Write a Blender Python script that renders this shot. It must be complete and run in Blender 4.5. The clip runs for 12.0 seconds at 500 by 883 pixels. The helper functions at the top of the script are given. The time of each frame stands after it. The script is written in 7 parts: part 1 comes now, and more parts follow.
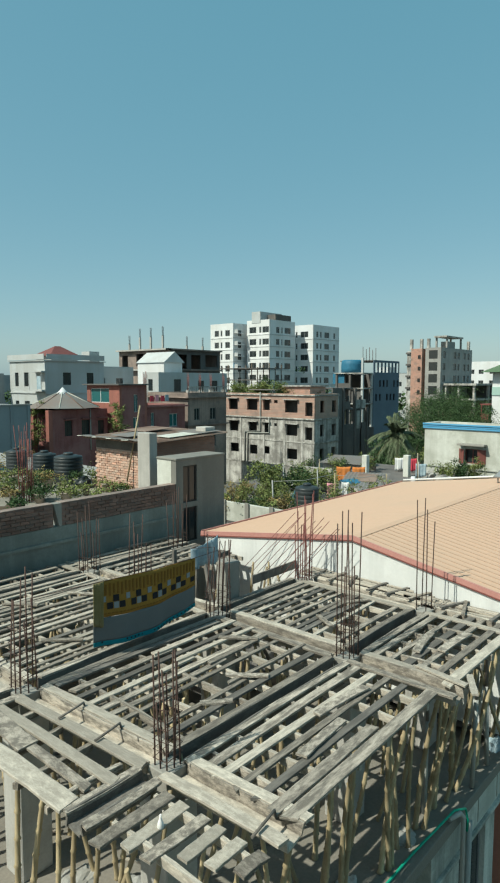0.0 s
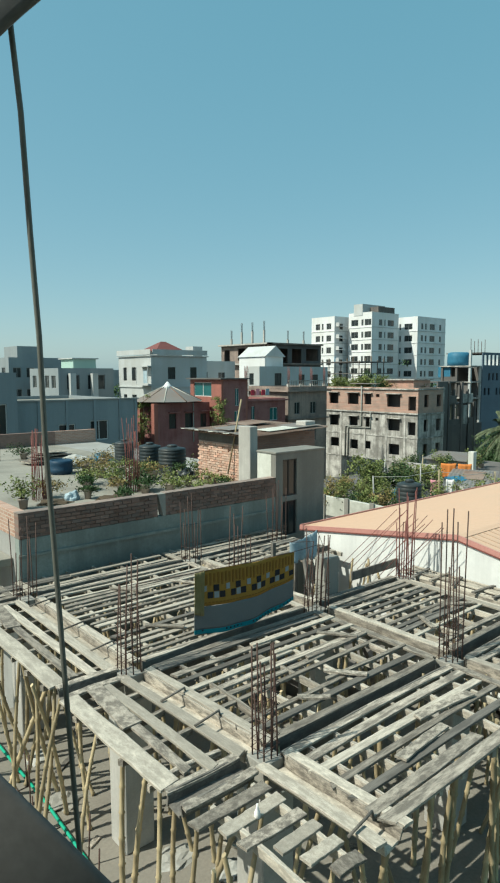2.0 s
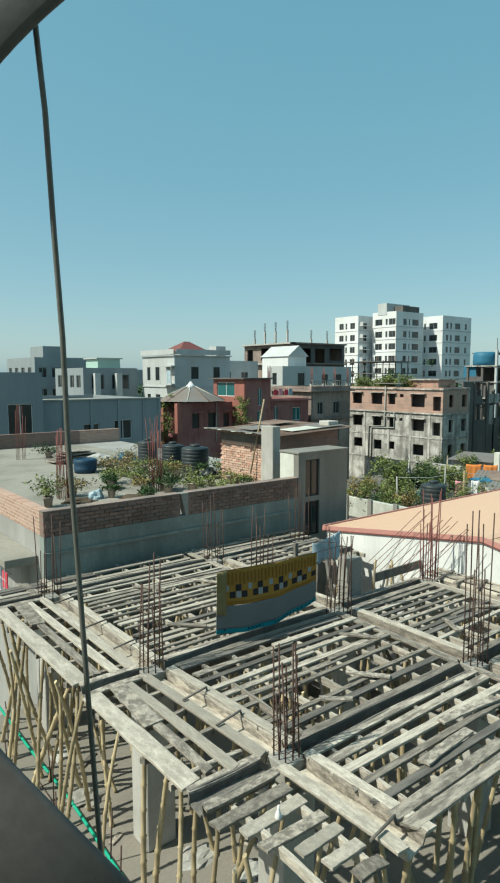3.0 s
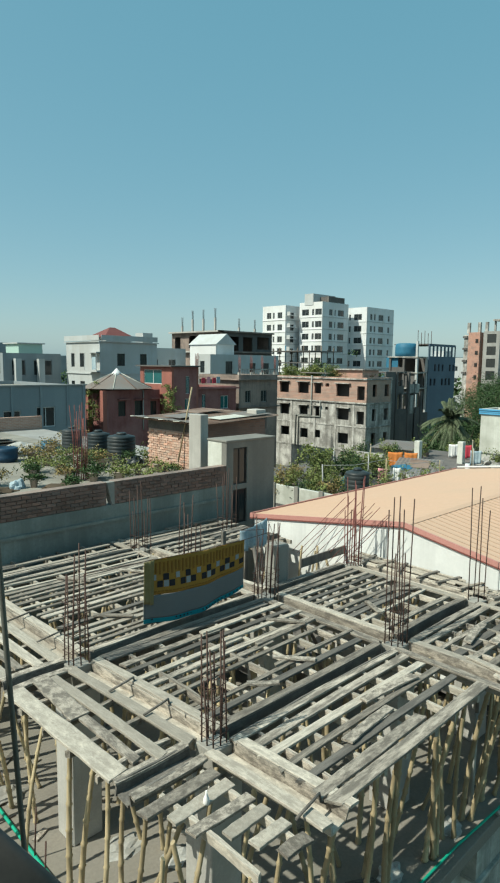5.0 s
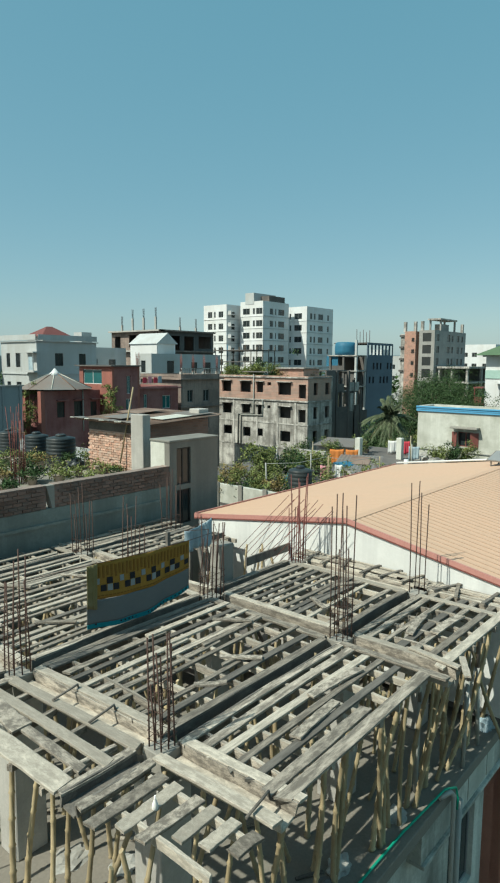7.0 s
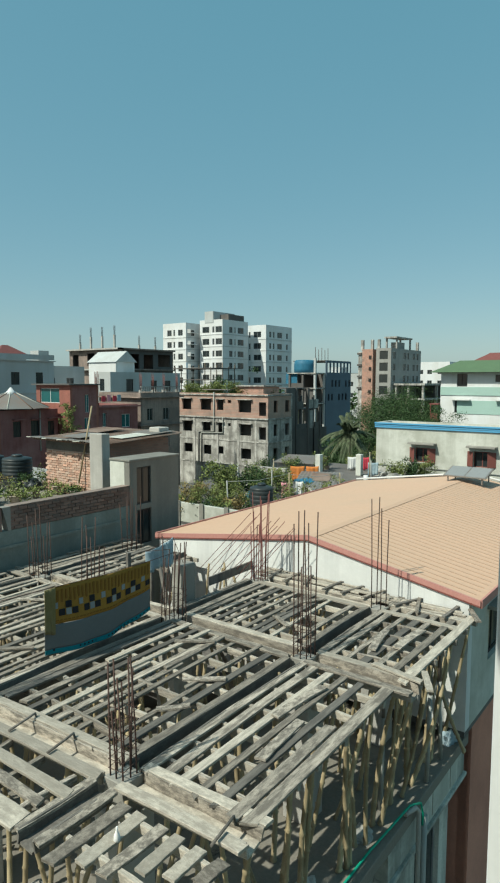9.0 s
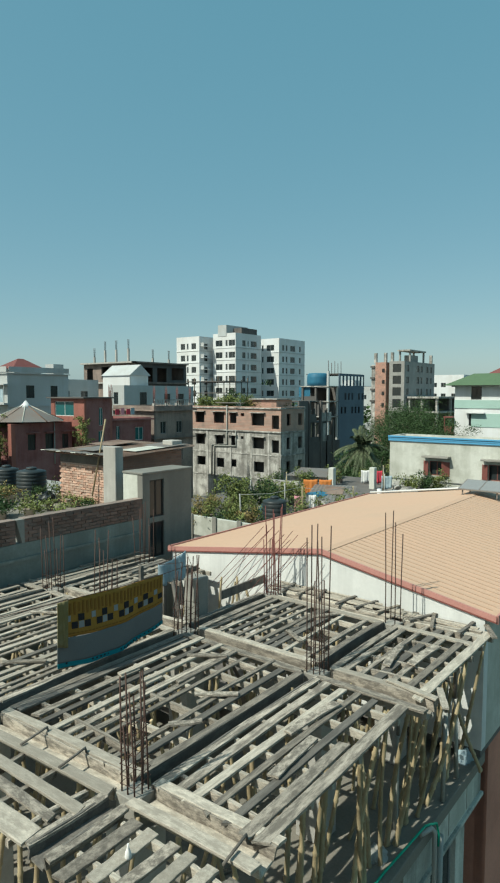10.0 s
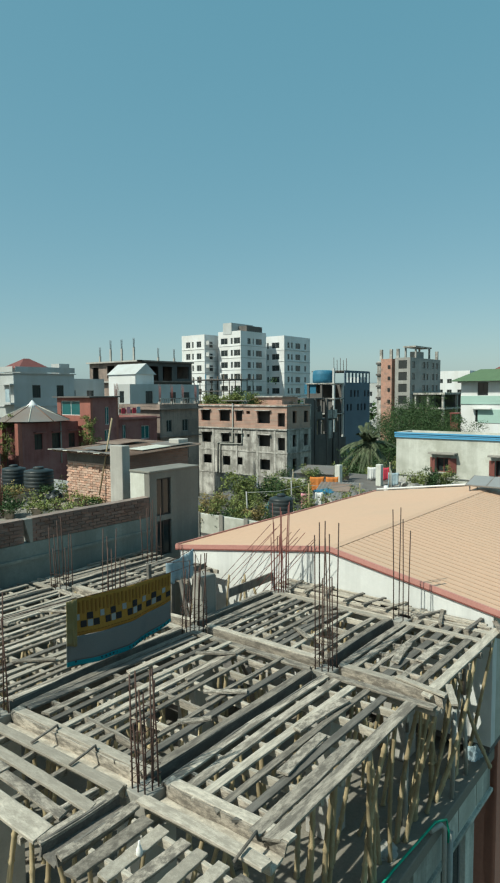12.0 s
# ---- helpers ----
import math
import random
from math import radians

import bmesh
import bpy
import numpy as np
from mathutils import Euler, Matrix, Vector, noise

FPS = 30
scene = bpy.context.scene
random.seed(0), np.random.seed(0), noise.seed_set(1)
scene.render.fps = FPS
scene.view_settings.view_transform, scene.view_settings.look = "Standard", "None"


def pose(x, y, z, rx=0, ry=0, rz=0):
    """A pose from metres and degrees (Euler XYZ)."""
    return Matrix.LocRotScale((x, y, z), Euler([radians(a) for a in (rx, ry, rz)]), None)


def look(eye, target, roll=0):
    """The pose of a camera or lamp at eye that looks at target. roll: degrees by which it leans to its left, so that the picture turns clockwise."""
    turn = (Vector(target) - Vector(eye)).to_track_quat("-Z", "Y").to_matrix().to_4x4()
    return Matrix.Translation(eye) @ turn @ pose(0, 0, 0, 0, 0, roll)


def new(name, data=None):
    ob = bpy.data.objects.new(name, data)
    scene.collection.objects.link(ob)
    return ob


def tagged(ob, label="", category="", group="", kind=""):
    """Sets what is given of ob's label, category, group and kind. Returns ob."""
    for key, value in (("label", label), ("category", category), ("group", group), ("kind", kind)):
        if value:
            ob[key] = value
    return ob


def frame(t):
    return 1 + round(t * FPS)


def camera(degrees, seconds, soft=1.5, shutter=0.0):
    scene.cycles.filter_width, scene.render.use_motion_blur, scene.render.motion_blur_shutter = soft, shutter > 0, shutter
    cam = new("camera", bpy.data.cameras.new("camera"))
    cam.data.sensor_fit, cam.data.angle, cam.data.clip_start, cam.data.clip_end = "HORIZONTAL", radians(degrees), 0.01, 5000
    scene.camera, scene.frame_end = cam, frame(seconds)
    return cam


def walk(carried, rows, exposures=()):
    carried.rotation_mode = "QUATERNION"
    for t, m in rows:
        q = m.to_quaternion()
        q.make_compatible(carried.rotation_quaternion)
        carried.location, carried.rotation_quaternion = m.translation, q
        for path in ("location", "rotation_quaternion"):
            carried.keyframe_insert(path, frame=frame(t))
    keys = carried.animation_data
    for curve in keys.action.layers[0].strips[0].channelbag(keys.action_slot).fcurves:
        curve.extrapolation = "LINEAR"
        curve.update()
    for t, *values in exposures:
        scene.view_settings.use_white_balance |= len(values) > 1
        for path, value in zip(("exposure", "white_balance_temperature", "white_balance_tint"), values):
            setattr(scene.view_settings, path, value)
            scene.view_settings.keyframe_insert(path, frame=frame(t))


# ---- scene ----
cam = camera(43.1, 12.0, soft=2.1)
PATH = [
    (0, (-0.39, 0.565, 13.853), (1.118, 1.865, 13.665), 0.1),
    (0.5, (-0.389, 0.572, 13.853), (1.065, 1.932, 13.657), 0.0),
    (1, (-0.387, 0.579, 13.852), (0.992, 2.015, 13.657), -0.0),
    (1.5, (-0.384, 0.586, 13.852), (0.945, 2.067, 13.649), 0.0),
    (2, (-0.379, 0.593, 13.851), (0.905, 2.113, 13.644), -0.1),
    (2.5, (-0.371, 0.602, 13.85), (0.879, 2.15, 13.643), -0.2),
    (2.7, (-0.366, 0.607, 13.85), (0.857, 2.176, 13.645), -0.2),
    (4.3, (-0.366, 0.609, 13.85), (0.977, 2.069, 13.597), 0.9),
    (4.5, (-0.366, 0.61, 13.85), (1.004, 2.045, 13.597), 0.7),
    (5, (-0.365, 0.612, 13.85), (1.031, 2.023, 13.607), 0.7),
    (5.5, (-0.363, 0.616, 13.85), (1.075, 1.984, 13.601), 0.7),
    (6, (-0.36, 0.622, 13.85), (1.098, 1.968, 13.601), 0.7),
    (6.5, (-0.356, 0.628, 13.85), (1.124, 1.951, 13.605), 0.5),
    (7, (-0.352, 0.634, 13.85), (1.166, 1.913, 13.606), 0.4),
    (7.5, (-0.348, 0.639, 13.851), (1.205, 1.876, 13.609), 0.3),
    (7.7, (-0.346, 0.641, 13.851), (1.22, 1.862, 13.609), 0.4),
    (9.3, (-0.336, 0.652, 13.857), (1.263, 1.84, 13.679), 0.0),
    (9.5, (-0.335, 0.653, 13.857), (1.252, 1.858, 13.682), -0.1),
    (10, (-0.332, 0.654, 13.858), (1.245, 1.874, 13.711), 0.1),
    (10.5, (-0.335, 0.655, 13.859), (1.244, 1.874, 13.716), 0.2),
    (11, (-0.338, 0.657, 13.859), (1.242, 1.875, 13.716), -0.2),
    (11.5, (-0.341, 0.66, 13.86), (1.235, 1.882, 13.71), -0.4),
    (12, (-0.344, 0.662, 13.86), (1.222, 1.897, 13.706), -0.4),
]
walk(cam, [(t, look(eye, target, roll)) for t, eye, target, roll in PATH],
     [(0.0, 0.08, 6500, -3.0), (2.5, 0.25, 6500, -3.0), (5.5, 0.15, 6500, -3.0), (7.5, 0.08, 6500, -3.0), (9.5, 0.0, 6500, -3.0), (12.0, 0.02, 6500, -3.0)])

# ---------------------------------------------------------------- world and sun
SUN_DIR = Vector((-0.93, 0.30, 1.12)).normalized()      # towards the sun
world = bpy.data.worlds.new("world")
world.use_nodes = True
scene.world = world
wn = world.node_tree
sky = wn.nodes.new("ShaderNodeTexSky")
sky.sky_type = "NISHITA"
sky.sun_disc = False
sky.sun_elevation = math.asin(SUN_DIR.z)
sky.sun_rotation = math.atan2(SUN_DIR.x, SUN_DIR.y)
sky.air_density, sky.dust_density, sky.ozone_density = 0.8, 1.1, 4.0
tone = wn.nodes.new("ShaderNodeVectorMath")                # the hazy air's own teal cast
tone.operation = "MULTIPLY_ADD"
tone.inputs[1].default_value = (0.99, 0.64, 0.425)
tone.inputs[2].default_value = (0.58, 2.16, 3.12)
wn.links.new(sky.outputs[0], tone.inputs[0])
wn.links.new(tone.outputs[0], wn.nodes["Background"].inputs[0])
wn.nodes["Background"].inputs[1].default_value = 0.105
sun = new("sun", bpy.data.lights.new("sun", "SUN"))
sun.data.energy, sun.data.angle, sun.data.color = 4.7, radians(0.53), (1.0, 0.935, 0.86)
sun.matrix_world = look(SUN_DIR * 60, (0, 0, 0))


# ---------------------------------------------------------------- materials
def mat(name, color, rough=0.85, vary=0.25, scale=3.0, fine=40.0, stain=None, stain_amt=0.0, bump=0.15, metal=0.0,
        stretch=(1, 1, 1), per_object=0.0, per_island=0.0, spec=0.3, streak=0.0, blot=(1, 1, 1)):
    """A surface with broad patches, fine grain, stains and streaks that run down, and a bump."""
    m = bpy.data.materials.new(name)
    m.use_nodes = True
    t, L = m.node_tree, m.node_tree.links
    N = t.nodes.new
    b = t.nodes["Principled BSDF"]
    b.inputs["Roughness"].default_value, b.inputs["Metallic"].default_value = rough, metal
    b.inputs["Specular IOR Level"].default_value = spec
    co, info = N("ShaderNodeTexCoord"), N("ShaderNodeObjectInfo")
    shift = N("ShaderNodeVectorMath"); shift.operation = "MULTIPLY_ADD"
    L.new(info.outputs["Random"], shift.inputs[0]); shift.inputs[1].default_value = (37, 19, 11)
    L.new(co.outputs["Object"], shift.inputs[2])
    mp = N("ShaderNodeMapping"); mp.inputs["Scale"].default_value = stretch
    L.new(shift.outputs[0], mp.inputs[0])
    big, small = N("ShaderNodeTexNoise"), N("ShaderNodeTexNoise")
    big.inputs["Scale"].default_value, big.inputs["Detail"].default_value, big.inputs["Roughness"].default_value = scale, 6, 0.65
    small.inputs["Scale"].default_value, small.inputs["Detail"].default_value = fine, 4
    L.new(mp.outputs[0], big.inputs["Vector"]); L.new(mp.outputs[0], small.inputs["Vector"])
    add = N("ShaderNodeMath"); add.operation = "MULTIPLY_ADD"
    L.new(small.outputs["Fac"], add.inputs[0]); add.inputs[1].default_value = 0.5
    half = N("ShaderNodeMath"); half.operation = "MULTIPLY"; half.inputs[1].default_value = 0.5
    L.new(big.outputs["Fac"], half.inputs[0]); L.new(half.outputs[0], add.inputs[2])
    ramp = N("ShaderNodeMapRange")
    L.new(add.outputs[0], ramp.inputs["Value"])
    ramp.inputs["From Min"].default_value, ramp.inputs["From Max"].default_value = 0.3, 0.7
    ramp.inputs["To Min"].default_value, ramp.inputs["To Max"].default_value = 1 - vary, 1 + vary
    val = ramp.outputs[0]
    for amount, source in ((per_object, info.outputs["Random"]), (per_island, None)):
        if amount:
            if source is None:
                source = N("ShaderNodeNewGeometry").outputs["Random Per Island"]
            r = N("ShaderNodeMapRange"); L.new(source, r.inputs["Value"])
            r.inputs["To Min"].default_value, r.inputs["To Max"].default_value = 1 - amount, 1 + amount
            x = N("ShaderNodeMath"); x.operation = "MULTIPLY"
            L.new(val, x.inputs[0]); L.new(r.outputs[0], x.inputs[1]); val = x.outputs[0]
    sc = N("ShaderNodeVectorMath"); sc.operation = "SCALE"; sc.inputs[0].default_value = color[:3]
    L.new(val, sc.inputs["Scale"])
    out = sc.outputs[0]
    if stain:
        for k, (st, thr) in enumerate(((blot, 0.47), ((2.6, 2.6, 0.16), 0.50))):
            amt = stain_amt if k == 0 else streak
            if not amt:
                continue
            mq = N("ShaderNodeMapping"); mq.inputs["Scale"].default_value = st
            L.new(shift.outputs[0], mq.inputs[0])
            ns = N("ShaderNodeTexNoise"); ns.inputs["Scale"].default_value, ns.inputs["Detail"].default_value, ns.inputs["Roughness"].default_value = scale * 0.5, 8, 0.7
            L.new(mq.outputs[0], ns.inputs["Vector"])
            mr = N("ShaderNodeMapRange"); L.new(ns.outputs["Fac"], mr.inputs["Value"])
            mr.inputs["From Min"].default_value, mr.inputs["From Max"].default_value = thr - 0.05, thr + 0.11
            mr.inputs["To Max"].default_value = amt
            mx = N("ShaderNodeMix"); mx.data_type = "RGBA"
            L.new(mr.outputs[0], mx.inputs["Factor"]); L.new(out, mx.inputs["A"])
            mx.inputs["B"].default_value = (*stain, 1)
            out = mx.outputs["Result"]
    L.new(out, b.inputs["Base Color"])
    if bump:
        bp = N("ShaderNodeBump"); bp.inputs["Strength"].default_value, bp.inputs["Distance"].default_value = bump, 0.02
        L.new(add.outputs[0], bp.inputs["Height"]); L.new(bp.outputs[0], b.inputs["Normal"])
    return m


def brick_mat(name, c1, c2, mortar, plane, stain=None, amt=0.0):
    """Brickwork with mortar, laid in the wall's own plane ('x' or 'y' runs along the wall)."""
    m = mat(name, c1, 0.9, 0.25, 1.5, 25, bump=0.0)
    t, L = m.node_tree, m.node_tree.links
    N = t.nodes.new
    b = t.nodes["Principled BSDF"]
    co = N("ShaderNodeTexCoord"); sep = N("ShaderNodeSeparateXYZ"); com = N("ShaderNodeCombineXYZ")
    L.new(co.outputs["Object"], sep.inputs[0])
    L.new(sep.outputs["X" if plane == "x" else "Y"], com.inputs[0]); L.new(sep.outputs["Z"], com.inputs[1])
    br = N("ShaderNodeTexBrick")
    L.new(com.outputs[0], br.inputs["Vector"])
    br.inputs["Scale"].default_value = 1
    br.inputs["Brick Width"].default_value, br.inputs["Row Height"].default_value, br.inputs["Mortar Size"].default_value = 0.25, 0.085, 0.012
    br.inputs["Color1"].default_value, br.inputs["Color2"].default_value, br.inputs["Mortar"].default_value = (*c1, 1), (*c2, 1), (*mortar, 1)
    ns = N("ShaderNodeTexNoise"); ns.inputs["Scale"].default_value, ns.inputs["Detail"].default_value = 0.9, 8
    L.new(co.outputs["Object"], ns.inputs["Vector"])
    mr = N("ShaderNodeMapRange"); L.new(ns.outputs["Fac"], mr.inputs["Value"])
    mr.inputs["From Min"].default_value, mr.inputs["From Max"].default_value, mr.inputs["To Max"].default_value = 0.45, 0.7, amt
    mx = N("ShaderNodeMix"); mx.data_type = "RGBA"
    L.new(mr.outputs[0], mx.inputs["Factor"]); L.new(br.outputs["Color"], mx.inputs["A"]); mx.inputs["B"].default_value = (*(stain or mortar), 1)
    L.new(mx.outputs["Result"], b.inputs["Base Color"])
    bp = N("ShaderNodeBump"); bp.inputs["Strength"].default_value, bp.inputs["Distance"].default_value, bp.invert = 0.6, 0.01, True
    L.new(br.outputs["Fac"], bp.inputs["Height"]); L.new(bp.outputs[0], b.inputs["Normal"])
    return m


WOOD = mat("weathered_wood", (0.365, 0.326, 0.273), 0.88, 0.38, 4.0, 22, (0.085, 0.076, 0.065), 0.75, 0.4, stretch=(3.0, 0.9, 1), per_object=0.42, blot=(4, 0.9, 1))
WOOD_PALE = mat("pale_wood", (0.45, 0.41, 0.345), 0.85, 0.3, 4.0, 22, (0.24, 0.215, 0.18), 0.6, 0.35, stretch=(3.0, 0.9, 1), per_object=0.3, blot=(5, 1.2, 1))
# dark stained boards; also colours the shade inside the x-beam troughs
WOOD_DARK = mat("dark_stain_shade_wood", (0.168, 0.156, 0.138), 0.85, 0.3, 3.0, 22, (0.07, 0.066, 0.06), 0.6, 0.3, stretch=(3.0, 0.9, 1), per_object=0.25, blot=(4, 0.9, 1))
BAMBOO = mat("bamboo", (0.427, 0.348, 0.213), 0.6, 0.3, 4, 30, (0.22, 0.17, 0.10), 0.6, 0.15, stretch=(6, 6, 0.7), per_object=0.3, spec=0.4)
RUST = mat("rusty_steel", (0.075, 0.045, 0.036), 0.75, 0.35, 9, 60, (0.07, 0.04, 0.035), 0.5, 0.2, per_object=0.2)
PINKSTEEL = mat("red_primed_steel", (0.17, 0.062, 0.054), 0.7, 0.25, 9, 60, per_object=0.2)
CONC = mat("raw_concrete", (0.336, 0.323, 0.290), 0.9, 0.18, 1.2, 30, (0.185, 0.181, 0.164), 0.6, 0.25, streak=0.4)
SLABM = mat("dusty_slab", (0.224, 0.206, 0.176), 0.95, 0.2, 0.9, 24, (0.185, 0.175, 0.150), 0.6, 0.25)
ROOFM = mat("roof_concrete", (0.290, 0.277, 0.239), 0.95, 0.2, 0.9, 14, (0.160, 0.155, 0.134), 0.7, 0.2)
PLASTER_GREEN = mat("grey_green_plaster", (0.241, 0.274, 0.252), 0.9, 0.2, 0.9, 20, (0.12, 0.135, 0.125), 0.65, 0.12, streak=0.6)
PLASTER_GREY = mat("grey_plaster", (0.353, 0.353, 0.336), 0.9, 0.12, 0.8, 20, (0.202, 0.197, 0.185), 0.45, 0.12, streak=0.4)
PLASTER_BLUE = mat("blue_grey_plaster", (0.255, 0.292, 0.305), 0.9, 0.1, 0.5, 15, (0.185, 0.210, 0.227), 0.4, 0.1, streak=0.35)
WHITE = mat("white_paint", (0.715, 0.735, 0.745), 0.7, 0.06, 0.4, 15, (0.506, 0.497, 0.460), 0.35, 0.06, streak=0.3)
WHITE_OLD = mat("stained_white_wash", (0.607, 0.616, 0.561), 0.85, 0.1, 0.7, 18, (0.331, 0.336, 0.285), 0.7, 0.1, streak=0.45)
WHITE_GABLE = mat("bright_white_wash", (0.736, 0.745, 0.727), 0.8, 0.06, 0.8, 18, (0.478, 0.488, 0.478), 0.45, 0.08, streak=0.5)
PALE_HOUSE = mat("cream_grey_paint", (0.475, 0.505, 0.510), 0.8, 0.08, 0.4, 12, (0.353, 0.353, 0.328), 0.45, 0.06, streak=0.4)
OLD_CONC = mat("stained_render", (0.573, 0.559, 0.522), 0.92, 0.3, 1.4, 8, (0.151, 0.143, 0.130), 0.75, 0.2, streak=0.75)
DARK_CONC = mat("dark_bare_concrete", (0.157, 0.146, 0.136), 0.92, 0.25, 0.5, 12, (0.076, 0.076, 0.076), 0.6, 0.2, streak=0.4)
# dark blue net, its colour raised to paint in the distance haze
NET_BLUE = mat("hazy_blue_netting", (0.11, 0.155, 0.20), 0.8, 0.25, 0.6, 14, (0.075, 0.10, 0.13), 0.5, 0.1)
TARP_BLUE = mat("blue_sheeting", (0.035, 0.15, 0.24), 0.6, 0.25, 0.9, 12, bump=0.3)
RED_WALL = mat("faded_red_wall", (0.225, 0.088, 0.082), 0.88, 0.3, 0.9, 12, (0.30, 0.165, 0.155), 0.5, 0.1, streak=0.45)
ORANGE_WALL = mat("faded_orange_red_wall", (0.34, 0.135, 0.105), 0.88, 0.26, 0.9, 12, (0.19, 0.085, 0.07), 0.55, 0.1, streak=0.5)
PINK_WALL = mat("salmon_wall", (0.578, 0.263, 0.189), 0.85, 0.1, 0.7, 15, (0.252, 0.109, 0.084), 0.4, 0.08)
RED_TILE = mat("red_roof_tile", (0.168, 0.063, 0.057), 0.7, 0.2, 2, 20)
TIN = mat("rusty_tin", (0.315, 0.231, 0.184), 0.7, 0.25, 1.2, 16, (0.143, 0.080, 0.055), 0.75, 0.08, metal=0.25)
TIN_GREY = mat("grey_tin", (0.218, 0.210, 0.197), 0.6, 0.18, 0.7, 16, (0.210, 0.143, 0.109), 0.5, 0.08, metal=0.2)
TIN_SALMON = mat("salmon_painted_tin", (0.589, 0.394, 0.275), 0.65, 0.07, 0.3, 9, (0.50, 0.36, 0.26), 0.5, 0.04)
# a darker tone of the roof's salmon, for the lines along the laps
TIN_LAP = mat("darker_lap_joint", (0.40, 0.265, 0.185), 0.75, 0.2, 0.8, 9)
FASCIA = mat("pink_red_fascia", (0.46, 0.225, 0.195), 0.6, 0.12, 2, 20)
BLUE_TRIM = mat("blue_tin_trim", (0.101, 0.319, 0.521), 0.5, 0.1, 2, 15)
GREEN_TILE = mat("green_roof", (0.09, 0.15, 0.085), 0.8, 0.15, 1, 12)
MINT = mat("mint_paint", (0.353, 0.504, 0.454), 0.8, 0.08, 0.6, 12)
GLASS = mat("dark_window_glass", (0.025, 0.032, 0.034), 0.12, 0.2, 1.5, 10, bump=0.0, spec=0.5)
TEAL_GLASS = mat("teal_window_glass", (0.02, 0.11, 0.115), 0.15, 0.15, 1.5, 10, bump=0.0, spec=0.5)
FRAME = mat("window_frame_metal", (0.252, 0.260, 0.260), 0.5, 0.1, 4, 20)
FRAME_DARK = mat("dark_window_frame", (0.029, 0.028, 0.027), 0.5, 0.1, 4, 20)
FRAME_WHITE = mat("white_window_frame", (0.622, 0.630, 0.622), 0.5, 0.05, 4, 20)
SHUTTER = mat("red_brown_shutter", (0.185, 0.066, 0.055), 0.6, 0.15, 3, 20)
BLACK_PLASTIC = mat("black_tank_plastic", (0.022, 0.032, 0.036), 0.45, 0.2, 2, 15, (0.08, 0.08, 0.075), 0.3, 0.05)
PVC = mat("pvc_pipe", (0.353, 0.361, 0.336), 0.5, 0.1, 2, 15)
GREEN_HOSE = mat("green_hose", (0.02, 0.33, 0.21), 0.5, 0.1, 3, 20)
LEAF = mat("foliage", (0.050, 0.086, 0.036), 0.75, 0.3, 0.8, 8, bump=0.0, per_island=0.45, spec=0.1)
PLASTER_SITE = mat("grey_green_site_plaster", (0.630, 0.636, 0.568), 0.9, 0.18, 0.9, 20, (0.118, 0.126, 0.109), 0.6, 0.12, streak=0.6)
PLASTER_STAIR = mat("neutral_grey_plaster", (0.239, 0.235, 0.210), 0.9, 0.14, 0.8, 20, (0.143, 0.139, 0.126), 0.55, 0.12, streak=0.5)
DRUM_BLUE = mat("dark_blue_drum_plastic", (0.015, 0.046, 0.084), 0.5, 0.2, 2, 15)
LEAF_LIGHT = mat("light_foliage", (0.176, 0.209, 0.074), 0.75, 0.3, 1.2, 8, bump=0.0, per_island=0.45, spec=0.1)
LEAF_DRY = mat("dry_foliage", (0.228, 0.180, 0.072), 0.8, 0.3, 1.2, 8, bump=0.0, per_island=0.5)
PALM_LEAF = mat("palm_frond", (0.085, 0.105, 0.058), 0.7, 0.3, 1.2, 8, bump=0.0, per_island=0.4, spec=0.2)
BARK = mat("bark", (0.134, 0.105, 0.076), 0.9, 0.3, 4, 30)
SOIL = mat("pot_soil", (0.084, 0.063, 0.042), 0.95, 0.3, 6, 30)
POT = mat("clay_and_cement_pot", (0.336, 0.286, 0.244), 0.85, 0.2, 4, 25, per_object=0.35)
GROUND = mat("city_ground", (0.14, 0.135, 0.11), 0.95, 0.35, 0.05, 2.0, (0.07, 0.085, 0.045), 0.8, 0.2)
STREET = mat("lane_tarmac", (0.06, 0.06, 0.058), 0.9, 0.2, 0.6, 20)
BLACK = mat("black_painted_steel", (0.11, 0.108, 0.105), 0.5, 0.2, 3, 30, bump=0.05)
CABLE = mat("black_cable_sheath", (0.13, 0.135, 0.12), 0.45, 0.15, 10, 40, bump=0.05, spec=0.5)
C_YELLOW = mat("mustard_cloth", (0.27, 0.155, 0.028), 0.9, 0.2, 3, 60, (0.20, 0.115, 0.03), 0.5, 0.2)
C_BLUE = mat("blue_grey_cloth", (0.125, 0.138, 0.142), 0.9, 0.1, 3, 60, bump=0.2)
C_OLIVE = mat("olive_cloth", (0.17, 0.145, 0.06), 0.9, 0.2, 3, 60, (0.21, 0.19, 0.12), 0.5, 0.2)
C_GREY = mat("grey_print", (0.22, 0.25, 0.26), 0.9, 0.1, 3, 60)
C_TEAL = mat("teal_cloth", (0.012, 0.17, 0.21), 0.9, 0.12, 6, 60, bump=0.2)
C_BLACK = mat("black_cloth", (0.015, 0.016, 0.02), 0.9, 0.1, 3, 60)
C_PALE = mat("pale_blue_cloth", (0.42, 0.52, 0.56), 0.9, 0.2, 3, 40, (0.16, 0.24, 0.30), 0.7, 0.3)
OLD_BLOCK = mat("stained_brown_concrete", (0.340, 0.266, 0.227), 0.92, 0.3, 0.8, 10, (0.118, 0.101, 0.092), 0.7, 0.2, streak=0.5)
SACK = mat("dirty_white_plastic", (0.420, 0.420, 0.395), 0.6, 0.25, 4, 30, (0.235, 0.227, 0.202), 0.6, 0.3)
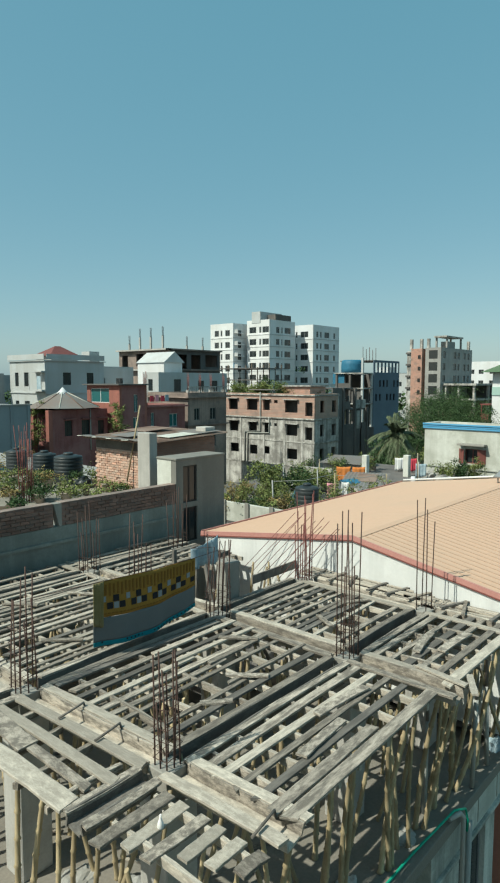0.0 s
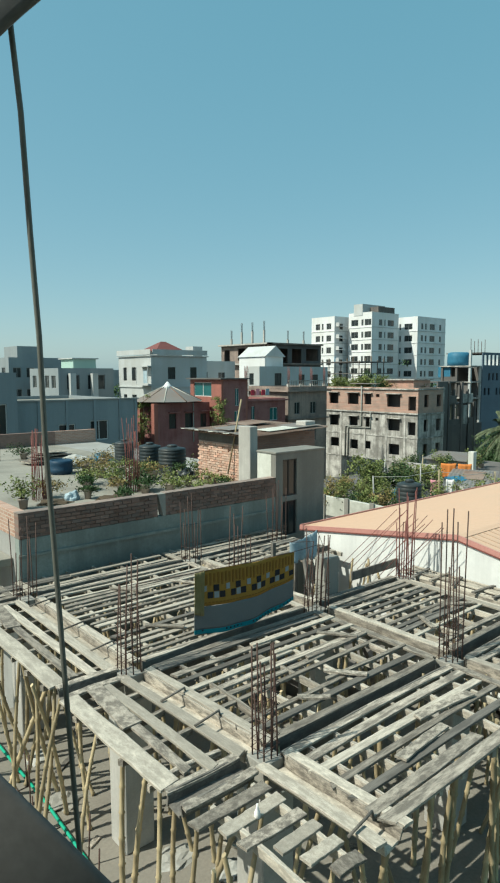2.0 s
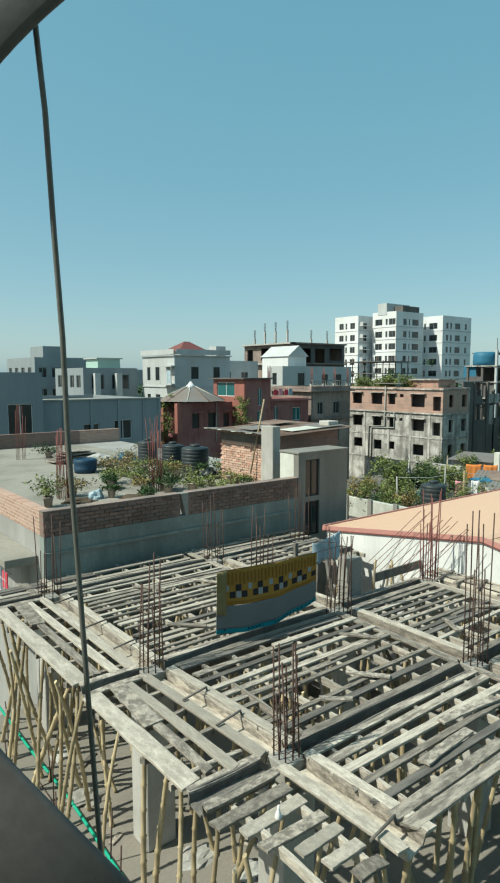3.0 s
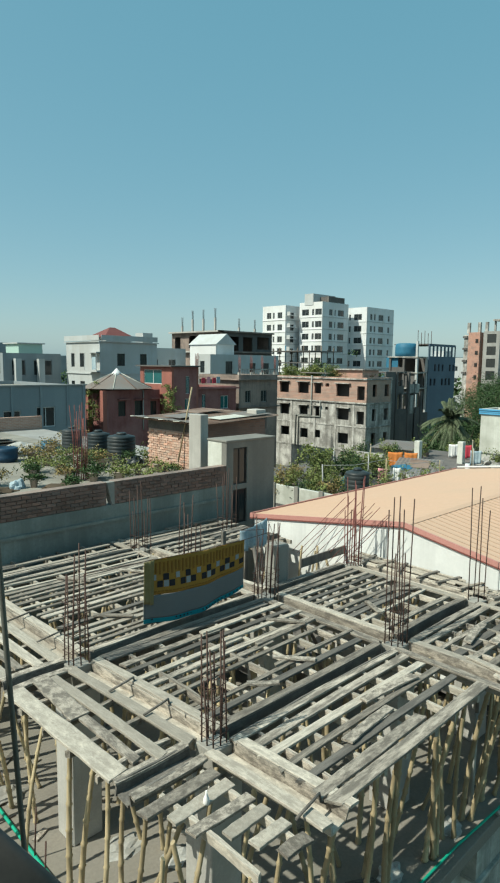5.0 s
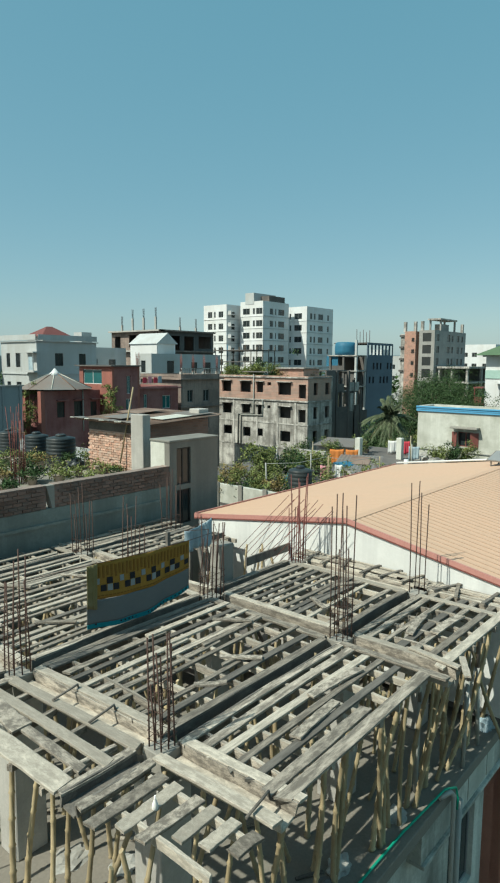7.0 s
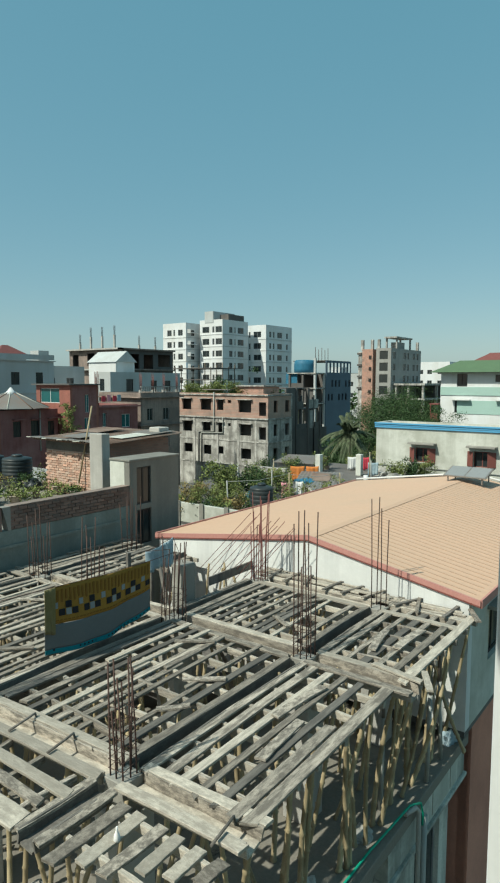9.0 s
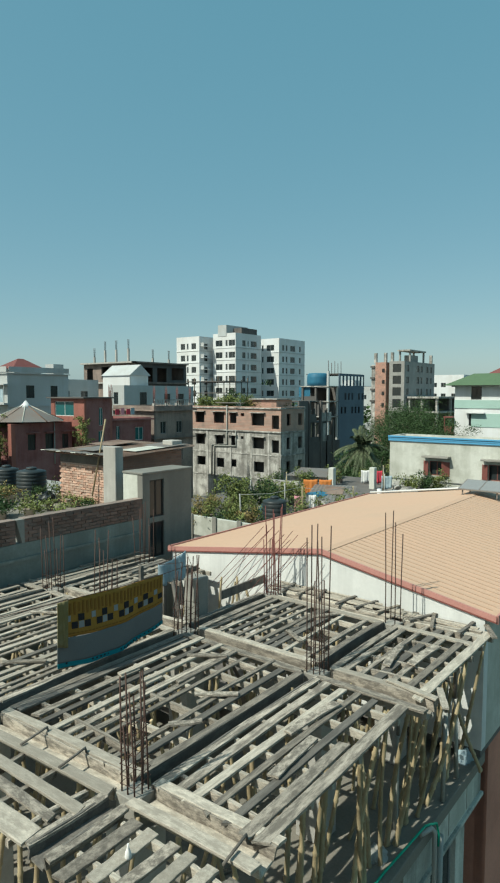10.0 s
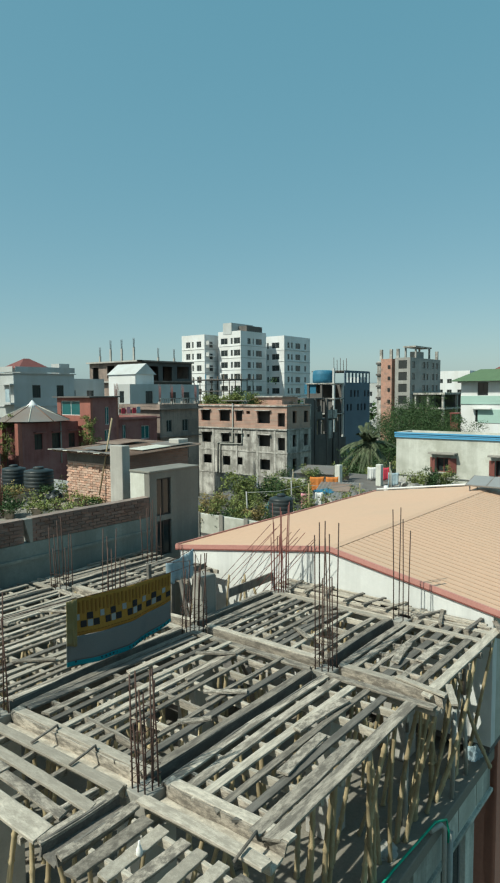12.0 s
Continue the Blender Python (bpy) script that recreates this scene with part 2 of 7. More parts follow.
PALE_CONC = mat("pale_concrete", (0.483, 0.468, 0.435), 0.9, 0.15, 1.5, 30, (0.252, 0.244, 0.223), 0.5, 0.2, streak=0.4)
C_WHITE = mat("white_cloth", (0.75, 0.75, 0.73), 0.9, 0.1, 3, 40)
C_RED = mat("red_cloth", (0.55, 0.06, 0.09), 0.9, 0.1, 3, 40)
C_PINK = mat("pink_cloth", (0.70, 0.32, 0.36), 0.9, 0.1, 3, 40)
C_ORANGE = mat("orange_cloth", (0.62, 0.22, 0.06), 0.9, 0.1, 3, 40)
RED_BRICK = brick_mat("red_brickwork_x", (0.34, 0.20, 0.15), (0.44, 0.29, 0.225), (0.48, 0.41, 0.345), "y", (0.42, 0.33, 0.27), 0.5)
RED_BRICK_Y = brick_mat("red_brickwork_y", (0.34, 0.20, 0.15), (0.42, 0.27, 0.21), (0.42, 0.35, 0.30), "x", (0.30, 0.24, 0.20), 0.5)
# darker copy of the brickwork: the shade of the -Y faces is in its colour
PARAPET_BRICK = brick_mat("shade_brickwork_y", (0.215, 0.133, 0.107), (0.267, 0.172, 0.142), (0.224, 0.172, 0.146), "x", (0.15, 0.115, 0.10), 0.8)
UNF_BRICK = brick_mat("pink_brickwork", (0.42, 0.21, 0.155), (0.49, 0.28, 0.215), (0.38, 0.29, 0.24), "y", (0.22, 0.175, 0.15), 0.75)
UNF_BRICK_Y = brick_mat("pink_brickwork_y", (0.44, 0.26, 0.19), (0.5, 0.32, 0.25), (0.42, 0.35, 0.3), "x", (0.3, 0.25, 0.22), 0.6)


# ---------------------------------------------------------------- mesh helpers
rng = random.Random(7)


def part(name, bm, material, parent=None, label=""):
    """One bmesh as one mesh object, under a thing or a part where a parent is given."""
    me = bpy.data.meshes.new(name)
    bm.to_mesh(me); bm.free()
    me.materials.append(material)
    ob = new(name, me)
    if parent is not None:
        ob.parent = parent
    if label:
        tagged(ob, label)
    return ob


def thing(name, at=(0, 0, 0), label="", category="", group="", kind="", turn=0.0):
    ob = new(name)
    ob.empty_display_size = 0.2
    ob.matrix_basis = pose(*at, 0, 0, turn)
    return tagged(ob, label, category, group, kind)


def box(bm, x0, y0, z0, x1, y1, z1, bevel=0.0):
    v = [bm.verts.new(p) for p in ((x0, y0, z0), (x1, y0, z0), (x1, y1, z0), (x0, y1, z0), (x0, y0, z1), (x1, y0, z1), (x1, y1, z1), (x0, y1, z1))]
    fs = [bm.faces.new([v[i] for i in q]) for q in ((3, 2, 1, 0), (4, 5, 6, 7), (0, 1, 5, 4), (1, 2, 6, 5), (2, 3, 7, 6), (3, 0, 4, 7))]
    if bevel:
        es = {e for f in fs for e in f.edges}
        bmesh.ops.bevel(bm, geom=list(es), offset=bevel, segments=1, affect="EDGES")
    return bm


def boxes(*rows, bevel=0.0):
    bm = bmesh.new()
    for r in rows:
        box(bm, *r, bevel=bevel)
    return bm


def tube(bm, points, radius, sides=8, radii=None):
    """A round rod along a row of points."""
    pts = [Vector(p) for p in points]
    rings = []
    for i, p in enumerate(pts):
        d = (pts[min(i + 1, len(pts) - 1)] - pts[max(i - 1, 0)]).normalized()
        a = d.cross(Vector((0.31, 0.17, 0.93)) if abs(d.z) < 0.9 else Vector((1, 0, 0))).normalized()
        b = d.cross(a)
        r = radii[i] if radii else radius
        rings.append([bm.verts.new(p + r * (math.cos(2 * math.pi * k / sides) * a + math.sin(2 * math.pi * k / sides) * b)) for k in range(sides)])
    for q, w in zip(rings, rings[1:]):
        for k in range(sides):
            f = bm.faces.new((q[k], q[(k + 1) % sides], w[(k + 1) % sides], w[k]))
            f.smooth = True
    bm.faces.new(rings[0][::-1]); bm.faces.new(rings[-1])
    bmesh.ops.recalc_face_normals(bm, faces=bm.faces[:])
    return bm


def lathe(bm, profile, sides=24, at=(0, 0, 0)):
    """A turned form from rows of radius and height."""
    rings = [[bm.verts.new((at[0] + r * math.cos(2 * math.pi * k / sides), at[1] + r * math.sin(2 * math.pi * k / sides), at[2] + z)) for k in range(sides)] for r, z in profile]
    for q, w in zip(rings, rings[1:]):
        for k in range(sides):
            bm.faces.new((q[k], q[(k + 1) % sides], w[(k + 1) % sides], w[k])).smooth = True
    bm.faces.new(rings[0][::-1]); bm.faces.new(rings[-1])
    return bm


def wall_mesh(length, z0, z1, holes, thick=0.25):
    """An upright wall along +x in its own frame, its face at y = 0 and its back at y = thick, with holes (u0, v0, u1, v1) cut through."""
    bm = bmesh.new()
    us = sorted({0.0, length, *(h[0] for h in holes), *(h[2] for h in holes)})
    vs = sorted({z0, z1, *(h[1] for h in holes), *(h[3] for h in holes)})
    us, vs = [u for u in us if 0 <= u <= length], [v for v in vs if z0 <= v <= z1]
    grid = {}

    def vert(u, y, v):
        if (u, y, v) not in grid:
            grid[u, y, v] = bm.verts.new((u, y, v))
        return grid[u, y, v]

    solid = {}
    for i in range(len(us) - 1):
        for j in range(len(vs) - 1):
            cu, cv = (us[i] + us[i + 1]) / 2, (vs[j] + vs[j + 1]) / 2
            solid[i, j] = not any(h[0] < cu < h[2] and h[1] < cv < h[3] for h in holes)
    for (i, j), full in solid.items():
        if not full:
            continue
        a, b, c, d = us[i], us[i + 1], vs[j], vs[j + 1]
        bm.faces.new([vert(a, 0, c), vert(b, 0, c), vert(b, 0, d), vert(a, 0, d)])
        bm.faces.new([vert(a, thick, d), vert(b, thick, d), vert(b, thick, c), vert(a, thick, c)])
        for di, dj, p, q in ((-1, 0, (a, c), (a, d)), (1, 0, (b, d), (b, c)), (0, -1, (b, c), (a, c)), (0, 1, (a, d), (b, d))):
            if not solid.get((i + di, j + dj), False):
                bm.faces.new([vert(p[0], 0, p[1]), vert(q[0], 0, q[1]), vert(q[0], thick, q[1]), vert(p[0], thick, p[1])])
    bmesh.ops.recalc_face_normals(bm, faces=bm.faces[:])
    return bm


FACE = {"-X": lambda x0, y0, x1, y1: pose(x0, y1, 0, 0, 0, -90), "-Y": lambda x0, y0, x1, y1: pose(x0, y0, 0),
        "+X": lambda x0, y0, x1, y1: pose(x1, y0, 0, 0, 0, 90), "+Y": lambda x0, y0, x1, y1: pose(x1, y1, 0, 0, 0, 180)}


def place(ob, m):
    ob.matrix_local = m
    return ob


def window(parent, m, h, frame_mat, glass, bars=1, depth=0.10, cross=False):
    """A framed window set back in its opening: frame with mullions, and a pane."""
    u0, v0, u1, v1 = h
    s = min(0.06, (u1 - u0) * 0.08)
    rows = [(u0, depth, v0, u0 + s, depth + 0.06, v1), (u1 - s, depth, v0, u1, depth + 0.06, v1),
            (u0 + s, depth, v0, u1 - s, depth + 0.06, v0 + s), (u0 + s, depth, v1 - s, u1 - s, depth + 0.06, v1)]
    for k in range(bars):
        c = u0 + (u1 - u0) * (k + 1) / (bars + 1)
        rows.append((c - s / 2, depth + 0.003, v0 + s, c + s / 2, depth + 0.057, v1 - s))
    if cross:
        rows.append((u0 + s, depth + 0.006, v1 - (v1 - v0) * 0.3, u1 - s, depth + 0.054, v1 - (v1 - v0) * 0.3 + s))
    w = place(part("window", boxes(*rows), frame_mat, parent), m)
    part("pane", boxes((u0 + s * 0.5, depth + 0.02, v0 + s * 0.5, u1 - s * 0.5, depth + 0.035, v1 - s * 0.5)), glass, w)
    return w


def house(name, label, category, x0, y0, x1, y1, z0, z1, wall_mat, faces=None, roof=True, parapet=0.5, roof_mat=None, frame_mat=None,
          glass=None, ledges=(), side_mat=None, ledge_mat=None, open_holes=False, thick=0.25, bars=1):
    """A block with four walls, cut openings with windows, a roof slab and a parapet. faces: {face: [holes]} in u along the wall, z up."""
    faces = faces or {}
    h = thing(name, (0, 0, 0), label, category)
    side = side_mat or wall_mat
    for key in ("-X", "-Y", "+X", "+Y"):
        m = FACE[key](x0, y0, x1, y1)
        length = (y1 - y0) if "X" in key else (x1 - x0)
        holes = [tuple(q[:4]) for q in faces.get(key, [])]
        if "Y" in key:                      # the side walls butt between the others
            m = m @ Matrix.Translation((thick, 0, 0)); length -= 2 * thick
            holes = [(a - thick, b, c - thick, d) for a, b, c, d in holes]
        w = place(part("wall", wall_mesh(length, z0, z1, holes, thick), wall_mat if "X" in key else side, h), m)
        if not open_holes:
            for q in holes:
                window(h, m, q, frame_mat or FRAME, glass or GLASS, bars)
    if roof:
        part("roof", boxes((x0 + thick, y0 + thick, z1 - parapet - 0.16, x1 - thick, y1 - thick, z1 - parapet)), roof_mat or ROOFM, h)
    for z, out, t in ledges:
        for r in ((x0 - out, y0 - out, z, x0 - 0.002, y1 + out, z + t), (x0 - 0.002, y0 - out, z, x1 + out, y0 - 0.002, z + t)):
            part("ledge", boxes(r), ledge_mat or wall_mat, h)
    return h


def row_holes(starts, width, sills, height):
    return [(u, v, u + width, v + height) for v in sills for u in starts]


# ================================================================ setting: ground and lanes
bm = bmesh.new()
S = 2600
vs = [bm.verts.new(p) for p in ((-S, -S, 0), (S, -S, 0), (S, S, 0), (-S, S, 0))]
bm.faces.new(vs)
tagged(part("ground", bm, GROUND), "dusty city ground with patches of green", "ground", kind="structure")
tagged(part("road", boxes((2.0, 1.2, 0.004, 30, 4.0, 0.03)), STREET), "narrow dark lane between the houses", "road", kind="structure")

# ---------------------------------------------------------------- the building site: lower storeys and their roof slab
SZ, DZ = 6.6, 9.40          # top of the slab, top of the formwork
site = thing("site_building", (0, 0, 0), "unfinished concrete building, lower storeys under a shuttered deck", "building")
part("slab", boxes((0.6, 4.45, SZ - 0.22, 12.45, 14.1, SZ), bevel=0.012), SLABM, site)
m = FACE["-Y"](1.0, 4.75, 12.2, 14.0)
holes = [(9.4, 3.4, 10.7, 5.45), (5.6, 3.4, 7.2, 4.9), (2.0, 3.4, 3.6, 4.9)]
place(part("wall", wall_mesh(11.2, 0, SZ - 0.22, holes, 0.25), PLASTER_SITE, site), m)
for q in holes:
    window(site, m, q, FRAME, GLASS, 1)
place(part("wall", wall_mesh(9.0, 0, SZ - 0.22, [], 0.25), PLASTER_SITE, site), pose(1.0, 14.0, 0, 0, 0, -90) @ Matrix.Translation((0.0, 0.0, 0)))
place(part("wall", wall_mesh(9.0, 0, SZ - 0.22, [], 0.25), PLASTER_SITE, site), pose(12.2, 5.0, 0, 0, 0, 90))
part("parapet", boxes((8.6, 4.50, SZ - 0.80, 12.35, 4.74, SZ - 0.225)), PLASTER_SITE, site)
part("panel", boxes((10.55, 4.485, SZ - 0.74, 11.35, 4.498, SZ - 0.26)), WHITE_OLD, site, "pale green-white painted panel")
part("panel", boxes((11.5, 4.485, SZ - 0.74, 11.8, 4.498, SZ - 0.26)), WHITE_OLD, site, "pale green-white painted panel")
part("ledge", boxes((8.6, 4.44, SZ - 0.88, 12.38, 4.745, SZ - 0.805), bevel=0.01), PLASTER_SITE, site, "thin concrete drip ledge")
part("ledge", boxes((2.2, 4.2, SZ - 1.55, 7.8, 4.745, SZ - 1.42), bevel=0.01), CONC, site)

# ---------------------------------------------------------------- the hall with the salmon tin roof
hall = thing("tin_roof_hall", (0, 0, 0), "white-walled hall with a salmon ribbed tin gable roof", "building")
HX, HY0, HY1, HR, RZ, EZ = 11.845, 4.35, 12.75, 8.03, 10.36, 9.70
bm = bmesh.new()
prof = [(HY0, 6.92), (HY1, 5.0), (HY1, EZ - 0.06), (HR, RZ - 0.10), (HY0, EZ - 0.06)]
prof[1] = (HY1, 6.92)
f0 = [bm.verts.new((HX, y, z)) for y, z in prof]
f1 = [bm.verts.new((HX + 0.25, y, z)) for y, z in prof]
bm.faces.new(f0[::-1]); bm.faces.new(f1)
for k in range(5):
    bm.faces.new((f0[k], f0[(k + 1) % 5], f1[(k + 1) % 5], f1[k]))
bmesh.ops.recalc_face_normals(bm, faces=bm.faces[:])
part("gable_wall", bm, WHITE_GABLE, hall)
m = pose(HX + 0.25, HY0, 0)
hh = [(1.15, 7.9, 2.35, 9.0), (4.5, 7.9, 5.7, 9.0), (7.6, 7.9, 8.8, 9.0)]
place(part("wall", wall_mesh(11.0, 6.92, EZ - 0.1, hh, 0.22), WHITE_OLD, hall), m)
for q in hh:
    window(hall, m, q, FRAME_DARK, GLASS, 1)
    part("sunshade", boxes((HX + 0.25 + q[0] - 0.15, HY0 - 0.42, q[3] + 0.08, HX + 0.25 + q[2] + 0.15, HY0 - 0.002, q[3] + 0.16)), CONC, hall)
place(part("wall", wall_mesh(11.0, 3.0, EZ - 0.1, [], 0.22), WHITE_OLD, hall), pose(HX + 11.3, HY1, 0, 0, 0, 180))
part("soffit", boxes((HX + 0.02, HY0 + 0.02, 6.78, HX + 11.2, HY1 - 0.02, 6.92)), DARK_CONC, hall)
m = pose(13.0, 4.55, 0)
place(part("lower_wall", wall_mesh(10.3, 0, 6.78, [(1.6, 4.0, 2.6, 5.5), (4.6, 4.0, 5.6, 5.5)], 0.25), PINK_WALL, hall, "salmon painted lower wall"), m)
for q in [(1.6, 4.0, 2.6, 5.5), (4.6, 4.0, 5.6, 5.5)]:
    window(hall, m, q, FRAME_DARK, GLASS, 1)
place(part("lower_wall", wall_mesh(8.0, 0, 6.78, [], 0.25), PINK_WALL, hall, "salmon painted lower wall"), pose(13.0, 12.6, 0, 0, 0, -90))


def ribbed(x0, x1, ya, za, yb, zb, pitch=0.25, rise=0.004):
    """Ribbed sheeting: ribs run down the slope from the ridge (ya) to the eave (yb)."""
    bm = bmesh.new()
    cols = []
    x = x0
    while x < x1 - 1e-6:
        for dx, up in ((0.0, 0), (pitch - 0.085, 0), (pitch - 0.065, rise), (pitch - 0.02, rise)):
            cols.append((min(x + dx, x1), up))
        x += pitch
    cols.append((x1, 0))
    prev = None
    for x, up in cols:
        col = [bm.verts.new((x, ya + (yb - ya) * k / 6, za + (zb - za) * k / 6 + up)) for k in range(7)]
        if prev:
            for k in range(6):
                bm.faces.new((prev[k], col[k], col[k + 1], prev[k + 1]))
        prev = col
    bmesh.ops.recalc_face_normals(bm, faces=bm.faces[:])
    geom = bmesh.ops.extrude_face_region(bm, geom=bm.faces[:])
    bmesh.ops.translate(bm, vec=(0, 0, -0.02), verts=[v for v in geom["geom"] if isinstance(v, bmesh.types.BMVert)])
    bmesh.ops.recalc_face_normals(bm, faces=bm.faces[:])
    return bm


RX0, RX1 = 11.86, 23.7
part("roof", ribbed(RX0, RX1, HR, RZ, HY1 + 0.12, EZ - 0.01), TIN_SALMON, hall)
part("roof", ribbed(RX0, RX1, HR, RZ, HY0 - 0.2, EZ - 0.06), TIN_SALMON, hall)
bm = bmesh.new()
for ya, za, yb, zb in ((HR, RZ, HY1 + 0.14, EZ - 0.01), (HR, RZ, HY0 - 0.22, EZ - 0.06)):
    q = [bm.verts.new(p) for p in ((RX0 - 0.05, ya, za + 0.02), (RX0 - 0.05, yb, zb + 0.02), (RX0 - 0.05, yb, zb - 0.085), (RX0 - 0.05, ya, za - 0.085))]
    r = [bm.verts.new(v.co + Vector((0.045, 0, 0))) for v in q]
    bm.faces.new(q); bm.faces.new(r[::-1])
    for k in range(4):
        bm.faces.new((q[k], q[(k + 1) % 4], r[(k + 1) % 4], r[k]))
bmesh.ops.recalc_face_normals(bm, faces=bm.faces[:])
part("fascia", bm, FASCIA, hall, "pink-red gable fascia board")
bm = bmesh.new()
for ya, za, yb, zb in ((HR, RZ, HY1 + 0.14, EZ - 0.01), (HR, RZ, HY0 - 0.22, EZ - 0.06)):
    q = [bm.verts.new(p) for p in ((RX0 - 0.056, ya, za - 0.086), (RX0 - 0.056, yb, zb - 0.086), (RX0 - 0.056, yb, zb - 0.115), (RX0 - 0.056, ya, za - 0.115))]
    r = [bm.verts.new(v.co + Vector((0.06, 0, 0))) for v in q]
    bm.faces.new(q); bm.faces.new(r[::-1])
    for k in range(4):
        bm.faces.new((q[k], q[(k + 1) % 4], r[(k + 1) % 4], r[k]))
bmesh.ops.recalc_face_normals(bm, faces=bm.faces[:])
part("fascia_lip", bm, SHUTTER, hall, "dark red lip under the fascia")
slope_a = math.degrees(math.atan2(RZ - (EZ - 0.06), HR - (HY0 - 0.2)))
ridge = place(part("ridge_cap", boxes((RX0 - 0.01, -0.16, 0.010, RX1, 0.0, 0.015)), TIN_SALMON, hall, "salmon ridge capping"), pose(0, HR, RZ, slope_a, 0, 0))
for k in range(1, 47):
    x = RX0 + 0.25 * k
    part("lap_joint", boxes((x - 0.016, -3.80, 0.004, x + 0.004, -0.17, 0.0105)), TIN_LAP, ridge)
part("fascia", boxes((RX0 - 0.004, HY1 + 0.125, EZ - 0.14, RX1, HY1 + 0.165, EZ + 0.03)), FASCIA, hall)
part("fascia", boxes((RX0 - 0.004, HY0 - 0.245, EZ - 0.20, RX1, HY0 - 0.205, EZ - 0.03)), FASCIA, hall)
part("edge_trim", tube(bmesh.new(), [(RX1 + 0.03, HY1 + 0.1, EZ + 0.06), (RX1 + 0.03, HR, RZ + 0.07), (RX1 + 0.03, HY0 - 0.2, EZ + 0.02)], 0.04, 6), WHITE, hall, "white pipe along the far gable")
solar = thing("solar_panel", (22.4, 7.75, RZ - 0.02), "grey solar panel tilted on the salmon roof", "solar panel")
place(part("panel_frame", boxes((-0.5, -0.75, 0, 0.5, 0.75, 0.04), bevel=0.004), TIN_GREY, solar), pose(0, 0, 0.28, 0, -14, 0))
for a, b in ((-0.71, -0.02), (0.02, 0.71)):
    place(part("cell", boxes((-0.46, a, 0.042, 0.46, b, 0.048)), FRAME, solar), pose(0, 0, 0.28, 0, -14, 0))
for y in (-0.6, 0.6):
    part("leg", boxes((0.38, y - 0.02, -0.05, 0.42, y + 0.02, 0.36)), TIN_GREY, solar)
    part("leg", boxes((-0.42, y - 0.02, -0.05, -0.38, y + 0.02, 0.17)), TIN_GREY, solar)

# ---------------------------------------------------------------- the neighbour's roof terrace behind the deck
NX0, NX1, NY0, NY1, NZ = 4.5, 14.13, 14.2, 35.0, 10.0
nb = thing("terrace_building", (0, 0, 0), "grey plastered house with a flat roof terrace and brick parapet", "building")
m = FACE["-Y"](NX0, NY0, NX1, NY1)
place(part("wall", wall_mesh(7.59, 0, 10.28, [(1.2, 8.75, 3.4, 9.05)], 0.25), PLASTER_GREEN, nb), m)
m = pose(NX0, NY1, 0, 0, 0, -90)
place(part("wall", wall_mesh(NY1 - NY0 - 0.25, 0, 10.28, [], 0.25), PLASTER_GREY, nb), m)
part("roof", boxes((NX0 + 0.25, NY0 + 0.25, NZ - 0.18, NX1, NY1, NZ)), ROOFM, nb)
part("rear_block", boxes((NX1, 16.72, 0, 16.6, NY1, NZ)), PLASTER_GREY, nb)
# front parapet takes the shade-dark brick, the -X one the bright sunlit brick
part("parapet", boxes((NX0, NY0 + 0.01, 10.283, 8.05, NY0 + 0.25, 10.85), bevel=0.008), PARAPET_BRICK, nb, "rough brick parapet, coloured dark for its shaded face")
part("parapet", boxes((8.27, NY0 + 0.01, 10.283, 12.1, NY0 + 0.25, 10.85), bevel=0.008), PARAPET_BRICK, nb, "rough brick parapet, coloured dark for its shaded face")
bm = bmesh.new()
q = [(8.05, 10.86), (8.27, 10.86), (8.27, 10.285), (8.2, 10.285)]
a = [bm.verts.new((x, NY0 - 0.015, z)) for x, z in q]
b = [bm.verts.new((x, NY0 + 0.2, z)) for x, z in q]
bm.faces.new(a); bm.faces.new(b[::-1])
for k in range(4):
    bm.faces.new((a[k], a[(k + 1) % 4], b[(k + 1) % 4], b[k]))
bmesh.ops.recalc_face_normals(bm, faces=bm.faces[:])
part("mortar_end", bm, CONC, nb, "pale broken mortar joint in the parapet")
part("parapet", boxes((NX0 + 0.004, NY0 + 0.253, 10.283, NX0 + 0.25, NY1, 10.86), bevel=0.008), RED_BRICK, nb, "red brick parapet, in the brighter colour for its sunlit face")
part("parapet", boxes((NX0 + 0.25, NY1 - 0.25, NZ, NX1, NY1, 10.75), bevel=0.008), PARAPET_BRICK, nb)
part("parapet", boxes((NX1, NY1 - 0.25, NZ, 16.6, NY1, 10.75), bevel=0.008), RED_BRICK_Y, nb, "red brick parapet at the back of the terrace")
part("band", boxes((NX0 - 0.03, NY0 - 0.05, 9.86, 12.1, NY0 - 0.002, 9.93)), PLASTER_GREEN, nb)
part("coping", boxes((NX0 - 0.01, NY0 - 0.005, 10.852, 8.04, NY0 + 0.255, 10.868)), OLD_BLOCK, nb, "dirty mortar cap on the brick parapet")
part("coping", boxes((8.28, NY0 - 0.005, 10.852, 12.09, NY0 + 0.255, 10.868)), OLD_BLOCK, nb, "dirty mortar cap on the brick parapet")
part("lintel", boxes((5.5, NY0 - 0.25, 9.07, 8.1, NY0 - 0.002, 9.16)), PLASTER_GREEN, nb)

# lower porch roof at the terrace house's side
porch = thing("side_balcony", (0, 0, 0), "narrow grilled balcony with a concrete roof on the terrace house", "balcony")
part("roof", boxes((3.75, 14.6, 9.62, 4.495, 20.2, 9.80), bevel=0.01), ROOFM, porch)
for k in range(16):
    part("grille_bar", boxes((3.80, 14.8 + 0.34 * k, 8.3, 3.815, 14.815 + 0.34 * k, 9.62)), FRAME_WHITE, porch)
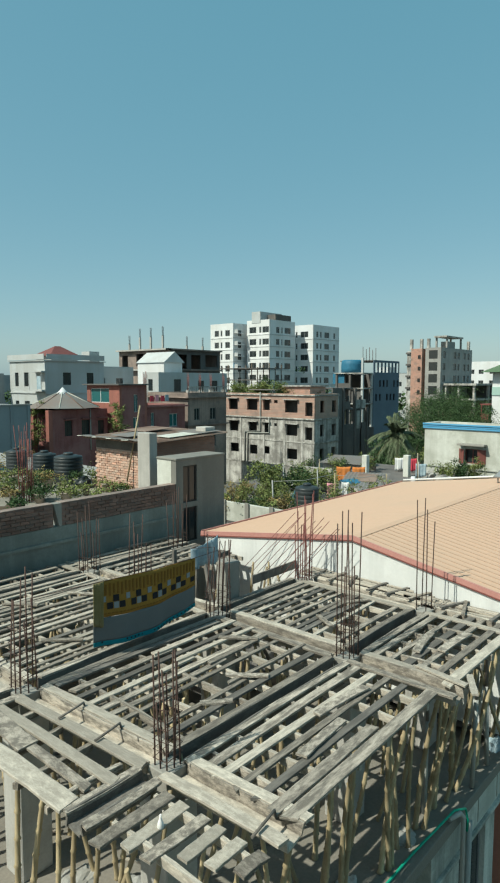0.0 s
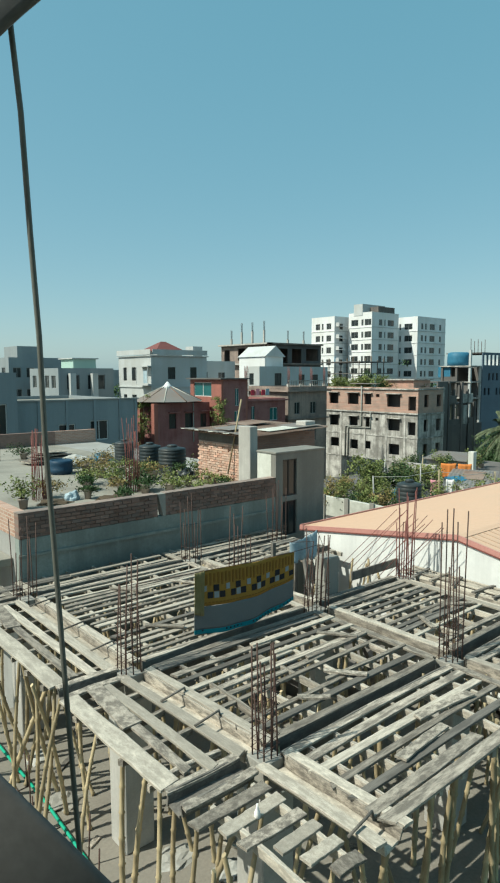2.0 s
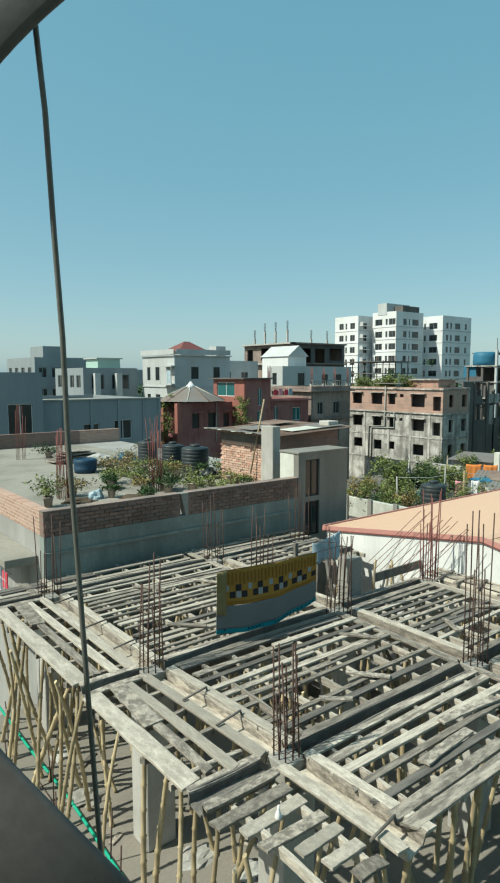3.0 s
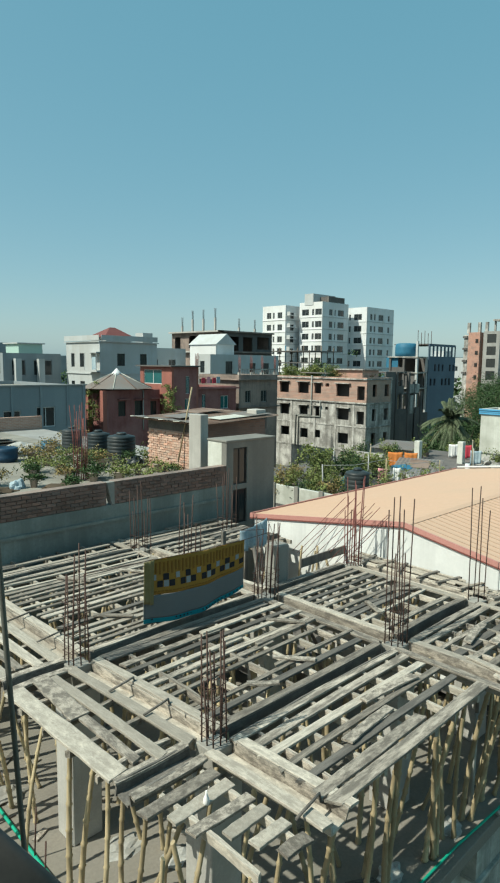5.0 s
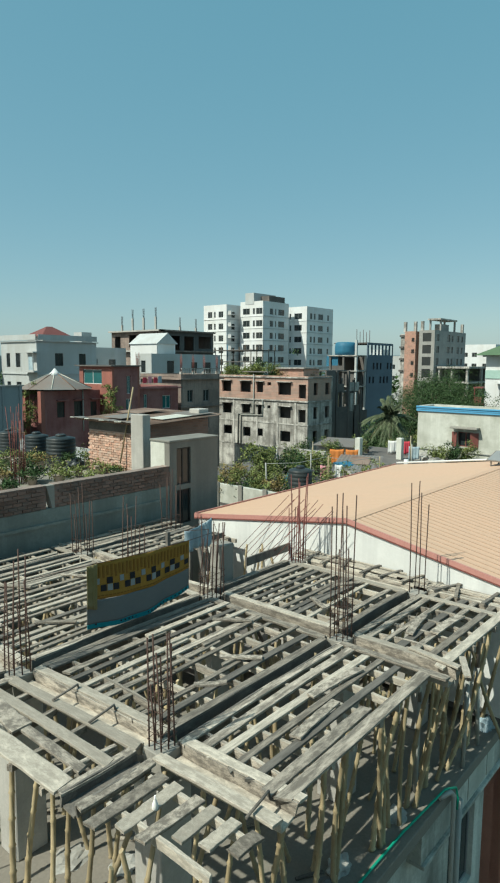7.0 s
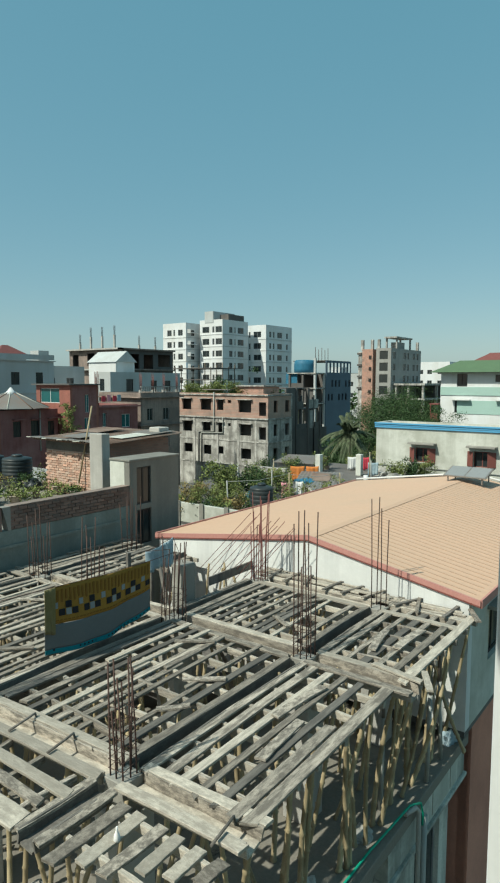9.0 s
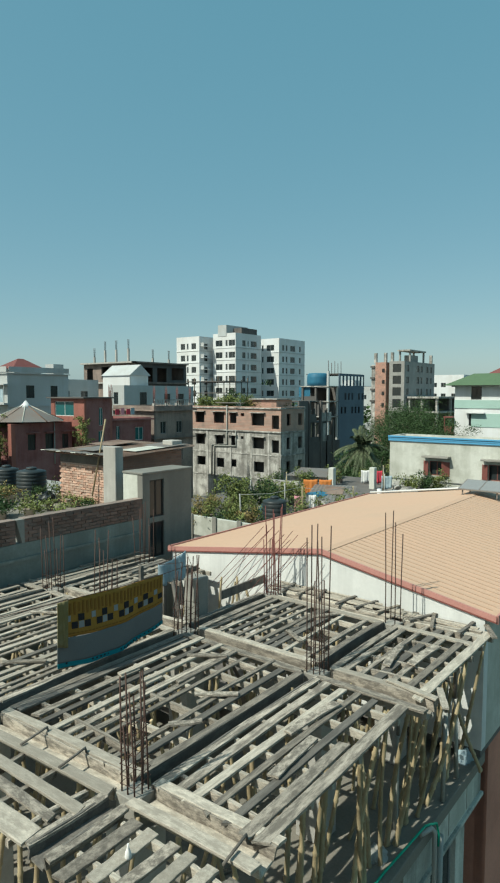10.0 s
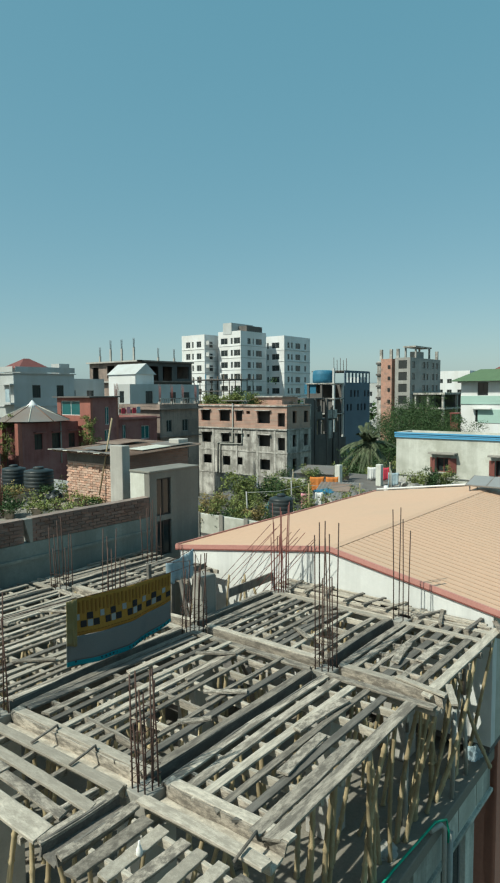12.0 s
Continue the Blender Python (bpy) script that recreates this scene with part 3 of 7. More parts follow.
for z in (8.4, 8.7, 9.0, 9.3):
    part("grille_rail", boxes((3.797, 14.7, z, 3.80, 20.1, z + 0.02)), FRAME_WHITE, porch)
part("floor", boxes((3.75, 14.6, 8.16, 4.495, 20.2, 8.30)), CONC, porch)

# the stair head with its tall windows
stair = thing("stair_tower", (0, 0, 0), "grey plastered stair tower with tall steel windows", "stair tower")
BX0, BX1, BY1, BZ = 12.1, 14.15, 15.02, 11.55
m = pose(BX0, NY0 - 0.012, 0)
hs = [(0.28, 10.25, 0.86, 11.36), (0.28, 9.05, 0.86, 10.10)]
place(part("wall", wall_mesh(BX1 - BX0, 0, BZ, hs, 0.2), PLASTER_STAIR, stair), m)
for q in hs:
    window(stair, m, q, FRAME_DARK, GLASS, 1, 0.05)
# sunlight on this side is put in as white against the grey front
place(part("wall", wall_mesh(BY1 - NY0 - 0.2, NZ, BZ, [], 0.2), WHITE_OLD, stair, "whitewashed side, its brightness standing for sunlight"), pose(BX0 + 0.0, BY1, 0, 0, 0, -90))
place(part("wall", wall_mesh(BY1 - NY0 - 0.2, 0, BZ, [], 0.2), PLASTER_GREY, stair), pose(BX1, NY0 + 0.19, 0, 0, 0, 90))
part("roof", boxes((BX0 - 0.03, NY0 - 0.04, BZ, BX1 + 0.03, BY1 + 0.02, BZ + 0.06), bevel=0.01), PLASTER_STAIR, stair)

# brick hut with a rusty tin roof
hut = thing("brick_hut", (0, 0, 0), "small brick hut with a rusty sheet roof on the terrace", "hut")
UX, UY0, UY1, UZ = 13.2, 16.75, 19.6, 11.87
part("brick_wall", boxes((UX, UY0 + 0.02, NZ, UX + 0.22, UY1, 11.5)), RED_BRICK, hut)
# hut walls away from the sun use the shade-dark copy of the brick
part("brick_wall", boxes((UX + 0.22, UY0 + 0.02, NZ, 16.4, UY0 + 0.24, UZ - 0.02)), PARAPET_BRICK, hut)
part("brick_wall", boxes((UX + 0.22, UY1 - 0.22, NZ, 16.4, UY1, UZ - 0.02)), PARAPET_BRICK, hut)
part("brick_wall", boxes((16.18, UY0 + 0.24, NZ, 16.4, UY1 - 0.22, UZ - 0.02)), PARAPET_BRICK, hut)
part("beam", boxes((UX - 0.004, UY0 + 0.1, 11.503, UX + 0.225, UY1 + 0.02, UZ - 0.01)), WOOD_DARK, hut)
part("pillar", boxes((12.4, 15.72, NZ, 12.72, 16.3, 12.25), bevel=0.015), PALE_CONC, hut, "tall raw concrete corner pillar")
bm = bmesh.new()
for k in range(24):
    y = UY0 - 0.55 + k * 0.15
    prev = None
    for j in range(4):
        z = UZ + 0.02 + (0.045 if j in (1, 2) else 0)
        yy = y + j * 0.05
        cur = (bm.verts.new((UX - 0.45, yy, z - 0.03)), bm.verts.new((16.5, yy, z + 0.12)))
        if prev:
            bm.faces.new((prev[0], prev[1], cur[1], cur[0]))
        prev = cur
bmesh.ops.remove_doubles(bm, verts=bm.verts[:], dist=0.004)
geom = bmesh.ops.extrude_face_region(bm, geom=bm.faces[:])
bmesh.ops.translate(bm, vec=(0, 0, -0.015), verts=[v for v in geom["geom"] if isinstance(v, bmesh.types.BMVert)])
bmesh.ops.recalc_face_normals(bm, faces=bm.faces[:])
part("roof", bm, TIN, hut, "corrugated rusty sheet roof")
for k, (a, b, c, d, m_) in enumerate(((0.9, 2.6, 0.1, 0.9, WHITE_OLD), (2.2, 3.3, 0.0, 1.2, TIN_GREY), (0.2, 1.4, 1.3, 2.3, TIN_GREY), (1.6, 3.0, 1.9, 3.1, TIN))):
    place(part("loose_sheet", boxes((a, c, 0.0, b, d, 0.012)), m_, hut, "weathered loose roof sheet"), pose(UX - 0.3, UY0 - 0.45, UZ + 0.075 + 0.006 * k, 0.6, -2.4, 2 * k - 3))
for k in range(13):                                              # the ragged pale ends of the sheets
    y = UY0 - 0.52 + k * 0.29
    place(part("sheet_end", boxes((-0.10, 0, -0.012, 0.30, 0.31, 0.012)), TIN_GREY if k % 3 else WHITE_OLD, hut), pose(UX - 0.48 + 0.06 * (k * 7 % 5) / 4, y, UZ + 0.065, 3 * (k % 3) - 3, 4 - 2 * (k % 2), 2 * (k % 4) - 3))

# ---------------------------------------------------------------- the middle roof garden and the sheds beyond
mid = thing("garden_house", (0, 0, 0), "low concrete house with a planted roof garden", "building")
MX0, MX1, MY0, MY1, MZ = 20.5, 43.0, 14.0, 26.9, 7.55
part("body", boxes((MX0, MY0, 0, MX1, MY1, MZ - 0.12)), PLASTER_GREY, mid)
part("roof", boxes((MX0, MY0, MZ - 0.12, MX1, MY1, MZ)), DARK_CONC, mid, "dark weathered roof surface")
part("parapet", boxes((MX0 - 0.002, 16.3, MZ, MX0 + 0.18, MY1, 8.42), bevel=0.01), WHITE_OLD, mid, "pale plastered parapet with posts")
for y in (17.2, 18.6, 20.0, 21.4):
    part("post", boxes((MX0 - 0.08, y, MZ - 0.6, MX0 - 0.004, y + 0.22, 8.50)), CONC, mid)

# ---------------------------------------------------------------- the house with the blue-edged roof
ww = house("blue_trim_house", "whitewashed house with a blue tin roof edge and shuttered windows", "house", 41.6, 4.0, 43.9, 20.4, 0, 11.0, WHITE_OLD,
           {"-X": [(2.95, 8.35, 4.0, 9.35), (6.95, 8.3, 8.05, 9.35), (11.0, 8.3, 12.0, 9.3)]}, True, 0.3, frame_mat=SHUTTER, ledges=())
for k in range(3):
    part("roof_edge", boxes((41.6 - 0.10 - 0.05 * (k == 2), 3.9, 10.62 + 0.13 * k, 41.6 - 0.003, 20.5, 10.73 + 0.13 * k), bevel=0.01), BLUE_TRIM, ww, "blue corrugated roof edge")
for u in (2.95, 6.95, 11.0):
    yy = 20.4 - u
    part("sunshade", boxes((41.0, yy - 1.5, 9.6, 41.597, yy + 0.35, 9.72), bevel=0.01), CONC, ww)
    for dy in (0.28, -1.1):
        place(part("shutter", boxes((-0.02, -0.27, 0, 0.02, 0.27, 1.0), bevel=0.005), SHUTTER, ww, "open red-brown shutter"), pose(41.45, yy + dy - 0.1, 8.34, 0, 0, -35 if dy > 0 else 30))
part("pipe", tube(bmesh.new(), [(41.52, 20.3, 8.0), (41.52, 4.2, 7.9)], 0.03), PVC, ww)

# ---------------------------------------------------------------- the green-roofed house
gh = house("green_roof_house", "white and mint storeyed house with a green tiled roof", "house", 73.5, 12.0, 85.0, 27.3, 0, 15.0, WHITE,
           {"-X": [(1.9, 13.35, 3.1, 14.85), (1.7, 10.3, 3.3, 11.7), (6.2, 13.9, 7.4, 14.7), (6.2, 10.8, 7.4, 11.6), (9.0, 13.35, 10.2, 14.85), (9.0, 10.3, 10.2, 11.7)]}, True, 0.0, frame_mat=FRAME_DARK)
part("band", boxes((73.4, 12.0, 12.35, 73.498, 27.3, 13.3)), MINT, gh, "mint painted band")
part("band", boxes((73.44, 12.0, 10.2, 73.497, 25.3, 11.75)), MINT, gh, "mint painted band")
for yy in (24.0, 19.0):
    part("sunshade", boxes((72.9, yy - 0.3, 11.78, 73.4, yy + 1.9, 11.88)), WHITE, gh)
bm = bmesh.new()
lo = [bm.verts.new(p) for p in ((72.4, 11.0, 15.0), (86, 11.0, 15.0), (86, 28.3, 15.0), (72.4, 28.3, 15.0))]
up = [bm.verts.new(p) for p in ((75.0, 14.0, 16.4), (84, 14.0, 16.4), (84, 25.6, 16.4), (75.0, 25.6, 16.4))]
bm.faces.new(lo[::-1]); bm.faces.new(up)
for k in range(4):
    bm.faces.new((lo[k], lo[(k + 1) % 4], up[(k + 1) % 4], up[k]))
part("roof", bm, GREEN_TILE, gh, "green hipped roof skirt")
bm = bmesh.new()
lo = [bm.verts.new(p) for p in ((75.6, 18.0, 16.4), (80, 18.0, 16.4), (80, 24.2, 16.4), (75.6, 24.2, 16.4))]
up = [bm.verts.new(p) for p in ((76.6, 19.4, 17.3), (79, 19.4, 17.3), (79, 22.6, 17.3), (76.6, 22.6, 17.3))]
bm.faces.new(lo[::-1]); bm.faces.new(up)
for k in range(4):
    bm.faces.new((lo[k], lo[(k + 1) % 4], up[(k + 1) % 4], up[k]))
part("roof", bm, RED_TILE, gh, "small red tiled roof cap")
part("balcony", boxes((72.9, 27.32, 9.3, 74.8, 28.3, 9.45), (72.9, 28.22, 9.45, 73.0, 28.3, 11.2), (72.9, 27.32, 11.2, 74.8, 28.4, 11.35), (72.9, 27.4, 9.45, 72.98, 28.2, 10.2)), SHUTTER, gh)
part("pillar", boxes((73.2, 27.6, 0, 73.7, 28.1, 9.3)), WHITE, gh)

# ---------------------------------------------------------------- the bare brick house in the middle
bh = thing("bare_brick_house", (0, 0, 0), "unfinished brick and stained render apartment house with empty windows", "building")
QX, QY0, QY1, QX1 = 63.9, 45.5, 61.2, 69.4


def at_m(m, ob):
    ob.matrix_local = m
    return ob


m = FACE["-X"](QX, QY0, QX1, QY1)
top = [(1.4, 10.1, 3.0, 11.55), (4.7, 10.1, 6.5, 11.55), (7.5, 10.15, 8.6, 11.5), (9.3, 11.1, 9.9, 11.5), (11.1, 9.95, 13.1, 11.5), (14.3, 9.6, 15.4, 11.3)]
midr = [(1.5, 7.15, 3.1, 8.55), (5.0, 7.1, 6.4, 8.5), (7.5, 7.15, 8.6, 8.5), (11.3, 7.0, 13.1, 8.45), (14.3, 6.6, 15.4, 8.2), (9.3, 8.1, 9.8, 8.5)]
low = [(1.7, 4.3, 3.2, 5.5), (5.2, 4.2, 6.5, 5.45), (7.6, 4.4, 8.6, 5.4), (11.5, 4.0, 13.1, 5.35)]
at_m(m, part("wall", wall_mesh(15.7, 9.25, 12.35, top, 0.25), UNF_BRICK, bh, "bare pink brick top storey"))
at_m(m, part("wall", wall_mesh(15.7, 0, 9.25, midr + low, 0.25), OLD_CONC, bh, "stained grey render"))
m = FACE["-Y"](QX, QY0, QX1, QY1) @ Matrix.Translation((0.25, 0, 0))
side = [(1.0, 10.0, 1.9, 11.5), (3.6, 10.0, 4.6, 11.5), (1.0, 7.0, 1.9, 8.5), (3.6, 7.0, 4.6, 8.5), (1.0, 4.0, 1.9, 5.5), (3.6, 4.0, 4.6, 5.5)]
at_m(m, part("wall", wall_mesh(5.0, 9.25, 12.35, side[:2], 0.25), UNF_BRICK_Y, bh))
at_m(m, part("wall", wall_mesh(5.0, 0, 9.25, side[2:], 0.25), OLD_CONC, bh))
part("wall", boxes((QX1 - 0.25, QY0, 0, QX1, QY1, 12.35), (QX + 0.25, QY1 - 0.25, 0, QX1 - 0.25, QY1, 12.35)), OLD_CONC, bh)
for z in (3.2, 6.3, 9.25, 12.2):
    part("floor_slab", boxes((QX - 0.18 if z > 9 else QX - 0.06, QY0 - 0.1, z - 0.12, QX1 + 0.05, QY1 + 0.15, z + 0.03)), OLD_CONC, bh)
# added dark sheet behind the openings, standing for the unlit rooms
part("inner_wall", boxes((QX + 1.3, QY0 + 0.3, 0, QX + 1.45, QY1 - 0.3, 12.05)), DARK_CONC, bh)
for pts in (([(QX - 0.12, 54.1, 12.5), (QX - 0.12, 54.1, 7.35), (QX - 0.12, 56.8, 7.2), (QX - 0.12, 56.8, 3)]), ([(QX - 0.12, 52.6, 9.3), (QX - 0.12, 52.6, 7.2), (QX - 0.12, 56.3, 7.05), (QX - 0.12, 56.3, 3)])):
    part("pipe", tube(bmesh.new(), pts, 0.09, 6), PVC, bh, "pale soil pipe")
part("roof_room", boxes((65.0, 47.0, 12.25, 68.5, 50.8, 13.25)), UNF_BRICK, bh)
part("roof_room_slab", boxes((64.7, 46.7, 13.25, 68.8, 51.2, 13.4)), OLD_CONC, bh)
part("canopy", boxes((64.2, 51.5, 12.75, 66.5, 56.5, 12.85)), TIN_GREY, bh)

for u0, v0, u1, v1 in top[:3] + top[4:5] + midr[:4]:
    part("hood", boxes((QX - 0.38, QY1 - u1 - 0.2, v1 + 0.05, QX - 0.003, QY1 - u0 + 0.2, v1 + 0.13)), OLD_CONC, bh)
for y in (47.2, 50.0, 53.4, 57.5, 60.6):
    part("pier", boxes((QX - 0.07, y, 0, QX - 0.003, y + 0.3, 9.2)), OLD_CONC, bh)

# dark open stair frame beside it
fr = thing("concrete_frame_house", (0, 0, 0), "dark unfinished concrete frame with stairs", "building")
m = pose(69.6, 46.6, 0)
part_holes = [(0.6, 10.2, 1.5, 11.8), (0.6, 7.2, 1.5, 8.7), (0.6, 4.2, 1.5, 5.6)]
at_m(m, part("wall", wall_mesh(2.3, 0, 13.0, part_holes, 0.2), DARK_CONC, fr))
for x in (72.0, 75.0, 78.3):
    part("column", boxes((x, 46.5, 0, x + 0.35, 46.85, 13.0 if x < 77 else 10.3)), DARK_CONC, fr)
for z in (4.0, 7.0, 10.0, 12.9):
    part("floor_slab", boxes((69.8, 46.85, z, 79.0 if z < 12 else 75.5, 56, z + 0.16)), DARK_CONC, fr)
for k, z in enumerate((4.16, 7.16, 10.16)):
    for s in range(9):
        a = 72.3 + s * 0.28 if k % 2 else 74.8 - s * 0.28
        part("step", boxes((a, 47.2, z + s * 0.30, a + 0.32, 48.6, z + s * 0.30 + 0.16)), CONC, fr)
part("back_wall", boxes((69.8, 52, 0, 80.2, 52.25, 10)), DARK_CONC, fr)
for x, z, w, h in ((72.4, 10.2, 1.6, 1.0), (75.4, 10.2, 2.6, 1.2), (72.4, 7.2, 2.5, 0.9), (75.6, 7.2, 1.2, 2.7), (77.2, 7.2, 1.0, 1.0)):
    part("infill_wall", boxes((x, 46.62, z, x + w, 46.78, z + h)), OLD_CONC if h > 1.1 else DARK_CONC, fr)
for x, y in ((73.5, 46.7), (76.6, 46.6), (78.4, 48.5)):
    part("column", boxes((x, y, 0, x + 0.3, y + 0.3, 12.0)), DARK_CONC, fr)
for k in range(9):
    part("prop", tube(bmesh.new(), [(72.6 + 0.7 * k, 47.0, 7.2), (72.75 + 0.7 * k, 47.1, 10.0)], 0.06, 5), BAMBOO, fr)
part("lower_wall", boxes((72.4, 46.6, 0, 80.4, 46.8, 7.4)), DARK_CONC, fr)

# ---------------------------------------------------------------- white apartment towers
TX, TY0 = 131.7, 107.7
st = [23.95 - 3.2 * k for k in range(6)]


def tower(name, label, x0, y0, x1, y1, z1, xs, ys):
    fx = [(u, z, u + w, z + 1.6) for z in st for u, w in xs]
    fy = [(u, z, u + w, z + 1.6) for z in st for u, w in ys]
    k = z1 - 30.36
    fx = [(a, b + 3 + k, c, d + 3 + k) for a, b, c, d in fx]
    fy = [(a, b + 3 + k, c, d + 3 + k) for a, b, c, d in fy]
    h = house(name, label, "apartment tower", x0, y0, x1, y1, 0, z1, WHITE, {"-X": fx, "-Y": fy}, True, 0.8, frame_mat=FRAME, side_mat=WHITE)
    for z in st:
        part("band", boxes((x0 - 0.12, y0 - 0.12, z + k + 2.45, x0 - 0.003, y1, z + k + 2.6)), WHITE, h)
        part("band", boxes((x0 - 0.003, y0 - 0.12, z + k + 2.45, x1, y0 - 0.003, z + k + 2.6)), PALE_HOUSE, h)
    return h


ta = tower("apartment_tower", "white painted apartment tower with rows of dark windows", TX, TY0, 143.0, 115.6, 30.36,
           [(0.9, 2.4), (4.4, 0.7), (5.5, 2.2)], [(2.9, 1.4), (5.2, 0.5), (6.6, 2.7)])
part("stair_head", boxes((131.6, 110.8, 29.6, 141.0, 113.8, 32.6)), PALE_HOUSE, ta)
part("stair_head", boxes((134.5, 107.9, 29.6, 141.4, 110.7, 31.9)), DARK_CONC, ta, "bare concrete lift room")
tb = tower("apartment_tower", "white painted apartment tower with rows of dark windows", 127.5, 116.9, 140.0, 125.4, 29.6,
           [(1.6, 1.6), (3.9, 0.6), (5.6, 1.7)], [(2.0, 1.4)])
for z in (17.6, 20.7, 23.8, 26.9):
    part("balcony", boxes((127.9, 115.62, z, 131.0, 116.88, z + 0.15)), WHITE, tb)
    part("balcony_rail", boxes((127.9, 115.62, z + 0.15, 127.98, 116.88, z + 1.0)), PALE_HOUSE, tb)
tc = tower("apartment_tower", "white painted apartment tower with a shaded side and dark windows", 145.8, 103.5, 159.0, 110.4, 29.7,
           [(0.9, 0.6), (2.6, 2.6)], [(1.6, 1.0), (3.4, 0.8), (5.6, 2.4), (10.2, 0.9)])

# ---------------------------------------------------------------- far block under construction, with a brick side
fb = house("grey_apartment_block", "tall unfinished block with bare brick bays and grey render", "building", 156.7, 70.9, 177.3, 75.2, 0, 22.8, PLASTER_GREY,
           {"-Y": [(u, z, u + w, z + 1.7) for z in (20.1, 17.0, 13.9) for u, w in ((1.2, 1.7), (8.0, 1.7), (10.8, 1.2), (14.6, 1.4), (17.4, 1.3))],
            "-X": [(1.0, z, 3.4, z + 2.2) for z in (19.9, 16.8, 13.7, 10.6)]}, True, 0.4, side_mat=PLASTER_GREY, frame_mat=FRAME_DARK)
part("brick_bay", boxes((156.2, 75.9, 0, 170, 79.0, 22.6)), UNF_BRICK, fb, "bare brick bay")
part("brick_bay", boxes((156.3, 79.0, 0, 168, 80.2, 22.0)), OLD_CONC, fb)
for z in (21.2, 18.2, 15.1, 12.0):
    part("slot", boxes((155.9, 79.2, z, 156.295, 80.4, z + 0.5)), DARK_CONC, fb)
    part("slot", boxes((156.05, 76.3, z - 1.2, 156.195, 77.0, z - 0.3)), FRAME_DARK, fb)
part("stair_head", boxes((162.5, 71.6, 22.7, 167.0, 73.6, 24.6)), PLASTER_GREY, fb)
for x, y in ((160.6, 71.0), (160.6, 73.9), (169.6, 71.0), (169.6, 73.9)):
    part("post", boxes((x, y, 22.7, x + 0.5, y + 0.4, 25.62)), PLASTER_GREY, fb)
part("stair_head_roof", boxes((159.8, 70.8, 25.6, 170.6, 74.4, 26.0)), OLD_CONC, fb)
for x, y in ((157.5, 79.4), (157.5, 76.5), (157.2, 74.4), (176.0, 71.3)):
    part("column_stub", boxes((x, y, 22.4, x + 0.7, y + 0.7, 25.2)), OLD_CONC, fb)
annex = thing("open_concrete_annex", (0, 0, 0), "low open concrete frame beside the block", "building")
part("roof", boxes((158, 62, 13.0, 184, 70.6, 13.5)), OLD_CONC, annex)
part("floor", boxes((158, 62, 9.2, 184, 70.6, 9.6)), OLD_CONC, annex)
for x, y in ((158.5, 70.0), (162.5, 70.0), (158.5, 66.5), (158.5, 62.5), (168, 62.5), (178, 62.5)):
    part("column", boxes((x, y, 0, x + 0.9, y + 0.5, 13.0)), OLD_CONC, annex)
part("back_wall", boxes((172, 63, 0, 172.3, 70, 13)), DARK_CONC, annex)
house("distant_white_house", "distant white apartment house", "building", 205, 72, 222, 84, 0, 20.5, WHITE, {"-X": row_holes((1.5, 4.5, 8.0), 1.6, (16.5, 13), 1.4)}, True, 0.5)
house("distant_pink_house", "distant pale pink house", "building", 180, 92, 190, 100, 0, 16.5, PALE_HOUSE, {"-X": row_holes((1.5, 4.5), 1.6, (12.5, 9), 1.4)}, True, 0.5)

# ---------------------------------------------------------------- block wrapped in dark netting
db = thing("netted_block", (0, 0, 0), "unfinished block wrapped in dark blue netting", "building")
dh = [(0.5 + 1.42 * k, 15.7, 1.55 + 1.42 * k, 17.6) for k in range(7)] + [(0.7 + 1.42 * k, z, 1.4 + 1.42 * k, z + 1.3) for k in range(7) for z in (12.9, 10.2) if (k + int(z)) % 4]
at_m(pose(107.6, 62.3, 0), part("netted_wall", wall_mesh(10.2, 0, 18.0, dh, 0.2), NET_BLUE, db))
part("roof", boxes((107.7, 62.55, 17.86, 117.7, 70, 18.05)), DARK_CONC, db)
part("back_wall", boxes((107.7, 70, 0, 117.6, 70.2, 15.4), (117.6, 62.5, 0, 117.8, 70, 15.4)), DARK_CONC, db)
for z in (15.4, 12.5, 9.6):
    part("floor_slab", boxes((104.0, 62.5, z, 117.5, 69.0, z + 0.2)), OLD_CONC, db)
for x, y in ((104.2, 62.7), (104.2, 65.4), (104.2, 68.4), (107.3, 62.5), (107.3, 68.4)):
    part("column", boxes((x, y, 0, x + 0.4, y + 0.4, 18.4 if y < 63 and x < 105 else 15.4)), PALE_HOUSE if y < 63 else DARK_CONC, db, "pale column" if y < 63 else "")
part("infill_wall", boxes((104.4, 63.2, 9.8, 104.55, 65.3, 12.5), (104.4, 65.9, 12.7, 104.55, 68.3, 13.6), (106.9, 63.0, 0, 107.1, 68.2, 12.4)), DARK_CONC, db)
for k in range(5):
    part("rebar", tube(bmesh.new(), [(104.3 + 1.2 * k, 62.8, 17.6), (104.4 + 1.2 * k, 62.9, 20.4 - 0.4 * (k % 2))], 0.06, 4), RUST, db)
bm = bmesh.new(); lathe(bm, [(2.05, 15.6), (2.1, 16.4), (2.08, 17.2), (2.0, 17.9), (1.6, 18.1), (0.2, 18.15)], 14, (106.6, 66.6, 0))
part("wrapped_tank", bm, TARP_BLUE, db, "roof tank wrapped in bright blue sheeting")
part("sheeting", boxes((104.5, 67.0, 13.5, 104.6, 69.6, 15.4)), TARP_BLUE, db, "bright blue sheeting")

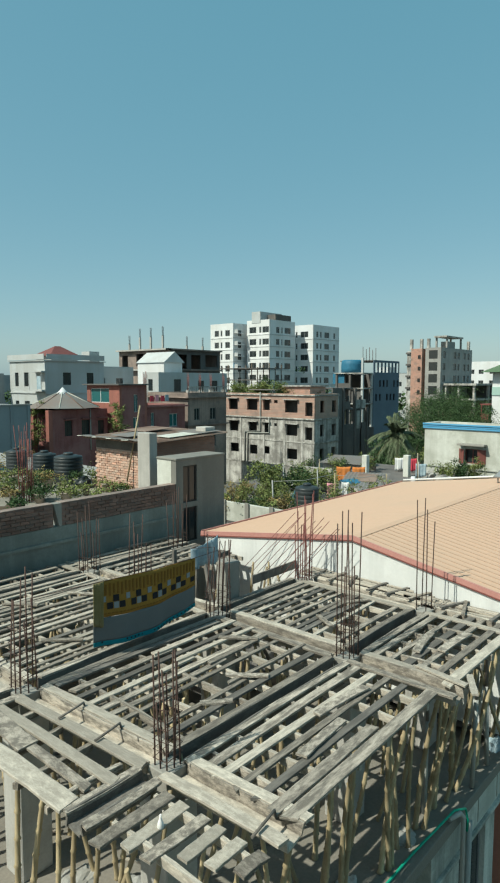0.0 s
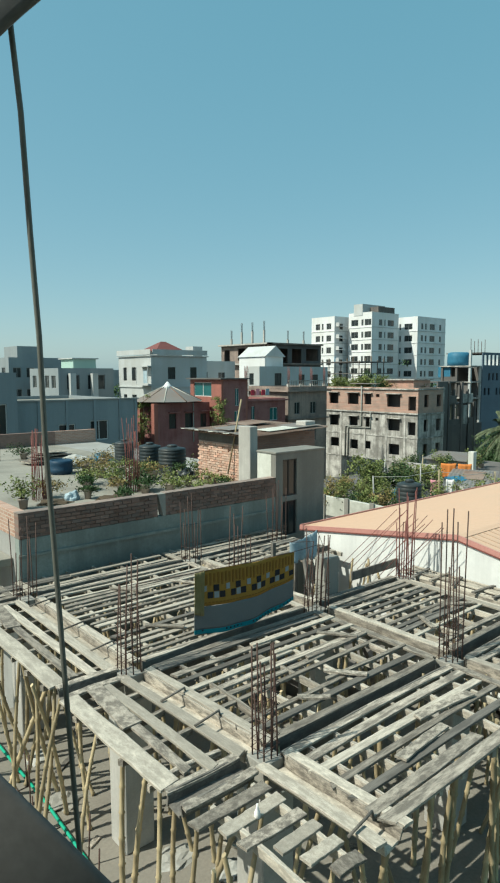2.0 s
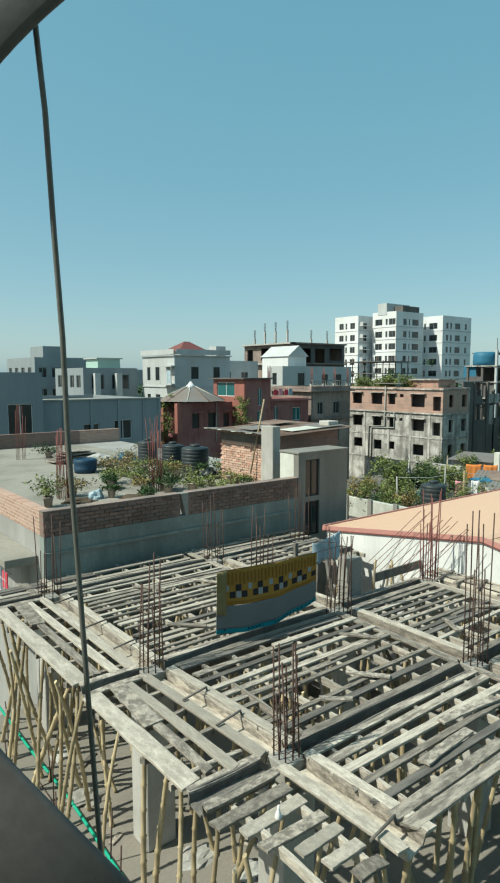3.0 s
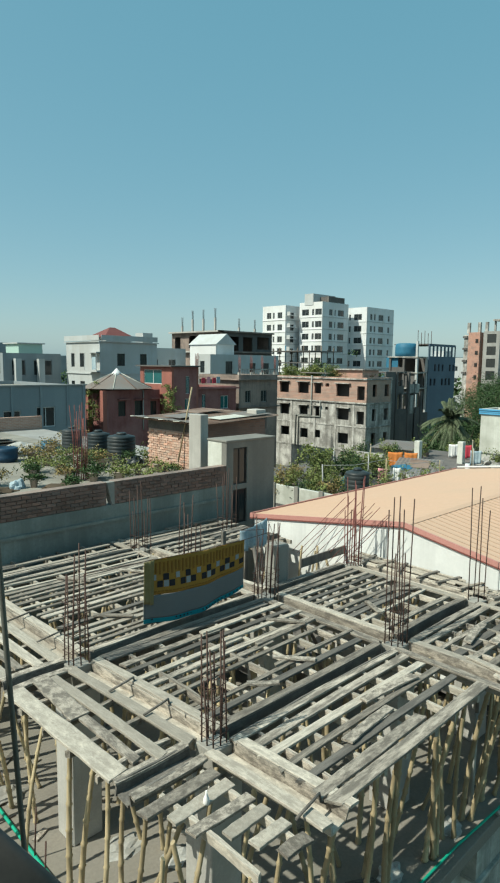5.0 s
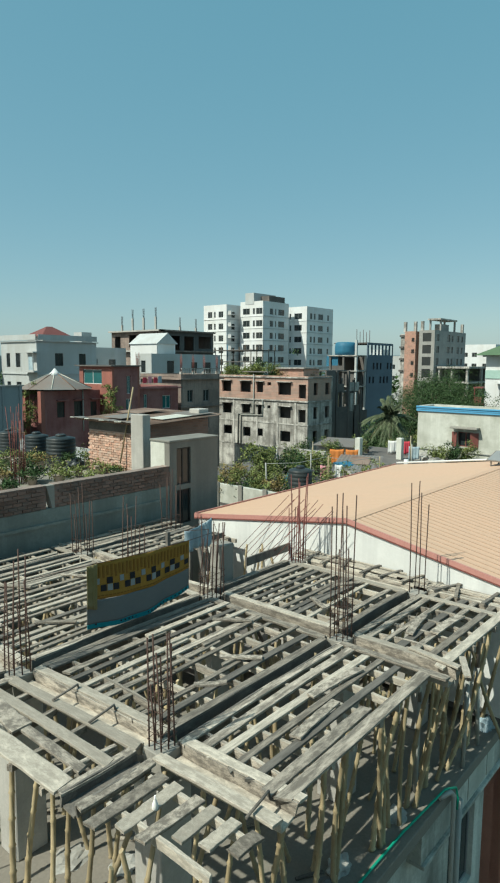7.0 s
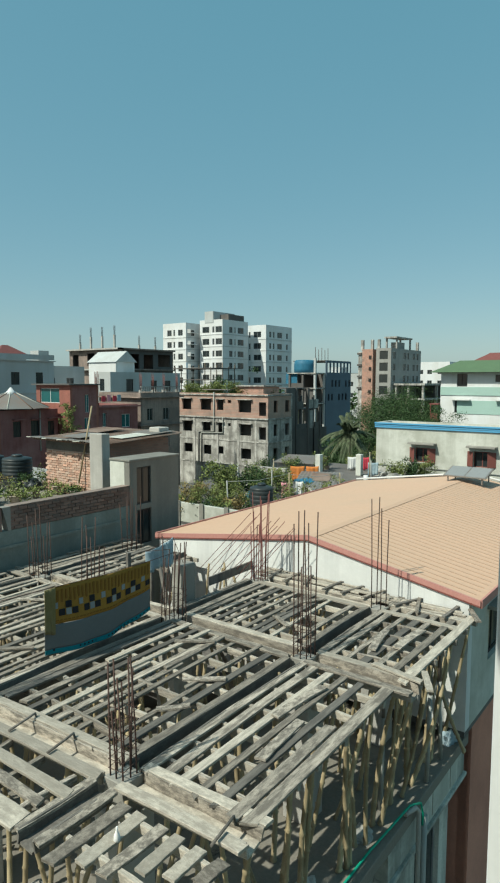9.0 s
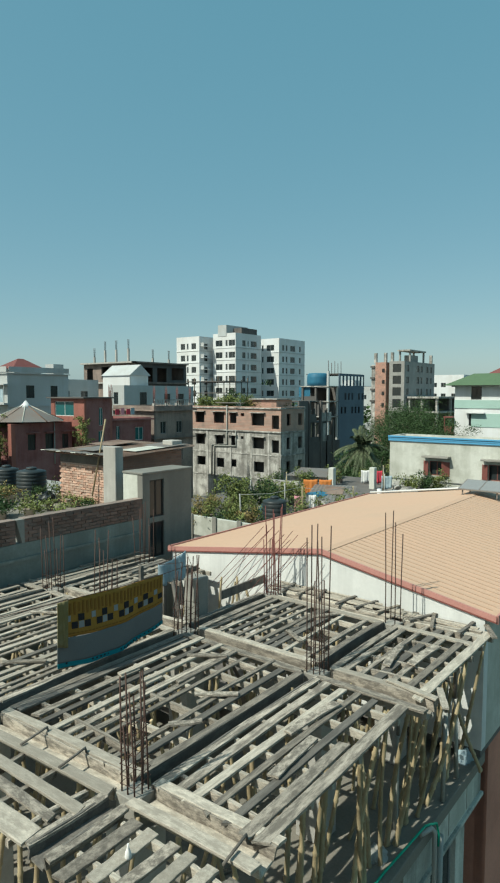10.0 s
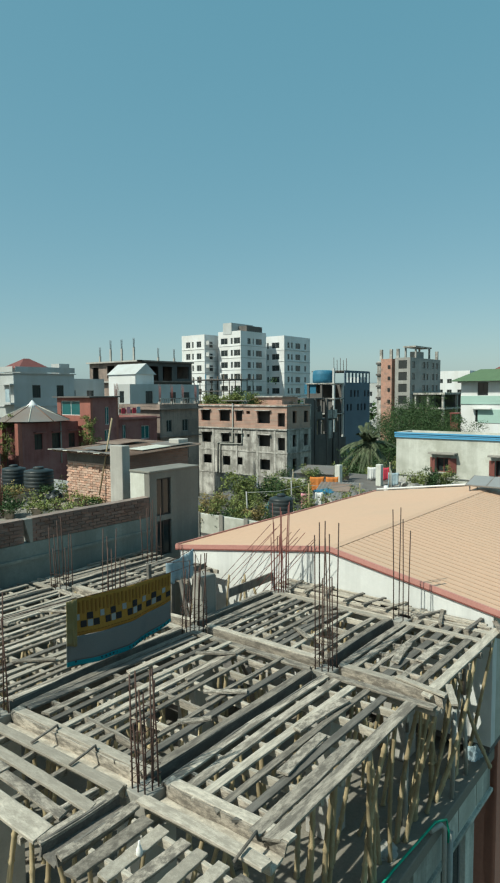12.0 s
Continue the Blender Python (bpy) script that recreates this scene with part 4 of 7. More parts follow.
# ---------------------------------------------------------------- houses to the left
lh = house("pale_villa", "pale grey storeyed villa with a red roof cap", "house", 43.4, 72.4, 52.4, 81.0, 0, 16.5, PALE_HOUSE,
           {"-X": [(1.3, 13.2, 2.2, 15.0), (3.6, 13.2, 4.8, 15.0), (1.3, 9.5, 2.2, 11.3), (3.6, 9.5, 4.8, 11.3)],
            "-Y": [(2.6, 13.4, 3.8, 15.0), (6.2, 13.4, 7.3, 15.0), (2.6, 9.6, 3.8, 11.2)]}, True, 0.3, side_mat=PALE_HOUSE, frame_mat=FRAME_DARK,
           ledges=((16.42, 0.2, 0.12), (12.3, 0.14, 0.14)))
part("balcony", boxes((42.4, 71.6, 12.6, 43.38, 74.6, 12.8), (42.4, 71.6, 15.0, 43.38, 74.6, 15.15), (42.4, 71.6, 12.8, 42.46, 71.66, 15.0), (42.4, 74.5, 12.8, 42.46, 74.6, 15.0)), PALE_HOUSE, lh)
part("laundry", boxes((42.35, 71.7, 12.9, 42.39, 72.6, 14.5)), C_PALE, lh, "pale blue laundry")
part("railing", boxes((43.5, 72.1, 16.62, 52.3, 72.16, 17.3)), PALE_HOUSE, lh)
part("railing", boxes((43.1, 72.1, 16.62, 43.16, 81.0, 17.3)), PALE_HOUSE, lh)
bm = bmesh.new()
lo = [bm.verts.new(p) for p in ((45.2, 74.0, 17.2), (50.0, 74.0, 17.2), (50.0, 78.5, 17.2), (45.2, 78.5, 17.2))]
pk = [bm.verts.new(p) for p in ((47.2, 76.0, 18.55), (48.0, 76.0, 18.55))]
bm.faces.new(lo[::-1])
bm.faces.new((lo[0], lo[1], pk[1], pk[0])); bm.faces.new((lo[1], lo[2], pk[1])); bm.faces.new((lo[2], lo[3], pk[0], pk[1])); bm.faces.new((lo[3], lo[0], pk[0]))
part("roof", bm, RED_TILE, lh, "red hipped roof cap")
part("roof_room", boxes((45.6, 74.4, 16.2, 49.6, 78.1, 17.2)), PALE_HOUSE, lh)
part("tank_tower", boxes((50.8, 73.4, 16.2, 52.4, 75.2, 17.9)), PALE_HOUSE, lh)

rl = house("red_low_house", "low red-walled house with teal windows", "house", 30.6, 50.5, 36.6, 55.3, 0, 11.3, RED_WALL,
           {"-Y": [(1.3, 8.9, 2.1, 10.3), (3.1, 8.9, 4.0, 10.3), (4.9, 8.9, 5.6, 10.2)], "-X": [(1.5, 8.8, 3.0, 10.3)]}, True, 0.1, side_mat=RED_WALL, frame_mat=FRAME_DARK, glass=GLASS)
for u in (1.2, 3.0, 4.8):
    part("sunshade", boxes((30.6 + u, 50.1, 10.42, 31.75 + u, 50.497, 10.5)), RED_WALL, rl)
for yy in (50.35, 52.9, 55.0):
    part("pilaster", boxes((30.2, yy, 0, 30.598, yy + 0.5, 11.3)), ORANGE_WALL, rl)
bm = bmesh.new()
n = 10
apex = bm.verts.new((33.0, 52.4, 13.0))
ring = [bm.verts.new((33.0 + 3.5 * math.cos(2 * math.pi * k / n + 0.3), 52.4 + 3.3 * math.sin(2 * math.pi * k / n + 0.3), 11.45)) for k in range(n)]
ring_at = [tuple(v.co) for v in ring]
for k in range(n):
    bm.faces.new((ring[k], ring[(k + 1) % n], apex))
bm.faces.new(ring[::-1])
part("roof", bm, TIN_GREY, rl, "conical grey tin pavilion roof with rust streaks")
for k in range(n):
    part("rib", tube(bmesh.new(), [ring_at[k], (33.0, 52.4, 13.02)], 0.05, 5), TIN if k % 2 else WHITE_OLD, rl)
bm = bmesh.new(); lathe(bm, [(0.75, 12.62), (0.3, 12.98), (0.05, 13.3)], 10, (33.0, 52.4, 0))
part("finial", bm, WHITE, rl)
part("pipe", tube(bmesh.new(), [(34.6, 50.4, 7.5), (34.6, 50.4, 11.3)], 0.06, 6), PVC, rl)
rt = house("red_tall_house", "dark red block with a teal-glazed room on top", "house", 37.0, 49.1, 40.3, 54.3, 0, 13.5, ORANGE_WALL,
           {"-X": [(0.6, 11.8, 3.6, 13.2)], "-Y": [(1.6, 8.8, 2.3, 10.4), (1.7, 10.9, 2.2, 12.6)]}, True, 0.1, side_mat=RED_WALL, frame_mat=FRAME_WHITE, glass=TEAL_GLASS)
part("ledge", boxes((36.6, 48.7, 13.5, 40.6, 54.5, 13.62)), DARK_CONC, rt)
rr = house("red_side_house", "dark red house with a flat roof and teal window", "house", 42.2, 51.7, 47.9, 58.0, 0, 11.4, RED_WALL,
           {"-Y": [(3.4, 9.0, 4.6, 10.4), (0.8, 9.2, 1.3, 10.6)]}, True, 0.3, side_mat=RED_WALL, frame_mat=FRAME_WHITE, glass=TEAL_GLASS, ledges=((11.15, 0.3, 0.15),))
dk = house("dark_flats", "dark stained flats with balconies", "building", 49.6, 53.0, 56.0, 60.0, 0, 12.6, OLD_BLOCK,
           {"-Y": [(1.0, 9.4, 1.9, 10.8), (3.6, 9.4, 4.6, 10.8), (1.0, 6.2, 1.9, 7.6), (3.6, 6.2, 4.6, 7.6)]}, True, 0.3, frame_mat=FRAME, ledges=((12.0, 0.4, 0.12), (8.8, 0.3, 0.12)))
for x in (49.7, 51.6, 53.4, 55.6):
    part("column_stub", boxes((x, 53.1, 12.3, x + 0.3, 53.4, 12.9)), OLD_CONC, dk)
    for k in range(6):
        part("rebar", tube(bmesh.new(), [(x + 0.06 * k, 53.1 + 0.12 * (k % 3), 12.8), (x + 0.07 * k, 53.1 + 0.13 * (k % 3), 14.4 + 0.25 * (k % 3))], 0.022, 4), PINKSTEEL, dk)
for k in range(22):
    part("baluster", boxes((49.7 + 0.29 * k, 52.9, 12.6, 49.76 + 0.29 * k, 52.96, 13.2)), OLD_CONC, dk)
part("handrail", boxes((49.6, 52.86, 13.2, 56.0, 53.0, 13.3)), OLD_CONC, dk)
for k in range(9):
    part("rebar", tube(bmesh.new(), [(42.3 + 0.09 * (k % 5), 51.8 + 0.14 * (k % 2), 11.2), (42.25 + 0.10 * (k % 5), 51.8 + 0.16 * (k % 2), 14.3 + 0.3 * (k % 3))], 0.022, 4), PINKSTEEL, rr)
for k, (x, m_) in enumerate(((43.2, C_RED), (43.9, C_PINK), (44.7, C_RED), (45.3, C_PALE))):
    part("hung_cloth", boxes((x, 52.0, 11.75, x + 0.5, 52.03, 12.35 + 0.1 * (k % 2))), m_, rr, "garment on the roof line")
part("roof_line", tube(bmesh.new(), [(42.4, 52.02, 12.45), (47.6, 52.02, 12.4)], 0.015, 4), RUST, rr)
wh = house("white_gabled_house", "bright white gabled roof house", "house", 65.2, 74.6, 69.0, 80.9, 0, 16.9, WHITE, {"-X": [(4.6, 13.9, 5.3, 15.2)]}, False, frame_mat=FRAME)
bm = bmesh.new()
q = [(65.0, 16.8), (67.3, 18.5), (69.4, 16.8)]
a = [bm.verts.new((x, 74.4, z)) for x, z in q]; b = [bm.verts.new((x, 81.1, z)) for x, z in q]
bm.faces.new(a); bm.faces.new(b[::-1])
for k in range(3):
    bm.faces.new((a[k], b[k], b[(k + 1) % 3], a[(k + 1) % 3]))
bmesh.ops.recalc_face_normals(bm, faces=bm.faces[:])
part("roof", bm, PALE_HOUSE, wh, "pale pitched roof")
wl = house("pale_low_block", "pale blue-grey low block with dark windows", "building", 60.5, 70.5, 75.0, 74.0, 0, 15.2, PALE_HOUSE,
           {"-X": [(1.2, 12.5, 2.2, 14.2)], "-Y": [(3.0, 12.3, 4.4, 14.2), (8.0, 12.3, 9.3, 14.0), (11.0, 12.3, 12.3, 14.0)]}, True, 0.3, side_mat=PALE_HOUSE, frame_mat=FRAME_DARK)
ul = house("unfinished_left_block", "unfinished brick and concrete block with rooftop columns", "building", 73.8, 82.9, 86.5, 96.8, 0, 19.4, OLD_BLOCK,
           {"-X": [(0.9, 16.2, 2.6, 18.6), (5.0, 16.6, 7.0, 18.8), (7.9, 16.6, 8.6, 18.8), (2, 13.5, 4, 15), (6, 13.5, 8, 15), (10, 13.5, 12, 15)],
            "-Y": [(1.5, 15.8, 4.2, 18.6), (5.2, 15.8, 7.6, 18.6), (8.8, 16.5, 12.0, 18.7), (1.5, 12.5, 4.2, 14.9), (5.2, 12.5, 7.6, 14.9)]}, True, 0.1, side_mat=DARK_CONC, open_holes=True)
for x, y, hgt in ((74.2, 94.2, 1.6), (74.2, 91.2, 2.9), (74.2, 88.2, 2.9), (74.2, 85.0, 3.0), (79, 84, 1.2), (83, 84, 1.2)):
    part("column_stub", boxes((x, y, 19.3, x + 0.3, y + 0.3, 19.3 + hgt * 0.85)), PALE_CONC, ul)
    for dx in (0.02, 0.18, 0.34, 0.5):
        part("rebar", tube(bmesh.new(), [(x + dx * 0.55, y + 0.12, 19.2 + hgt * 0.85), (x + dx * 0.8, y + 0.2, 19.3 + hgt * 0.85 + 1.6)], 0.03, 4), RUST, ul)
for z in (19.4, 15.9, 12.8):
    part("floor_slab", boxes((73.0, 82.3, z - 0.1, 73.798, 96.8, z + 0.15)), PALE_CONC, ul)
    part("floor_slab", boxes((73.0, 82.3, z - 0.1, 86.5, 82.898, z + 0.15)), OLD_BLOCK, ul)
house("pale_rear_block", "pale grey rear block", "building", 57.0, 83.0, 66.0, 92.0, 0, 16.2, PALE_HOUSE, {"-X": row_holes((1, 4), 1.4, (13,), 1.4), "-Y": row_holes((2, 5.5), 1.4, (13,), 1.4)}, True, 0.4)

bg = house("blue_grey_warehouse", "long blue-grey plastered building with low windows", "building", 16.7, 48.5, 27.4, 62.0, 0, 11.9, PLASTER_BLUE,
           {"-Y": [(0.6, 8.3, 1.2, 9.0), (3.6, 8.7, 5.0, 10.0), (6.3, 8.6, 7.9, 10.2)]}, True, 0.3, frame_mat=FRAME_WHITE)
bt = house("blue_grey_tall_part", "blue-grey block with a white-framed grid window", "building", 9.5, 47.4, 16.68, 62.0, 0, 14.1, PLASTER_BLUE,
           {"-Y": [(4.6, 8.9, 6.4, 11.8), (0.8, 8.9, 2.6, 11.8)]}, True, 0.3, frame_mat=FRAME_WHITE, bars=1)
for x in (18.6, 20.9, 23.3, 25.6, 27.1):
    part("pilaster", boxes((x, 48.42, 0, x + 0.22, 48.498, 11.9)), PLASTER_BLUE, bg)
part("coping", boxes((16.7, 48.38, 11.9, 27.5, 48.8, 12.0)), PLASTER_GREY, bg)
fl = house("distant_grey_flats", "distant blue-grey flats with rooftop rooms", "building", 33.0, 95.0, 42.0, 108.0, 0, 16.6, PLASTER_BLUE,
           {"-Y": row_holes((0.6, 2.6, 5.0, 7.2), 1.2, (13.6, 10.4), 1.5), "-X": row_holes((1, 4, 7, 10), 1.5, (13.6, 10.4), 1.5)}, True, 0.4)
part("roof_room", boxes((34.5, 95.5, 16.4, 38.0, 101, 18.3)), PLASTER_BLUE, fl)
fm = house("distant_white_flats", "distant pale flats with open columns", "building", 34.7, 81.5, 42.8, 91.4, 0, 14.9, PLASTER_BLUE,
           {"-X": row_holes((1.0, 3.2, 5.4, 7.6), 1.4, (12.2, 9.0), 1.7), "-Y": [(1.2, 12.0, 3.0, 14.0), (4.2, 12.0, 6.8, 14.0), (1.2, 8.6, 3.0, 10.6), (4.2, 8.6, 6.8, 10.6)]}, True, 0.4, side_mat=PLASTER_BLUE)
for x in (36.0, 39.2):
    part("column", boxes((x, 80.6, 0, x + 0.8, 81.3, 14.2)), PALE_HOUSE, fm)
part("roof_room", boxes((38.0, 84.0, 14.8, 41.4, 88.0, 16.2)), MINT, fm, "teal painted roof room")
part("roof_room_slab", boxes((37.7, 83.7, 16.2, 41.7, 88.3, 16.35)), PALE_HOUSE, fm)


# ================================================================ the shuttered deck
def plank_mesh(name, seed, material):
    """A sawn board 1 long, 1 wide, 1 thick, slightly warped, with worn ends; scaled to size by its object."""
    r = random.Random(seed)
    bm = bmesh.new()
    n = 9
    bow, dip = r.uniform(-0.08, 0.08), r.uniform(-0.45, 0.45)
    rows = []
    for i in range(n):
        u = i / (n - 1)
        o = bow * math.sin(math.pi * u) + r.uniform(-0.012, 0.012)
        w = 0.5 + r.uniform(-0.045, 0.03)
        z = dip * math.sin(math.pi * u) + r.uniform(-0.06, 0.06)
        uu = u + (r.uniform(-0.004, 0.004) if i in (0, n - 1) else 0)
        s = r.uniform(-0.012, 0.012) if i in (0, n - 1) else 0
        rows.append([bm.verts.new(p) for p in ((uu - s, o - w, z - 0.5), (uu + s, o + w, z - 0.5), (uu + s, o + w, z + 0.38), (uu + s, o + w - 0.05, z + 0.5),
                                               (uu - s, o - w + 0.05, z + 0.5), (uu - s, o - w, z + 0.38))])
    for a, b in zip(rows, rows[1:]):
        for k in range(6):
            bm.faces.new((a[k], a[(k + 1) % 6], b[(k + 1) % 6], b[k]))
    bm.faces.new(rows[0][::-1]); bm.faces.new(rows[-1])
    bmesh.ops.recalc_face_normals(bm, faces=bm.faces[:])
    me = bpy.data.meshes.new(name)
    bm.to_mesh(me); bm.free()
    me.materials.append(material)
    return me


PLANKS = {m: [plank_mesh("plank", 10 * i + k, m) for k in range(6)] for i, m in enumerate((WOOD, WOOD_PALE, WOOD_DARK))}
deck = thing("formwork_deck", (0, 0, 0), "grey weathered timber formwork deck of loose planks on bamboo props", "formwork")


def plank(x0, y0, x1, y1, width, z=DZ, thick=0.034, material=None, name="plank", tilt=0.0):
    """A board from one end to the other, its top at z."""
    d = Vector((x1 - x0, y1 - y0, 0))
    if material is None:
        material = rng.choices((WOOD, WOOD_PALE, WOOD_DARK), (0.66, 0.24, 0.10))[0]
    ob = new(name, rng.choice(PLANKS[material]))
    ob.parent = deck
    ob.matrix_basis = Matrix.Translation((x0, y0, z - thick / 2)) @ pose(0, 0, 0, tilt, 0, math.degrees(math.atan2(d.y, d.x))) @ Matrix.Diagonal((d.length, width, thick, 1))
    return ob


def bay(x0, x1, y0, y1, pitch, width, jitter=0.045, skip=0.06, z=DZ, double=0.28):
    """Boards laid along x across a bay, with gaps, uneven ends and a few that are missing or doubled."""
    y = y0 + width / 2
    while y < y1 - width / 2 + 0.02:
        if rng.random() > skip:
            w = width * rng.uniform(0.72, 1.2)
            a, b = x0 + rng.uniform(-0.10, 0.10), x1 + rng.uniform(-0.10, 0.10)
            if rng.random() < double:                                # two shorter boards that overlap
                c = a + (b - a) * rng.uniform(0.35, 0.65)
                plank(a, y + rng.uniform(-jitter, jitter), c + 0.2, y + rng.uniform(-jitter, jitter), w, z - 0.002)
                plank(c - 0.15, y + 0.04 + rng.uniform(-jitter, jitter), b, y + 0.04 + rng.uniform(-jitter, jitter), w * 0.9, z + 0.034)
            else:
                plank(a, y + rng.uniform(-jitter, jitter), b, y + rng.uniform(-jitter, jitter), w, z)
        y += pitch * rng.uniform(0.85, 1.15)


def joists(x0, x1, y0, y1, pitch=0.56):
    x = x0 + 0.25
    while x < x1:
        plank(x + rng.uniform(-0.05, 0.05), y0 - 0.1, x + rng.uniform(-0.05, 0.05), y1 + 0.1, 0.055, DZ - 0.032, 0.10, WOOD_PALE if rng.random() < 0.5 else WOOD, "joist")
        x += pitch * rng.uniform(0.85, 1.1)


def trough(x0, y0, x1, y1, half=0.12, depth=0.20, sides=(1, 1), in_shade=False):
    """The shutter of a beam: a bottom board and two upright side boards."""
    d = Vector((x1 - x0, y1 - y0, 0)).normalized()
    n = Vector((-d.y, d.x, 0))
    # dark boards put the deep shade of the channel into its colour
    plank(x0, y0, x1, y1, 2 * half, DZ - depth, 0.03, WOOD_DARK if in_shade else WOOD_PALE if rng.random() < 0.5 else WOOD)
    for s, on in zip((-1, 1), sides):
        if on:
            o = n * s * (half + 0.02)
            ob = plank(x0 + o.x, y0 + o.y, x1 + o.x, y1 + o.y, depth + 0.06, DZ + 0.035, 0.03, WOOD_DARK if in_shade else WOOD_PALE if s > 0 else WOOD, "side_board")
            L = math.hypot(x1 - x0, y1 - y0)
            ob.matrix_basis = Matrix.Translation((x0 + o.x, y0 + o.y, DZ - depth / 2 - 0.012)) @ pose(0, 0, 0, 0, 0, math.degrees(math.atan2(d.y, d.x))) @ pose(0, 0, 0, 90, 0, 0) @ Matrix.Diagonal((L, depth + 0.02, 0.03, 1))


CX, CY = (4.25, 8.27, 11.1), (5.91, 8.85, 13.05)


def skew(x, y):
    """The first beam runs slightly out of square with the rest."""
    return x + (max(-0.08, min(0.16, 0.09 - 0.055 * (y - 5.91))) if x < 5 else 0.0)


# beams along y
for x, runs in ((4.25, ((4.10, 5.72), (6.1, 8.65), (9.05, 12.85), (13.25, 14.0))), (8.27, ((4.0, 5.72), (6.1, 8.65), (9.05, 11.0), (11.4, 12.85), (13.25, 13.9))),
                (11.1, ((4.3, 5.72), (6.1, 8.65), (11.2, 12.9)))):
    for a, b in runs:
        trough(skew(x, a), a, skew(x, b), b, 0.12, 0.15)
        for s in (-1, 1):
            if not (x > 11 and b > 11):
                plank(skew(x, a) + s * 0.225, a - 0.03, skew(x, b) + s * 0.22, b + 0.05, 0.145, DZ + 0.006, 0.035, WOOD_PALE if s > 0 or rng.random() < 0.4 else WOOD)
# beams along x
for y, runs in ((5.91, ((3.05, 4.05), (4.47, 8.05), (8.5, 10.9), (11.3, 11.9))), (8.85, ((3.1, 4.05), (4.47, 8.05), (8.5, 10.9))), (13.05, ((3.0, 4.05), (4.47, 8.05), (8.5, 11.6)))):
    for a, b in runs:
        # troughs along x are coloured dark inside to deepen their shade
        trough(a, y, b, y, 0.11, 0.13 if b < 4.5 else 0.34, in_shade=True)
        for s in (-1, 1):
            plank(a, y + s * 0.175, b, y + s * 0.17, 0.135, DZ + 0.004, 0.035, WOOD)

# bays
bay(4.55, 8.0, 4.62, 5.6, 0.27, 0.125, skip=0.0, double=0.12)
plank(4.5, 4.24, 8.05, 4.30, 0.17, DZ + 0.01, material=WOOD); plank(4.45, 4.43, 6.6, 4.47, 0.16, DZ + 0.012, material=WOOD)
bay(8.55, 11.4, 4.38, 5.6, 0.285, 0.13, skip=0.0, double=0.12)
plank(8.3, 4.22, 11.6, 4.2, 0.17, DZ + 0.01, material=WOOD_PALE)
for k, y in enumerate((4.14, 4.40, 4.66, 4.92, 5.18, 5.44)):
    plank(3.0 + 0.11 * (5 - k) + rng.uniform(-0.1, 0.1), y, 3.95, y + rng.uniform(-0.04, 0.04), 0.15 * rng.uniform(0.9, 1.1), DZ + 0.005, material=rng.choice((WOOD, WOOD_PALE)))
bay(4.5, 8.0, 6.30, 8.58, 0.24, 0.108, skip=0.07)
bay(8.5, 10.9, 6.30, 8.58, 0.225, 0.105, skip=0.05)
bay(4.5, 8.0, 9.2, 12.78, 0.22, 0.10, skip=0.05)
bay(8.60, 11.6, 11.25, 12.75, 0.25, 0.13, skip=0.0)
bay(3.1, 7.9, 13.35, 14.05, 0.24, 0.14, skip=0.0)
bay(8.2, 11.7, 13.35, 14.05, 0.24, 0.14, skip=0.0)
for x0, x1, y0, y1 in ((4.6, 8.0, 4.3, 5.6), (8.6, 11.9, 4.2, 5.6), (4.6, 8.0, 6.2, 8.6), (8.6, 12.1, 6.2, 8.6), (4.6, 8.0, 9.2, 12.8), (8.6, 11.6, 11.2, 12.8), (3.1, 11.6, 13.3, 14.1), (3.05, 4.0, 4.25, 5.5)):
    joists(x0, x1, y0, y1)
# the strip along the left edge: boards along y
for a, b in ((6.12, 8.62), (9.08, 12.8)):
    plank(3.14, a, 3.10, b, 0.27, DZ + 0.008, 0.035, WOOD_PALE)
    plank(3.44, a + 0.1, 3.46, b - 0.9, 0.13, DZ, 0.035, WOOD)
    plank(3.70, a - 0.05, 3.66, b + 0.1, 0.15, DZ + 0.004, 0.035, WOOD_PALE)
    plank(3.42, b - 1.2, 3.5, b + 0.05, 0.26, DZ + 0.02, 0.03, WOOD)
    for y in np.arange(a + 0.2, b, 0.62):
        plank(2.98, y, 4.0, y + 0.03, 0.07, DZ - 0.04, 0.08, WOOD, "joist")
# the strip along the hall
for k in range(7):
    x = 11.36 + 0.085 * k
    y = 4.2 + rng.uniform(0, 0.5)
    while y < 8.9:
        e = min(y + rng.uniform(1.2, 2.6), 9.1)
        plank(x + rng.uniform(-0.03, 0.03), y, x + rng.uniform(-0.04, 0.04), e, rng.uniform(0.05, 0.09), DZ + rng.choice((0.0, 0.02, 0.05)), 0.03, rng.choice((WOOD, WOOD_PALE, WOOD_PALE)))
        y = e + rng.uniform(-0.3, 0.5)
for y in (4.6, 5.1, 5.6, 6.3, 6.8, 7.2, 7.7, 8.2, 8.6):
    plank(11.0 + rng.uniform(0, 0.2), y, 11.86, y + rng.uniform(-0.3, 0.3), 0.07, DZ + 0.075, 0.035, rng.choice((WOOD, WOOD_DARK, WOOD_DARK)))
